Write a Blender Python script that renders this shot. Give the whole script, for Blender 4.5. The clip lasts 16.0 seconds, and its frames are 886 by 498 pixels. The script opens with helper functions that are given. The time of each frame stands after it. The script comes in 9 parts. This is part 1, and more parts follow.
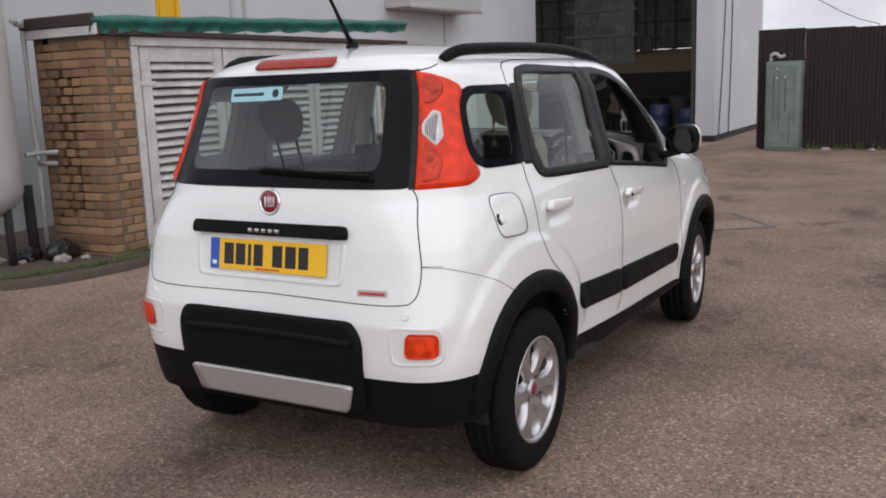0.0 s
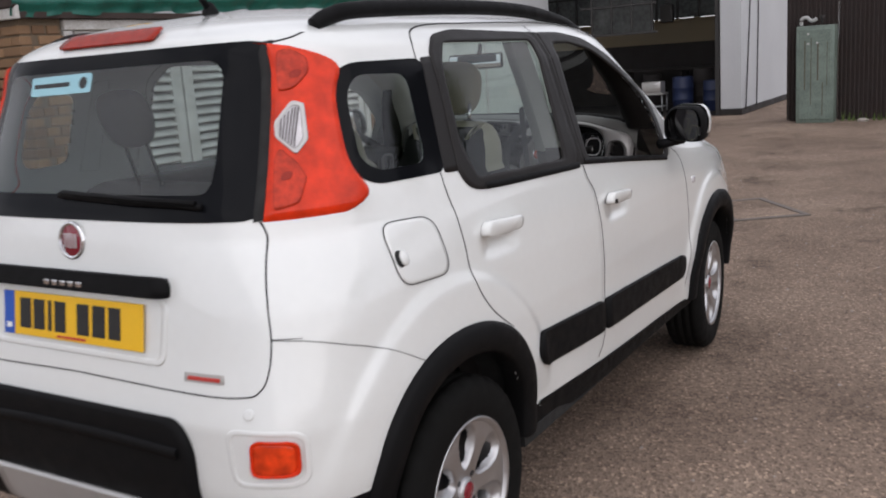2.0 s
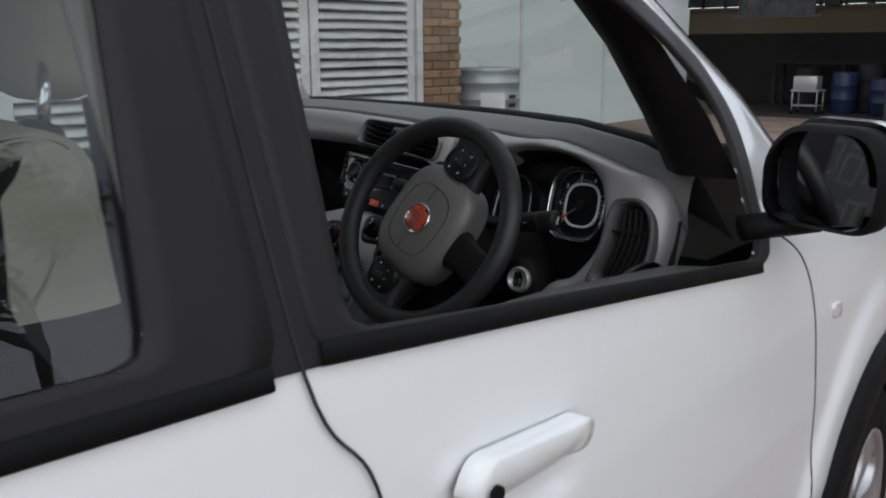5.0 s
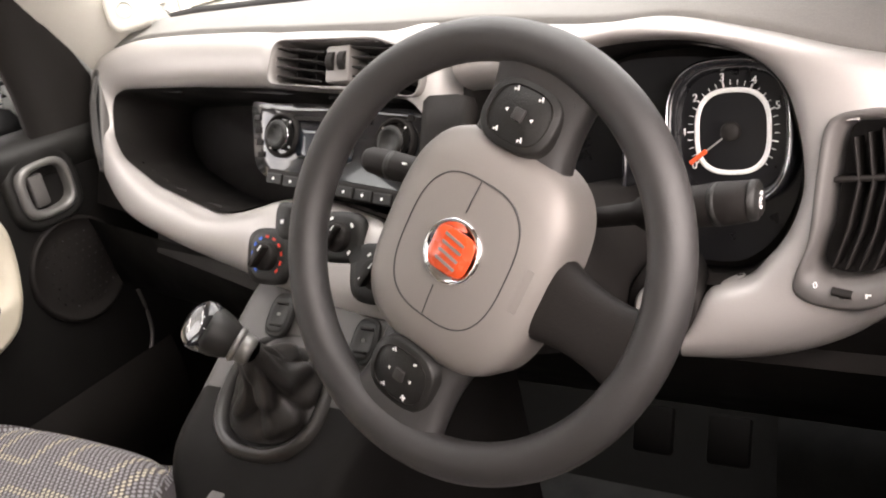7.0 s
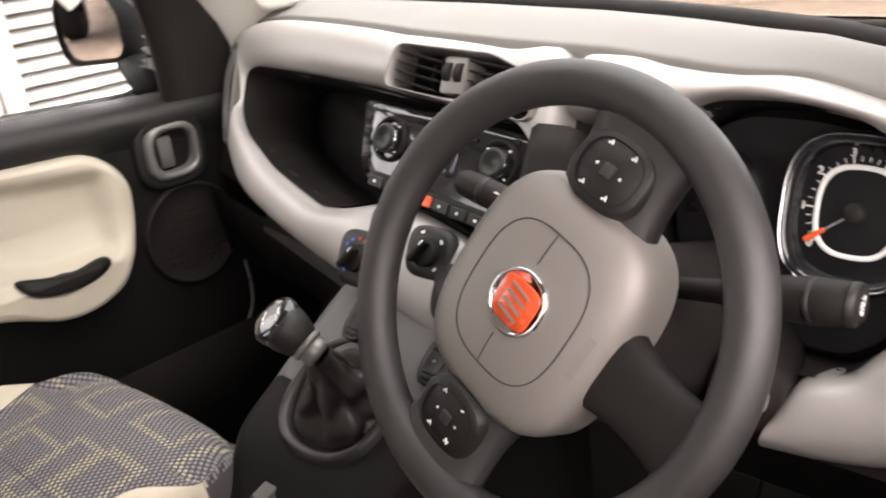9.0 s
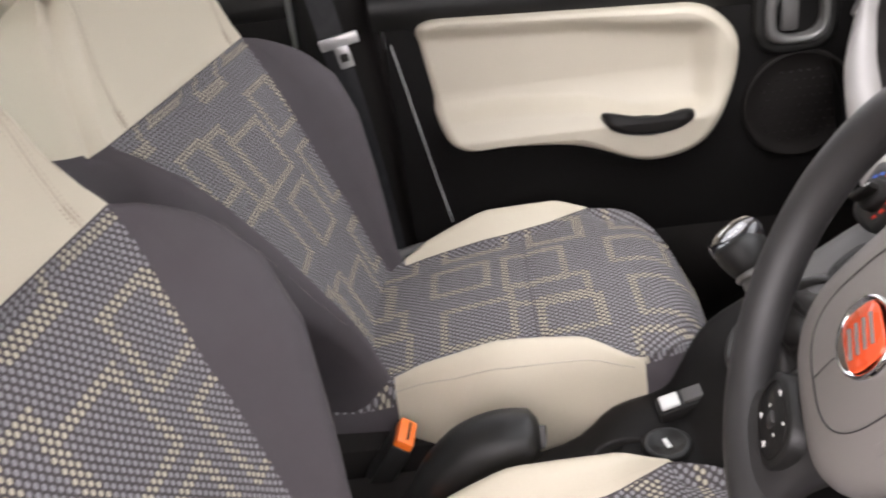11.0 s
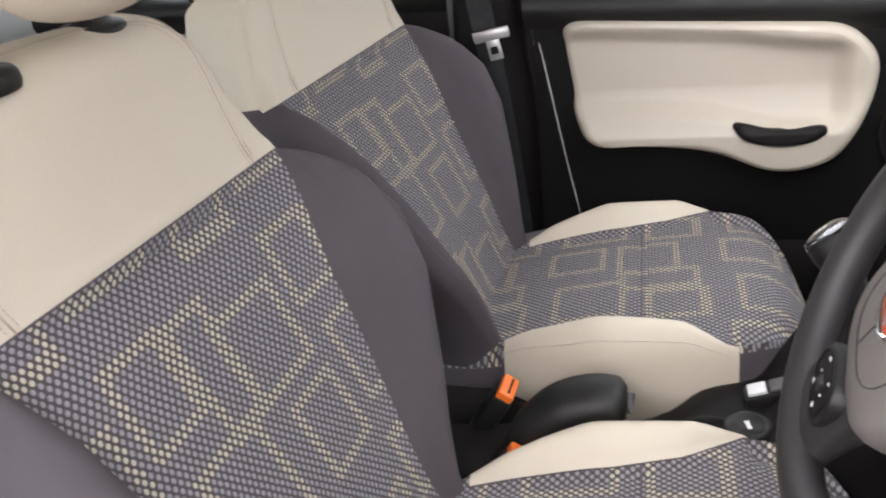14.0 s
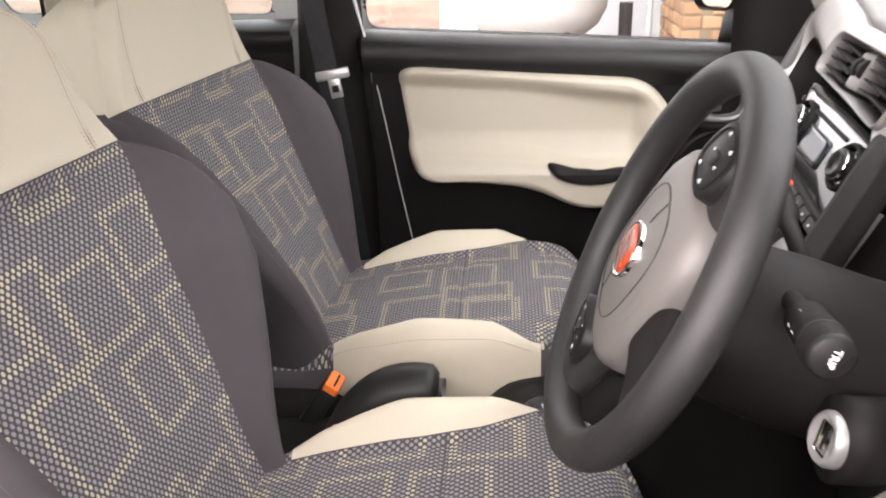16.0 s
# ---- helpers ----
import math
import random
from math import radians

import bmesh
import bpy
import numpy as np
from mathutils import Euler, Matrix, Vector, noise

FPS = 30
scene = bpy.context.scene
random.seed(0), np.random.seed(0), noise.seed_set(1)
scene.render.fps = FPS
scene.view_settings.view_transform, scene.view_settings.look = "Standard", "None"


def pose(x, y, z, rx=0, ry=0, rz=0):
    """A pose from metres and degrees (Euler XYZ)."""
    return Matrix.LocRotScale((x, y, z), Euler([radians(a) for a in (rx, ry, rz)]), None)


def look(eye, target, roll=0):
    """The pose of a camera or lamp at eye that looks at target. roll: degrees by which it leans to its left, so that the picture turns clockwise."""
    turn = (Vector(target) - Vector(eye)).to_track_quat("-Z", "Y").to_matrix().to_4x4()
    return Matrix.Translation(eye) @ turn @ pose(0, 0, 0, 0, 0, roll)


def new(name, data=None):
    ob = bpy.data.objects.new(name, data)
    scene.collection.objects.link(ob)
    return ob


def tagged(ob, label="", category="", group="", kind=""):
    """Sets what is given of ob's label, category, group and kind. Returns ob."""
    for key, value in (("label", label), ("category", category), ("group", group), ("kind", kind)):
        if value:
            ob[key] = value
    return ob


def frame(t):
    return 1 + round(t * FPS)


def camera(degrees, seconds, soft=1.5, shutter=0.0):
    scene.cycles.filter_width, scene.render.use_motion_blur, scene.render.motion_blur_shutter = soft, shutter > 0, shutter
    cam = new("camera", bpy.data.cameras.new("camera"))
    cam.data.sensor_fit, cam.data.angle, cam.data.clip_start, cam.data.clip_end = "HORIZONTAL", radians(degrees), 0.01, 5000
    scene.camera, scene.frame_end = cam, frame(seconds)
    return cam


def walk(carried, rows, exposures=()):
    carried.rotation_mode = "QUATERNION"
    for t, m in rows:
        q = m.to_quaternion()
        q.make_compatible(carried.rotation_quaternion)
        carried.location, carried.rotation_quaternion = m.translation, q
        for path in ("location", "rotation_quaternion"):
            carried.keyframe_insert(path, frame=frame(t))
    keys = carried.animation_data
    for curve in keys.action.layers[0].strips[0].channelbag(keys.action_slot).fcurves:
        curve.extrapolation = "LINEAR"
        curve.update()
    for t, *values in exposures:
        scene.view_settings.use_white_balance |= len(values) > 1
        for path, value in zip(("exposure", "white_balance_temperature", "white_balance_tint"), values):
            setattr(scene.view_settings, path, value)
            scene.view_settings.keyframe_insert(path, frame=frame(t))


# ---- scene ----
cam = camera(52.0, 16.0, soft=1.9, shutter=0.35)
PATH = [
    (0, (2.099, -4.102, 1.433), (1.12, -2.396, 1.073), -2.1),
    (0.5, (2.084, -3.917, 1.417), (1.057, -2.242, 1.045), -1.8),
    (1, (2.017, -3.748, 1.418), (0.982, -2.08, 1.035), -2.2),
    (1.5, (1.983, -3.431, 1.4), (0.979, -1.747, 1.005), -2.6),
    (2, (1.914, -3.031, 1.403), (0.88, -1.366, 1.003), -4.0),
    (2.5, (1.801, -2.593, 1.401), (0.772, -0.925, 0.999), -2.5),
    (3, (1.815, -2.138, 1.362), (0.692, -0.528, 0.981), -2.3),
    (3.5, (1.757, -1.734, 1.352), (0.525, -0.22, 0.917), -1.1),
    (3.7, (1.694, -1.557, 1.349), (0.468, -0.033, 0.935), 0.2),
    (5.8, (1.024, -0.388, 1.251), (-0.321, 1.004, 0.748), -2.7),
    (6, (0.977, -0.317, 1.259), (-0.4, 1.025, 0.709), -3.7),
    (6.5, (0.792, -0.205, 1.253), (-0.439, 1.214, 0.567), -7.3),
    (7, (0.682, -0.188, 1.267), (-0.416, 1.309, 0.523), -12.2),
    (7.5, (0.673, -0.194, 1.277), (-0.362, 1.362, 0.565), -11.7),
    (8, (0.675, -0.196, 1.276), (-0.36, 1.355, 0.553), -11.3),
    (8.2, (0.675, -0.196, 1.278), (-0.354, 1.36, 0.556), -10.1),
    (10.3, (0.738, 0.06, 1.307), (-1.01, 0.476, 0.431), -4.0),
    (10.5, (0.722, 0.069, 1.321), (-1.034, 0.368, 0.412), -4.7),
    (11, (0.75, 0.115, 1.319), (-1.029, -0.01, 0.413), -8.3),
    (11.5, (0.763, 0.127, 1.327), (-0.994, -0.236, 0.445), -10.0),
    (12, (0.783, 0.127, 1.334), (-0.946, -0.371, 0.461), -10.7),
    (12.5, (0.799, 0.128, 1.335), (-0.913, -0.445, 0.474), -11.0),
    (13, (0.818, 0.129, 1.34), (-0.889, -0.487, 0.498), -11.0),
    (13.5, (0.841, 0.138, 1.339), (-0.875, -0.465, 0.505), -10.2),
    (14, (0.866, 0.153, 1.323), (-0.89, -0.281, 0.47), -6.3),
    (14.5, (0.867, 0.156, 1.318), (-0.901, -0.19, 0.448), -4.1),
    (15, (0.874, 0.165, 1.315), (-0.912, -0.074, 0.447), -2.0),
    (15.5, (0.907, 0.194, 1.307), (-0.898, 0.006, 0.465), -1.1),
    (16, (1, 0.212, 1.273), (-0.83, 0.082, 0.582), -1.4),
]
EXPOSURES = [(0.0, -0.15, 6400, 15), (3.0, -0.2, 6250, 14), (3.5, -0.2, 6050, 11), (5.5, -0.1, 6000, 11), (6.0, 1.03, 6350, 15), (6.3, 1.72, 6750, 17), (6.8, 2.62, 7200, 20), (7.2, 2.78, 7300, 20), (8.2, 2.5, 7300, 20), (10.3, 2.45, 6850, 20), (11.0, 2.52, 6700, 20), (11.5, 2.62, 6650, 20), (12.0, 2.6, 6550, 20), (12.6, 2.44, 6450, 20), (13.5, 2.41, 6480, 19), (15.3, 2.5, 6700, 20), (16.0, 2.63, 6850, 20)]
walk(cam, [(t, look(eye, target, roll)) for t, eye, target, roll in PATH], EXPOSURES)

# ---- sky and sun: a bright overcast day ----
world = bpy.data.worlds.new("overcast_sky")
scene.world = world
world.use_nodes = True
wn, wl = world.node_tree.nodes, world.node_tree.links
wn.clear()
w_out, w_bg = wn.new("ShaderNodeOutputWorld"), wn.new("ShaderNodeBackground")
sky = wn.new("ShaderNodeTexSky")
sky.sky_type, sky.sun_disc = "NISHITA", False
sky.sun_elevation, sky.sun_rotation = radians(36), radians(128)
w_co, w_map = wn.new("ShaderNodeTexCoord"), wn.new("ShaderNodeMapping")
w_map.inputs["Scale"].default_value = (1.0, 1.0, 2.2)
w_noise, w_ramp, w_mix = wn.new("ShaderNodeTexNoise"), wn.new("ShaderNodeValToRGB"), wn.new("ShaderNodeMix")
w_noise.inputs["Scale"].default_value, w_noise.inputs["Detail"].default_value = 2.6, 7.0
w_ramp.color_ramp.elements[0].position, w_ramp.color_ramp.elements[0].color = 0.32, (6.2, 6.4, 6.9, 1)
w_ramp.color_ramp.elements[1].position, w_ramp.color_ramp.elements[1].color = 0.66, (13.5, 13.6, 13.8, 1)
w_mix.data_type = "RGBA"
w_mix.inputs["Factor"].default_value = 0.88
wl.new(w_co.outputs["Generated"], w_map.inputs["Vector"])
wl.new(w_map.outputs["Vector"], w_noise.inputs["Vector"])
wl.new(w_noise.outputs["Fac"], w_ramp.inputs["Fac"])
wl.new(sky.outputs["Color"], w_mix.inputs[6])
wl.new(w_ramp.outputs["Color"], w_mix.inputs[7])
wl.new(w_mix.outputs[2], w_bg.inputs["Color"])
w_bg.inputs["Strength"].default_value = 0.10
wl.new(w_bg.outputs["Background"], w_out.inputs["Surface"])

sun = new("sun", bpy.data.lights.new("sun", "SUN"))
sun.data.energy, sun.data.angle, sun.data.color = 1.5, radians(100), (1.0, 0.97, 0.93)
sun.matrix_world = look((7, -5.5, 6.5), (0, 0, 0))


# ---- materials ----
def mat(name, colour, rough=0.5, metal=0.0, var=0.12, scale=25.0, fine=300.0, bump=0.0, coat=0.0, spec=0.5, emit=0.0, tint=None):
    """A surface whose colour and roughness vary at two scales, with a fine relief."""
    m = bpy.data.materials.new(name)
    m.use_nodes = True
    n, l = m.node_tree.nodes, m.node_tree.links
    b = n["Principled BSDF"]
    b.inputs["Metallic"].default_value = metal
    b.inputs["Specular IOR Level"].default_value = spec
    b.inputs["Coat Weight"].default_value = coat
    b.inputs["Coat Roughness"].default_value = 0.03
    co = n.new("ShaderNodeTexCoord")
    big, small = n.new("ShaderNodeTexNoise"), n.new("ShaderNodeTexNoise")
    big.inputs["Scale"].default_value, big.inputs["Detail"].default_value = scale, 4
    small.inputs["Scale"].default_value, small.inputs["Detail"].default_value = fine, 2
    l.new(co.outputs["Object"], big.inputs["Vector"])
    l.new(co.outputs["Object"], small.inputs["Vector"])
    both = n.new("ShaderNodeMath")
    both.operation = "ADD"
    l.new(big.outputs["Fac"], both.inputs[0])
    l.new(small.outputs["Fac"], both.inputs[1])
    ramp = n.new("ShaderNodeMapRange")
    ramp.inputs["From Min"].default_value, ramp.inputs["From Max"].default_value = 0.6, 1.4
    l.new(both.outputs[0], ramp.inputs["Value"])
    mix = n.new("ShaderNodeMix")
    mix.data_type = "RGBA"
    low = tint or tuple(c * (1 - var) for c in colour)
    high = tuple(min(1, c * (1 + var)) for c in colour)
    mix.inputs[6].default_value, mix.inputs[7].default_value = (*low, 1), (*high, 1)
    l.new(ramp.outputs[0], mix.inputs["Factor"])
    l.new(mix.outputs[2], b.inputs["Base Color"])
    rr = n.new("ShaderNodeMapRange")
    rr.inputs["From Min"].default_value, rr.inputs["From Max"].default_value = 0.3, 0.7
    rr.inputs["To Min"].default_value, rr.inputs["To Max"].default_value = rough * 0.85, min(1, rough * 1.15)
    l.new(big.outputs["Fac"], rr.inputs["Value"])
    l.new(rr.outputs[0], b.inputs["Roughness"])
    if bump:
        bp = n.new("ShaderNodeBump")
        bp.inputs["Distance"].default_value = bump
        bp.inputs["Strength"].default_value = 0.6
        l.new(small.outputs["Fac"], bp.inputs["Height"])
        l.new(bp.outputs["Normal"], b.inputs["Normal"])
    if emit:
        b.inputs["Emission Color"].default_value, b.inputs["Emission Strength"].default_value = (*colour, 1), emit
    return m


def glass(name, tint, gloss=1.0):
    """Thin clear glass: a tinted see-through sheet with a Fresnel mirror on it."""
    m = bpy.data.materials.new(name)
    m.use_nodes = True
    n, l = m.node_tree.nodes, m.node_tree.links
    n.clear()
    out, mixer = n.new("ShaderNodeOutputMaterial"), n.new("ShaderNodeMixShader")
    clear, shine, rim = n.new("ShaderNodeBsdfTransparent"), n.new("ShaderNodeBsdfGlossy"), n.new("ShaderNodeLayerWeight")
    clear.inputs["Color"].default_value = (*tint, 1)
    shine.inputs["Roughness"].default_value = 0.004
    shine.inputs["Color"].default_value = (gloss, gloss, gloss, 1)
    rim.inputs["Blend"].default_value = 0.5
    steep, grow = n.new("ShaderNodeMath"), n.new("ShaderNodeMath")
    steep.operation, grow.operation = "POWER", "MULTIPLY_ADD"
    steep.inputs[1].default_value, grow.inputs[1].default_value, grow.inputs[2].default_value = 4.5, 0.88, 0.075
    l.new(rim.outputs["Facing"], steep.inputs[0])
    l.new(steep.outputs[0], grow.inputs[0])
    l.new(grow.outputs[0], mixer.inputs["Fac"])
    l.new(clear.outputs[0], mixer.inputs[1])
    l.new(shine.outputs[0], mixer.inputs[2])
    l.new(mixer.outputs[0], out.inputs["Surface"])
    return m


WHITE = mat("white_car_paint", (0.785, 0.80, 0.785), 0.22, coat=1.0, var=0.015, scale=3, fine=40)
BLACK = mat("black_moulded_plastic", (0.0065, 0.0065, 0.007), 0.55, bump=0.0004, fine=900, spec=0.1)
GLOSS_BLACK = mat("gloss_black_trim", (0.012, 0.012, 0.014), 0.12, var=0.1, coat=0.6)
FRAME_BLACK = mat("matt_black_window_trim", (0.017, 0.0155, 0.0155), 0.5, var=0.12, scale=9, fine=700, bump=0.0002, spec=0.22)
FRIT = mat("black_glass_border", (0.006, 0.0065, 0.008), 0.06, var=0.1, spec=0.09)
SEAM = mat("dark_shut_line", (0.012, 0.012, 0.012), 0.8)
RUBBER = mat("tyre_rubber", (0.007, 0.0068, 0.0065), 0.85, spec=0.12, var=0.35, scale=18, fine=250, bump=0.0008)
ALLOY = mat("silver_alloy", (0.52, 0.52, 0.53), 0.40, metal=0.95, var=0.08, scale=30)
ALLOY_DARK = mat("dark_alloy_pocket", (0.05, 0.05, 0.055), 0.4, metal=0.5)
SILVER = mat("silver_painted_plastic", (0.50, 0.49, 0.48), 0.34, metal=0.55, var=0.06)
CHROME = mat("chrome", (0.85, 0.85, 0.86), 0.06, metal=1.0, var=0.02)
RED_LENS = mat("red_lamp_lens", (0.66, 0.034, 0.005), 0.2, var=0.34, scale=9, fine=26, coat=0.22, spec=0.2)
DEEP_LENS = mat("deep_red_lamp_chamber", (0.50, 0.034, 0.010), 0.2, var=0.45, scale=18, fine=60, coat=0.22, spec=0.2)
ORANGE_LENS = mat("orange_red_lamp_lens", (0.76, 0.05, 0.008), 0.15, var=0.5, scale=14, fine=40, coat=0.25, spec=0.3)
CLEAR_LENS = mat("ribbed_clear_lamp_lens", (0.66, 0.64, 0.66), 0.2, metal=0.3, var=0.2, fine=160)
PLATE_YELLOW = mat("yellow_reflective_plate", (0.86, 0.50, 0.015), 0.4, var=0.05)
PLATE_BLUE = mat("blue_plate_band", (0.02, 0.09, 0.45), 0.4)
INK = mat("black_print", (0.015, 0.015, 0.015), 0.5)
BADGE_RED = mat("dark_red_badge_enamel", (0.20, 0.008, 0.02), 0.25, coat=0.6)
SIDE_GLASS = glass("front_side_glass", (0.94, 0.97, 0.96))
TINTED_GLASS = glass("tinted_rear_glass", (0.70, 0.77, 0.76), 0.8)
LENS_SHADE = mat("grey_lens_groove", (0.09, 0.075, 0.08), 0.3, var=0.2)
DARK_LENS = mat("dark_red_lamp_insert", (0.30, 0.022, 0.010), 0.2, var=0.3, scale=40, coat=0.15, spec=0.2)
SCREEN_GLASS = glass("windscreen_glass", (0.88, 0.94, 0.92))
STICKER = mat("pale_blue_sticker", (0.32, 0.58, 0.66), 0.5, var=0.05)
STICKER_WHITE = mat("white_print", (0.85, 0.85, 0.85), 0.5, var=0.03)
DECAL = mat("grey_dealer_decal", (0.42, 0.40, 0.38), 0.4, var=0.05)
DECAL_RED = mat("red_print", (0.5, 0.04, 0.03), 0.5, var=0.05)
MIRROR = mat("mirror_silver", (0.92, 0.93, 0.94), 0.01, metal=1.0, var=0.01)


# ---- mesh helpers ----
def mesh_of(name, verts, faces, material, smooth=True, normals=None):
    me = bpy.data.meshes.new(name)
    me.from_pydata([tuple(v) for v in verts], [], [tuple(f) for f in faces])
    me.materials.append(material)
    if smooth:
        me.polygons.foreach_set("use_smooth", [True] * len(me.polygons))
    me.update()
    if normals is not None:
        me.normals_split_custom_set_from_vertices([tuple(v) for v in normals])
    return me


def piece(name, verts, faces, material, parent=None, label="", smooth=True, normals=None):
    """One mesh object, as a part of parent."""
    ob = new(name, mesh_of(name, verts, faces, material, smooth, normals))
    if parent is not None:
        ob.parent = parent
        ob.matrix_parent_inverse = parent.matrix_world.inverted()
    if label:
        ob["label"] = label
    return ob


def part(name, bm, material, parent=None, label="", smooth=True, angle=35):
    bmesh.ops.recalc_face_normals(bm, faces=bm.faces)
    if smooth:
        for f in bm.faces:
            f.smooth = True
        for e in bm.edges:
            if len(e.link_faces) == 2 and e.calc_face_angle(0) > radians(angle):
                e.smooth = False
    me = bpy.data.meshes.new(name)
    bm.to_mesh(me)
    bm.free()
    me.materials.append(material)
    ob = new(name, me)
    if parent is not None:
        ob.parent = parent
        ob.matrix_parent_inverse = parent.matrix_world.inverted()
    if label:
        ob["label"] = label
    return ob


def box_bm(lo, hi, bevel=0.0, seg=2, m=None):
    bm = bmesh.new()
    bmesh.ops.create_cube(bm, size=1.0)
    for v in bm.verts:
        v.co = Vector([lo[i] + (v.co[i] + 0.5) * (hi[i] - lo[i]) for i in range(3)])
    if bevel:
        bmesh.ops.bevel(bm, geom=bm.edges[:], offset=bevel, segments=seg, profile=0.5, affect="EDGES")
    if m is not None:
        bmesh.ops.transform(bm, matrix=m, verts=bm.verts[:])
    return bm


def cyl_bm(r1, r2, length, seg=32, m=None, bevel=0.0):
    """A frustum along z from 0 to length."""
    bm = bmesh.new()
    bmesh.ops.create_cone(bm, cap_ends=True, segments=seg, radius1=r1, radius2=r2, depth=length)
    bmesh.ops.translate(bm, vec=(0, 0, length / 2), verts=bm.verts[:])
    if bevel:
        rims = [e for e in bm.edges if len({round(v.co.z, 4) for v in e.verts}) == 1]
        bmesh.ops.bevel(bm, geom=rims, offset=bevel, segments=2, profile=0.5, affect="EDGES")
    if m is not None:
        bmesh.ops.transform(bm, matrix=m, verts=bm.verts[:])
    return bm


def lathe(profile, seg=48):
    """Verts and faces of a profile of (radius, z) turned round z."""
    verts, faces = [], []
    for r, z in profile:
        for k in range(seg):
            a = 2 * math.pi * k / seg
            verts.append((r * math.cos(a), r * math.sin(a), z))
    for i in range(len(profile) - 1):
        for k in range(seg):
            q = (k + 1) % seg
            faces.append((i * seg + k, i * seg + q, (i + 1) * seg + q, (i + 1) * seg + k))
    return verts, faces


def tube(path, radius, seg=10, flat=1.0, closed=False, radii=None, up=(0, 0, 1)):
    """Verts and faces of a tube along a path."""
    pts = [Vector(p) for p in path]
    n = len(pts)
    verts, faces = [], []
    for i, p in enumerate(pts):
        a = pts[(i - 1) % n] if closed or i else pts[0]
        b = pts[(i + 1) % n] if closed or i < n - 1 else pts[-1]
        d = (b - a).normalized()
        s = d.cross(Vector(up))
        s = s.normalized() if s.length > 1e-4 else Vector((1, 0, 0))
        u = s.cross(d).normalized()
        r = radii[i] if radii else radius
        for k in range(seg):
            t = 2 * math.pi * k / seg
            verts.append(p + s * (r * math.cos(t)) + u * (r * flat * math.sin(t)))
    for i in range(n if closed else n - 1):
        for k in range(seg):
            q, j = (k + 1) % seg, (i + 1) % n
            faces.append((i * seg + k, i * seg + q, j * seg + q, j * seg + k))
    if not closed:
        faces += [tuple(range(seg))[::-1], tuple(range((n - 1) * seg, n * seg))]
    return verts, faces


def spline(pts, per=8, closed=False):
    """A Catmull-Rom curve through points of any dimension."""
    p = [np.array(q, float) for q in pts]
    n, out = len(p), []
    for i in range(n if closed else n - 1):
        a, b, c, d = (p[(i + k) % n] if closed else p[min(max(i + k, 0), n - 1)] for k in (-1, 0, 1, 2))
        for s in range(per):
            t = s / per
            out.append(0.5 * (2 * b + (c - a) * t + (2 * a - 5 * b + 4 * c - d) * t * t + (3 * b - a - 3 * c + d) * t ** 3))
    if not closed:
        out.append(p[-1])
    return out


def rounded(points, r=0.03, per=6):
    """A closed polygon of 2D points with rounded corners."""
    p, out = [np.array(q, float) for q in points], []
    n = len(p)
    for i in range(n):
        a, b, c = p[i - 1], p[i], p[(i + 1) % n]
        u, v = a - b, c - b
        lu, lv = np.linalg.norm(u), np.linalg.norm(v)
        k = min(r, lu * 0.48, lv * 0.48)
        s, e = b + u / lu * k, b + v / lv * k
        for j in range(per + 1):
            t = j / per
            out.append((1 - t) ** 2 * s + 2 * t * (1 - t) * b + t * t * e)
    return out


def even(loop, n):
    """A closed 2D loop resampled to n points, evenly along it, from its lower right corner on, anticlockwise."""
    p = np.array(loop, float)
    area = np.sum(p[:, 0] * np.roll(p[:, 1], -1) - p[:, 1] * np.roll(p[:, 0], -1))
    if area < 0:
        p = p[::-1]
    p = np.roll(p, -int(np.argmax(p[:, 0] - p[:, 1])), axis=0)
    q = np.vstack([p, p[:1]])
    s = np.r_[0, np.cumsum(np.linalg.norm(np.diff(q, axis=0), axis=1))]
    t = np.linspace(0, s[-1], n, endpoint=False)
    return np.stack([np.interp(t, s, q[:, 0]), np.interp(t, s, q[:, 1])], 1)


def inside(loop, x, y):
    """Whether points lie in a 2D loop (arrays)."""
    p = np.array(loop, float)
    x, y = np.asarray(x), np.asarray(y)
    hit = np.zeros(x.shape, bool)
    for (x1, y1), (x2, y2) in zip(p, np.roll(p, -1, axis=0)):
        c = (y1 > y) != (y2 > y)
        hit ^= c & (x < (x2 - x1) * (y - y1) / (y2 - y1 + 1e-12) + x1)
    return hit


def text_mesh(name, body, size, material, m, parent=None, label="", depth=0.0006, bold=0.0):
    """Raised lettering in the built-in font, as a mesh."""
    cu = bpy.data.curves.new(name, "FONT")
    cu.body, cu.size, cu.extrude, cu.offset, cu.align_x, cu.align_y = body, size, depth, bold, "CENTER", "CENTER"
    tmp = bpy.data.objects.new(name, cu)
    me = bpy.data.meshes.new_from_object(tmp)
    bpy.data.objects.remove(tmp)
    me.transform(m)
    me.materials.clear()
    me.materials.append(material)
    ob = new(name, me)
    if parent is not None:
        ob.parent = parent
        ob.matrix_parent_inverse = parent.matrix_world.inverted()
    if label:
        ob["label"] = label
    return ob


def loft_faces(nr, nc, closed=False, ok=None):
    out = []
    for i in range(nr - 1):
        for k in range(nc if closed else nc - 1):
            if ok is None or ok(i, k):
                q = (k + 1) % nc
                out.append((i * nc + k, i * nc + q, (i + 1) * nc + q, (i + 1) * nc + k))
    return out

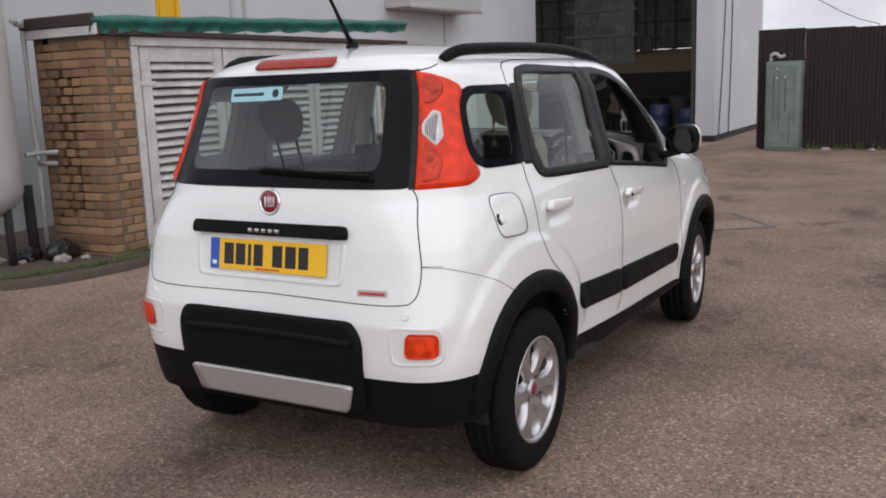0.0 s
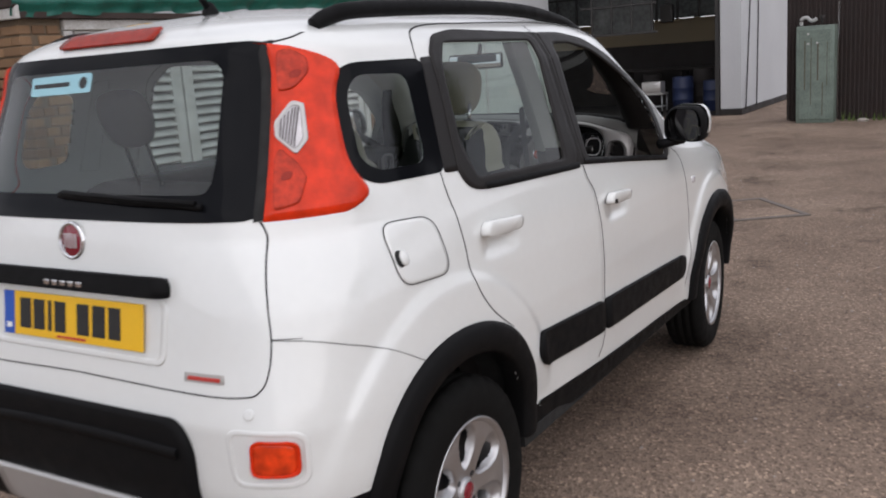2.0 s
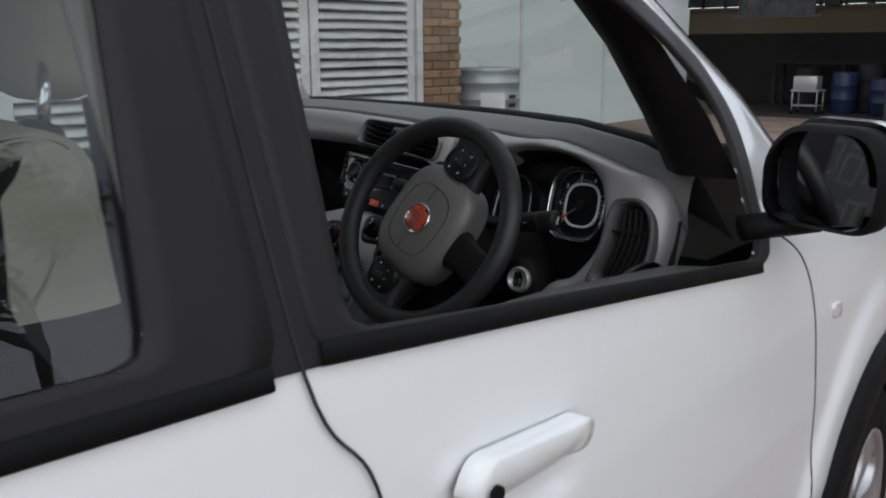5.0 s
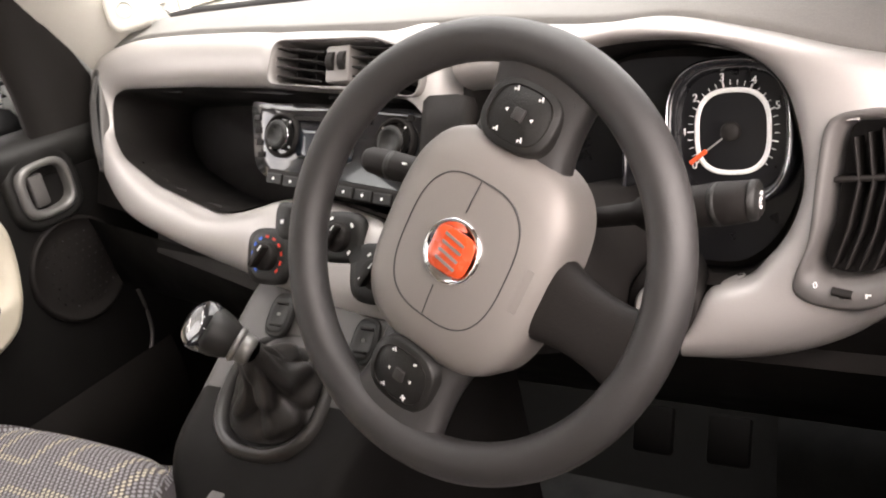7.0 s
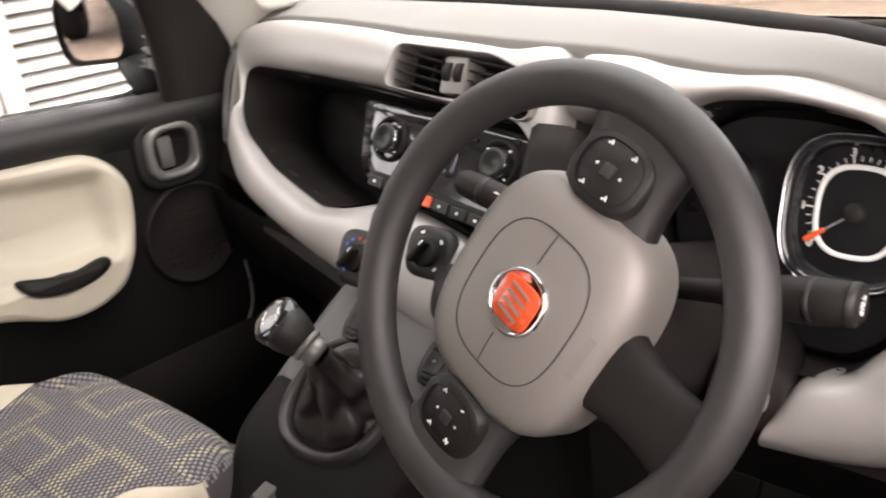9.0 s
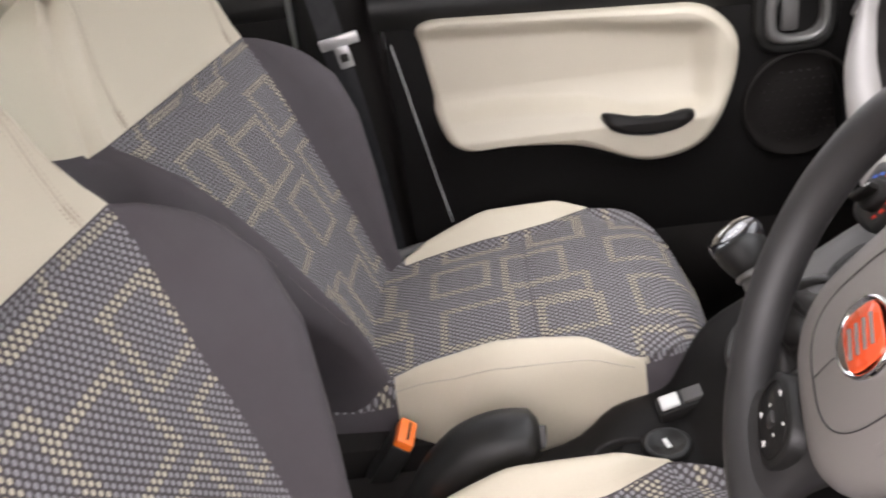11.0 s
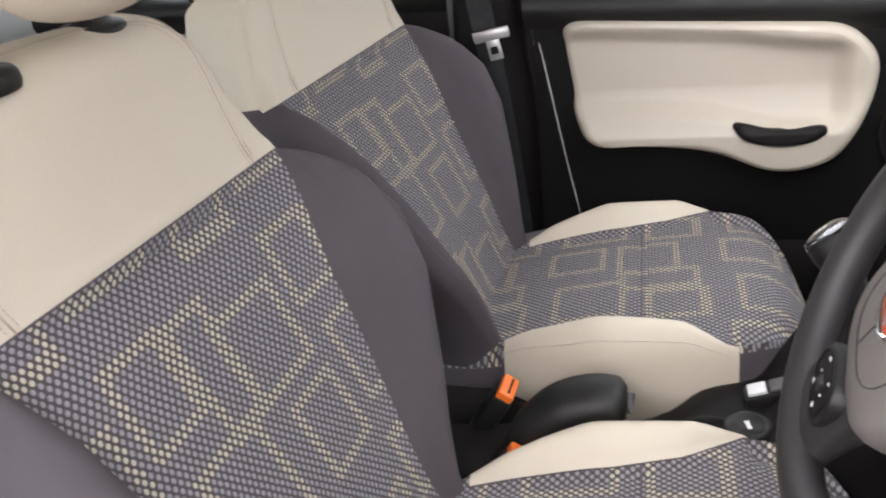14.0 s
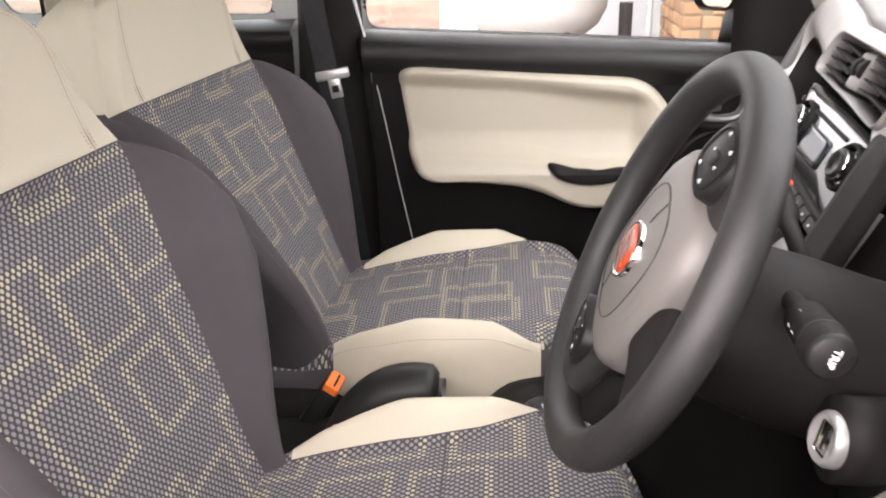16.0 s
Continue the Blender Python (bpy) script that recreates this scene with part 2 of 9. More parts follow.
# ---- the car's outer surface: rounded-rectangle plan sections from sill to roof ----
Z_OF = np.array
BODY_W = Z_OF([(.2, .77), (.35, .79), (.5, .803), (.7, .81), (.85, .805), (.95, .795), (1.02, .785), (1.1, .768), (1.2, .74), (1.3, .712), (1.4, .685), (1.46, .65), (1.5, .605), (1.53, .545), (1.56, .43), (1.585, .24), (1.597, .05)])
BODY_R = Z_OF([(.2, 1.64), (.35, 1.69), (.5, 1.715), (.65, 1.72), (.72, 1.705), (.8, 1.69), (.9, 1.675), (1.04, 1.65), (1.1, 1.635), (1.2, 1.59), (1.3, 1.55), (1.4, 1.51), (1.46, 1.49), (1.5, 1.475), (1.53, 1.43), (1.56, 1.3), (1.585, 1.1), (1.597, .8)])
BODY_F = Z_OF([(.2, 1.8), (.35, 1.84), (.6, 1.86), (.8, 1.82), (.9, 1.72), (.96, 1.55), (1.02, 1.3), (1.06, 1.15), (1.2, .95), (1.35, .64), (1.45, .44), (1.5, .32), (1.53, .2), (1.56, .05), (1.585, -.1), (1.597, -.3)])
BODY_N = Z_OF([(.2, 8), (.65, 8), (.9, 7), (1.05, 4.6), (1.2, 4.5), (1.4, 4.6), (1.47, 5.2), (1.53, 4.5), (1.597, 3)])
MID = -0.4


def smooth_table(table):
    """A finely sampled, rounded version of a table of (z, value)."""
    z = np.linspace(0.18, 1.6, 1421)
    v = np.interp(z, table[:, 0], table[:, 1])
    k = np.exp(-np.linspace(-2, 2, 41) ** 2)
    k /= k.sum()
    return z, np.convolve(np.pad(v, 20, mode="reflect", reflect_type="odd"), k, mode="valid")


TW, TR, TF, TN = (smooth_table(t) for t in (BODY_W, BODY_R, BODY_F, BODY_N))


def taper(y):
    s = np.clip((-0.1 - y) / 1.3, 0, 1)
    return 1 - 0.055 * s * s * (3 - 2 * s)


def flare(y, z):
    """The soft swell over the wheels and the dip along the doors."""
    out = 0.0
    for yc in (-1.15, 1.15):
        d = np.hypot(y - yc, (z - 0.34) * 0.95)
        step = 0.505 if yc < 0 else 0.47
        out = out + (0.011 * np.clip((z - 0.42) / 0.12, 0, 1) / (1 + np.exp((d - step) / 0.007)) + 0.006 * np.exp(-((d - 0.38) / 0.09) ** 2)) * np.where(d < step + 0.1, 1, 0)
    for yc, zc in ((-0.885, 0.925), (-0.085, 0.882)):
        out = out - 0.016 * np.exp(-(((y - yc) / 0.085) ** 4 + ((z - zc) / 0.034) ** 4))
    return out - 0.006 * np.exp(-((z - 0.62) / 0.12) ** 2) * np.exp(-((y - 0.0) / 0.55) ** 2)


def level(y, z):
    """The section's half width, half length at this side and exponent."""
    w = np.interp(z, *TW) * taper(y) + flare(y, z) * (z < 1.0)
    length = np.where(y < MID, np.interp(z, *TR) + MID, np.interp(z, *TF) - MID)
    return w, length, np.interp(z, *TN)


def half(y, z):
    w, length, n = level(y, z)
    q = np.clip(np.abs(y - MID) / length, 0, 1)
    return w * np.maximum(1 - q ** n, 0) ** (1 / n)


def rear_y(x, z):
    """The surface's y at the back, for x and z."""
    x, z = np.asarray(x, float), np.asarray(z, float)
    y = MID - (np.interp(z, *TR) + MID)
    for _ in range(6):
        w, length, n = level(np.minimum(y, MID - 0.01), z)
        y = MID - length * np.maximum(1 - np.clip(np.abs(x) / w, 0, 1) ** n, 0) ** (1 / n)
    return y


def front_y(x, z):
    x, z = np.asarray(x, float), np.asarray(z, float)
    w, length, n = level(np.full(np.shape(z), 0.4), z)
    return MID + length * np.maximum(1 - np.clip(np.abs(x) / w, 0, 1) ** n, 0) ** (1 / n)


def implicit(p):
    w, length, n = level(p[..., 1], p[..., 2])
    return (np.abs(p[..., 0]) / w) ** n + (np.abs(p[..., 1] - MID) / length) ** n


def normal_at(p):
    g = []
    for k in range(3):
        d = np.zeros(3)
        d[k] = 0.004
        g.append(implicit(p + d) - implicit(p - d))
    g = np.stack(g, -1)
    return g / (np.linalg.norm(g, axis=-1, keepdims=True) + 1e-12)


def on_side(yz, off=0.0, sx=1):
    """Points of the right (sx 1) or left flank from (y, z), lifted off the surface."""
    yz = np.asarray(yz, float)
    p = np.stack([half(yz[..., 0], yz[..., 1]), yz[..., 0], yz[..., 1]], -1)
    n = normal_at(p)
    p = p + n * np.asarray(off)[..., None] if np.ndim(off) else p + n * off
    return p * (sx, 1, 1), n * (sx, 1, 1)


def on_rear(xz, off=0.0, sx=1):
    xz = np.asarray(xz, float)
    p = np.stack([xz[..., 0], rear_y(xz[..., 0], xz[..., 1]), xz[..., 1]], -1)
    n = normal_at(p)
    return (p + n * off) * (sx, 1, 1), n * (sx, 1, 1)


def on_front(xz, off=0.0, sx=1):
    xz = np.asarray(xz, float)
    p = np.stack([xz[..., 0], front_y(xz[..., 0], xz[..., 1]), xz[..., 1]], -1)
    n = normal_at(p)
    return (p + n * off) * (sx, 1, 1), n * (sx, 1, 1)


def ring_sheet(where, outer, inner, off, sx=1, rings=4, n=120, drop=0.006):
    """A band of the surface between two loops, raised by off, its rims turned down by drop."""
    a, b = even(outer, n), even(inner, n)
    rows, offs = ([a, a], [off - drop, off]) if drop else ([a], [off])
    for i in range(1, rings):
        t = i / rings
        rows.append(a * (1 - t) + b * t)
        offs.append(off)
    rows += [b, b] if drop else [b]
    offs += [off, off - drop] if drop else [off]
    verts, norms = [], []
    for r, o in zip(rows, offs):
        p, q = where(r, o, sx)
        verts.append(p)
        norms.append(q)
    faces = []
    for i in range(len(rows) - 1):
        for k in range(n):
            q = (k + 1) % n
            f = (i * n + k, i * n + q, (i + 1) * n + q, (i + 1) * n + k)
            faces.append(f if sx > 0 else f[::-1])
    return np.concatenate(verts), faces


def sheet(where, loop, off, sx=1, rings=8, n=96, drop=0.006, dome=0.0):
    """A patch of the surface inside a loop, raised by off, its rim turned down."""
    a = even(loop, n)
    c = a.mean(0)
    verts, faces = [], []
    rows = ([(0.0, off - drop)] if drop else []) + [(i / rings, off + dome * (1 - (1 - i / rings) ** 2)) for i in range(rings)]
    for t, o in rows:
        p, _ = where(a * (1 - t) + c * t, o, sx)
        verts.append(p)
    p, _ = where(c[None], off + dome, sx)
    verts.append(p)
    m = len(rows)
    for i in range(m - 1):
        for k in range(n):
            q = (k + 1) % n
            f = (i * n + k, i * n + q, (i + 1) * n + q, (i + 1) * n + k)
            faces.append(f if sx > 0 else f[::-1])
    for k in range(n):
        f = ((m - 1) * n + k, (m - 1) * n + (k + 1) % n, m * n)
        faces.append(f if sx > 0 else f[::-1])
    return np.concatenate(verts), faces


def ribbon(where, line, width, off, sx=1, lift=0.003):
    """A thin strip along a line of the surface, with a shallow rounded section."""
    p = np.array(line, float)
    d = np.gradient(p, axis=0)
    d /= np.linalg.norm(d, axis=1, keepdims=True) + 1e-9
    s = np.stack([-d[:, 1], d[:, 0]], 1) * width / 2
    verts, faces, m = [], [], 5
    for k, (t, o) in enumerate(((-1, -lift), (-0.8, 0), (0, 0), (0.8, 0), (1, -lift))):
        q, _ = where(p + s * t, off + o, sx)
        verts.append(q)
    n = len(p)
    for k in range(m - 1):
        for i in range(n - 1):
            faces.append((k * n + i, k * n + i + 1, (k + 1) * n + i + 1, (k + 1) * n + i))
    return np.concatenate(verts), faces


# outlines on the flank, as (y, z)
REAR_DOOR_FRAME = rounded([(-.335, 1.055), (-.36, 1.478), (-.80, 1.492), (-.925, 1.476), (-.984, 1.425), (-.982, 1.34), (-1.0, 1.20), (-1.012, 1.12), (-.985, 1.082), (-.935, 1.066)], 0.035)
REAR_DOOR_GLASS = rounded([(-.43, 1.088), (-.40, 1.455), (-.89, 1.458), (-.945, 1.40), (-.965, 1.2), (-.935, 1.10)], 0.02)
FRONT_DOOR_FRAME = rounded([(-.305, 1.058), (.51, .976), (.545, .99), (.56, 1.17), (.50, 1.255), (.39, 1.312), (.21, 1.387), (.02, 1.452), (-.15, 1.477), (-.325, 1.478)], 0.03)
FRONT_DOOR_OPENING = rounded([(-.27, 1.072), (.485, .990), (.50, 1.01), (.50, 1.16), (.465, 1.222), (.37, 1.282), (.2, 1.352), (.02, 1.416), (-.13, 1.442), (-.265, 1.442)], 0.025)
LEFT_REAR = 0.20
FRONT_FRAME_L = rounded([(-0.09, 1.035), (0.65, 0.995), (0.69, 1.02), (0.695, 1.16), (0.6, 1.245), (0.49, 1.3), (0.31, 1.39), (0.15, 1.452), (-0.08, 1.478)], 0.03)
FRONT_OPENING_L = rounded([(-0.05, 1.06), (0.62, 1.025), (0.65, 1.04), (0.65, 1.15), (0.57, 1.22), (0.47, 1.29), (0.3, 1.36), (0.15, 1.42), (-0.04, 1.442)], 0.025)
REAR_FRAME_L = [q + np.array((LEFT_REAR, 0)) for q in REAR_DOOR_FRAME]
REAR_GLASS_L = [q + np.array((LEFT_REAR, 0)) for q in REAR_DOOR_GLASS]
QUARTER_FRAME = rounded([(-1.060, 1.133), (-1.018, 1.420), (-1.27, 1.42), (-1.33, 1.39), (-1.345, 1.30), (-1.36, 1.17), (-1.31, 1.135)], 0.035)
QUARTER_GLASS = rounded([(-1.125, 1.165), (-1.10, 1.385), (-1.26, 1.39), (-1.30, 1.35), (-1.325, 1.20), (-1.29, 1.165)], 0.04)
C_PANEL = rounded([(-.985, 1.125), (-.955, 1.424), (-1.022, 1.421), (-1.066, 1.130)], 0.006)
B_PANEL = rounded([(-.28, 1.052), (-.30, 1.478), (-.385, 1.48), (-.36, 1.056)], 0.006)
REAR_GLASS = rounded([(-.412, 1.15), (.412, 1.15), (.417, 1.20), (.392, 1.445), (-.392, 1.445), (-.417, 1.20)], 0.045)
REAR_FRAME = rounded([(-.53, 1.092), (.53, 1.092), (.505, 1.30), (.468, 1.482), (-.468, 1.482), (-.505, 1.30)], 0.02)
SCREEN = rounded([(-.60, 1.075), (.60, 1.075), (.53, 1.475), (.40, 1.50), (-.40, 1.50), (-.53, 1.475)], 0.04)
SCREEN_FRAME = rounded([(-.67, 1.05), (.67, 1.05), (.575, 1.49), (.42, 1.525), (-.42, 1.525), (-.575, 1.49)], 0.04)


def arch(yc, r, n=40, z0=0.36):
    a = np.linspace(-0.06, math.pi + 0.06, n)
    return np.stack([yc + r * np.cos(a), z0 + (r - 0.005) * np.sin(a)], 1)


def body_grid():
    """The whole shell as a grid, its points drawn onto the edges of the openings."""
    zs = np.unique(np.r_[np.linspace(.30, 1.47, 118), np.linspace(1.47, 1.597, 34)])
    around, rows = 760, []
    for z in zs:
        a = np.linspace(0, 2 * math.pi, 2400, endpoint=False)
        n = float(np.interp(z, *TN))
        c, s = np.cos(a), np.sin(a)
        y = MID + np.where(s < 0, np.interp(z, *TR) + MID, np.interp(z, *TF) - MID) * np.sign(s) * np.abs(s) ** (2 / n)
        x = np.sign(c) * np.abs(c) ** (2 / n) * (np.interp(z, *TW) * taper(y) + flare(y, z) * (z < 1.0))
        p = np.stack([x, y], 1)
        q = np.vstack([p, p[:1]])
        d = np.r_[0, np.cumsum(np.linalg.norm(np.diff(q, axis=0), axis=1))]
        t = np.linspace(0, d[-1], around, endpoint=False)
        rows.append(np.stack([np.interp(t, d, q[:, 0]), np.interp(t, d, q[:, 1]), np.full(around, z)], 1))
    return np.array(rows)


def snapped(grid, loop, where, sx=0):
    """Moves grid points that lie near a loop onto it."""
    p = np.array(loop, float)
    fine = []
    for a, b in zip(p, np.roll(p, -1, axis=0)):
        k = max(1, int(np.linalg.norm(b - a) / 0.002))
        fine += [a + (b - a) * i / k for i in range(k)]
    fine = np.array(fine)
    if where == "side":
        uv, ok = grid[..., 1:], np.abs(normal_at(grid)[..., 0]) > 0.45
    else:
        uv, ok = grid[..., [0, 2]], (normal_at(grid)[..., 1] * (-1 if where == "rear" else 1)) > 0.3
    lo, hi = fine.min(0) - 0.02, fine.max(0) + 0.02
    ok &= (uv > lo).all(-1) & (uv < hi).all(-1)
    if sx:
        ok &= grid[..., 0] * sx > 0
    idx = np.argwhere(ok)
    for i, j in idx:
        d = fine - uv[i, j]
        r = (d * d).sum(1)
        k = int(np.argmin(r))
        if r[k] < 0.0068 ** 2:
            q = fine[k]
            if where == "side":
                grid[i, j] = (math.copysign(float(half(q[0], q[1])), grid[i, j, 0]), q[0], q[1])
            elif where == "rear":
                grid[i, j] = (q[0], float(rear_y(q[0], q[1])), q[1])
            else:
                grid[i, j] = (q[0], float(front_y(q[0], q[1])), q[1])


car = new("car")
tagged(car, "small white five-door hatchback with black cladding and open front window", "car")

GRID = body_grid()
for loop_, where_, sx_ in ((REAR_DOOR_GLASS, "side", 1), (FRONT_DOOR_OPENING, "side", 1), (REAR_GLASS_L, "side", -1), (FRONT_OPENING_L, "side", -1), (QUARTER_GLASS, "side", 0), (REAR_GLASS, "rear", 0), (SCREEN, "front", 0), (arch(-1.14, 0.322), "side", 0), (arch(1.15, 0.322), "side", 0)):
    snapped(GRID, loop_, where_, sx_)
NORMALS = normal_at(GRID)
rows_, cols_ = GRID.shape[:2]
CENTRE = (GRID[:-1] + np.roll(GRID, -1, axis=1)[:-1] + GRID[1:] + np.roll(GRID, -1, axis=1)[1:]) / 4
cx, cy, cz = CENTRE[..., 0], CENTRE[..., 1], CENTRE[..., 2]
CN = normal_at(CENTRE)
flank = np.abs(CN[..., 0]) > 0.45
back = (CN[..., 1] < -0.3) & (cy < -1.2)
gone = np.zeros(cx.shape, bool)
for loop_, sx_ in ((REAR_DOOR_GLASS, 1), (FRONT_DOOR_OPENING, 1), (REAR_GLASS_L, -1), (FRONT_OPENING_L, -1), (QUARTER_GLASS, 1), (QUARTER_GLASS, -1)):
    gone |= flank & inside(loop_, cy, cz) & (cx * sx_ > 0)
gone |= back & inside(REAR_GLASS, cx, cz)
gone |= (CN[..., 1] > 0.2) & (cy > 0) & inside(SCREEN, cx, cz)
for yc_ in (-1.14, 1.15):
    gone |= (np.abs(cx) > 0.5) & (np.hypot(cy - yc_, (cz - 0.36)) < 0.319)
    gone |= (np.abs(cx) > 0.5) & (np.abs(cy - yc_) < 0.322) & (cz < 0.36)
# which panel each patch of the shell belongs to
rear_shut = np.interp(cz, [.40, .60, .68, .76, .84, .93, 1.04, 1.13, 1.42, 1.46, 1.5], [-.83, -.84, -.88, -.99, -1.05, -1.06, -1.07, -1.08, -1.04, -1.01, -.95])
mid_shut = np.interp(cz, [.41, .48, .77, .95, 1.05, 1.36, 1.52], [-.29, -.24, -.24, -.265, -.318, -.34, -.345])
fore_shut = np.interp(cz, [.41, .57, .84, .95, 1.02], [.70, .74, .72, .69, .62])
panel = np.full(cx.shape, "wing", object)
panel[(cz > 1.02) & (cy > .55)] = "windscreen_pillar"
panel[flank & (cy < fore_shut) & (cz < 1.5) & (cy < .62)] = "front_door"
panel[flank & (cy < fore_shut) & (cz < 1.02)] = "front_door"
panel[flank & (cy < mid_shut) & (cz < 1.5)] = "rear_door"
panel[flank & (cy < rear_shut)] = "rear_quarter"
panel[(cz < np.interp(cy, [-.8, .8], [.388, .33])) & (cy > -.85) & (cy < .85)] = "sill"
panel[~flank & (cz > 1.46)] = "roof"
panel[cz > 1.5] = "roof"
panel[(cz > .86) & (cz < 1.06) & ~flank & (cy > .9)] = "bonnet"
panel[(cz < .86) & (cy > 1.45)] = "front_bumper"
gate = np.interp(cz, [.72, .75, .86, 1.09, 1.47], [.56, .60, .61, .55, .478])
panel[back & (np.abs(cx) < gate) & (cz > .725) & (cz < 1.5)] = "tailgate"
bump_top = np.interp(cy, [-1.64, -1.54, -1.31, -1.2], [.86, .82, .72, .60])
panel[(cy < -1.3) & (cz < bump_top) & (panel != "tailgate")] = "rear_bumper"
low_edge = np.interp(cy, [-1.72, -1.5, -1.42], [.472, .465, .49])
BLACKS = {"rear_bumper": low_edge, "front_bumper": np.full(cx.shape, .47)}


def shell(name, mask, material, label=""):
    ij = np.argwhere(mask)
    used, verts, norms, faces = {}, [], [], []
    for i, j in ij:
        f = []
        for a, b in ((i, j), (i, (j + 1) % cols_), (i + 1, (j + 1) % cols_), (i + 1, j)):
            key = (a, b)
            if key not in used:
                used[key] = len(verts)
                verts.append(GRID[a, b])
                norms.append(NORMALS[a, b])
            f.append(used[key])
        faces.append(f)
    return piece(name, verts, faces, material, car, label, True, norms) if faces else None


def islands(mask):
    """The separate patches of a mask on the grid, largest first."""
    left, out = mask.copy(), []
    while left.any():
        i, j = np.argwhere(left)[0]
        todo, one = [(i, j)], np.zeros(mask.shape, bool)
        left[i, j] = False
        while todo:
            i, j = todo.pop()
            one[i, j] = True
            for a, b in ((i - 1, j), (i + 1, j), (i, (j - 1) % cols_), (i, (j + 1) % cols_)):
                if 0 <= a < mask.shape[0] and left[a, b]:
                    left[a, b] = False
                    todo.append((a, b))
        out.append(one)
    return sorted(out, key=lambda m: -m.sum())


PANELS = {}
for name_ in ("wing", "windscreen_pillar", "front_door", "rear_door", "rear_quarter", "sill"):
    for sx_ in (1, -1):
        pieces_ = islands((panel == name_) & ~gone & (cx * sx_ > 0))
        PANELS[name_, sx_] = shell(name_, pieces_[0], BLACK if name_ == "sill" else WHITE)
        for extra_ in pieces_[1:]:
            shell(name_ + "_patch", extra_, BLACK if name_ == "sill" else WHITE).parent = PANELS[name_, sx_]
for name_ in ("roof", "bonnet", "tailgate"):
    PANELS[name_] = shell(name_, (panel == name_) & ~gone, WHITE)
for name_ in ("rear_bumper", "front_bumper"):
    PANELS[name_] = shell(name_, (panel == name_) & ~gone & (cz >= BLACKS[name_]), WHITE)
    low_ = shell("lower_valance", (panel == name_) & ~gone & (cz < BLACKS[name_]), BLACK, "black plastic lower bumper")
    low_.parent = PANELS[name_]
top_cap = GRID[-1]
piece("roof_crown", list(top_cap) + [(0, float(top_cap[:, 1].mean()), 1.5985)], [(k, (k + 1) % cols_, cols_) for k in range(cols_)], WHITE, PANELS["roof"])

# ---- glazing and its black surrounds ----
for sx_ in (1, -1):
    fd, rd, rq = PANELS["front_door", sx_], PANELS["rear_door", sx_], PANELS["rear_quarter", sx_]
    rear_frame_, rear_pane_, front_frame_, front_pane_ = (REAR_DOOR_FRAME, REAR_DOOR_GLASS, FRONT_DOOR_FRAME, FRONT_DOOR_OPENING) if sx_ > 0 else (REAR_FRAME_L, REAR_GLASS_L, FRONT_FRAME_L, FRONT_OPENING_L)
    piece("window_frame", *ring_sheet(on_side, rear_frame_, rear_pane_, 0.0042, sx_), FRAME_BLACK, rd, "matt black window surround")
    piece("window_frame", *ring_sheet(on_side, front_frame_, front_pane_, 0.0035, sx_), FRAME_BLACK, fd, "matt black window surround")
    piece("window_glass", *sheet(on_side, rear_pane_, -0.004, sx_, drop=0), TINTED_GLASS, rd, "tinted rear door glass")
    if sx_ < 0:
        piece("window_glass", *sheet(on_side, front_pane_, -0.006, sx_, drop=0), SIDE_GLASS, fd, "clear front door glass")
    piece("quarter_window_border", *ring_sheet(on_side, QUARTER_FRAME, QUARTER_GLASS, 0.0016, sx_, drop=0), FRIT, rq, "black glass border")
    piece("quarter_window", *sheet(on_side, QUARTER_GLASS, 0.0016, sx_, drop=0), TINTED_GLASS, rq, "tinted quarter glass")
    piece("pillar_cover", *sheet(on_side, C_PANEL, 0.0020, sx_, drop=.003), FRAME_BLACK, rd, "black pillar cover")
    if sx_ > 0:
        piece("pillar_cover", *sheet(on_side, B_PANEL, 0.0030, sx_, drop=0), FRAME_BLACK, rd, "black pillar cover")
    belt_ = np.array([(-.91, 1.074), (-.80, 1.069), (-.60, 1.063), (-.345, 1.056)])
    piece("belt_seal", *ribbon(on_side, spline(belt_, 8), 0.020, 0.007, sx_, 0.005), BLACK, rd)
    piece("belt_seal", *ribbon(on_side, spline([(-.30, 1.062), (.1, 1.022), (.50, .977)], 10), 0.020, 0.007, sx_, 0.005), BLACK, fd)
tg = PANELS["tailgate"]
piece("rear_window_border", *ring_sheet(on_rear, REAR_FRAME, REAR_GLASS, 0.0020, 1, drop=0), FRIT, tg, "black glass border")
piece("rear_window", *sheet(on_rear, REAR_GLASS, 0.0020, 1, drop=0), TINTED_GLASS, tg, "tinted rear window glass")
piece("windscreen_border", *ring_sheet(on_front, SCREEN_FRAME, SCREEN, 0.003, 1, drop=0), FRIT, PANELS["roof"], "black windscreen border")
piece("windscreen", *sheet(on_front, SCREEN, 0.003, 1, drop=0), SCREEN_GLASS, PANELS["roof"], "clear windscreen")

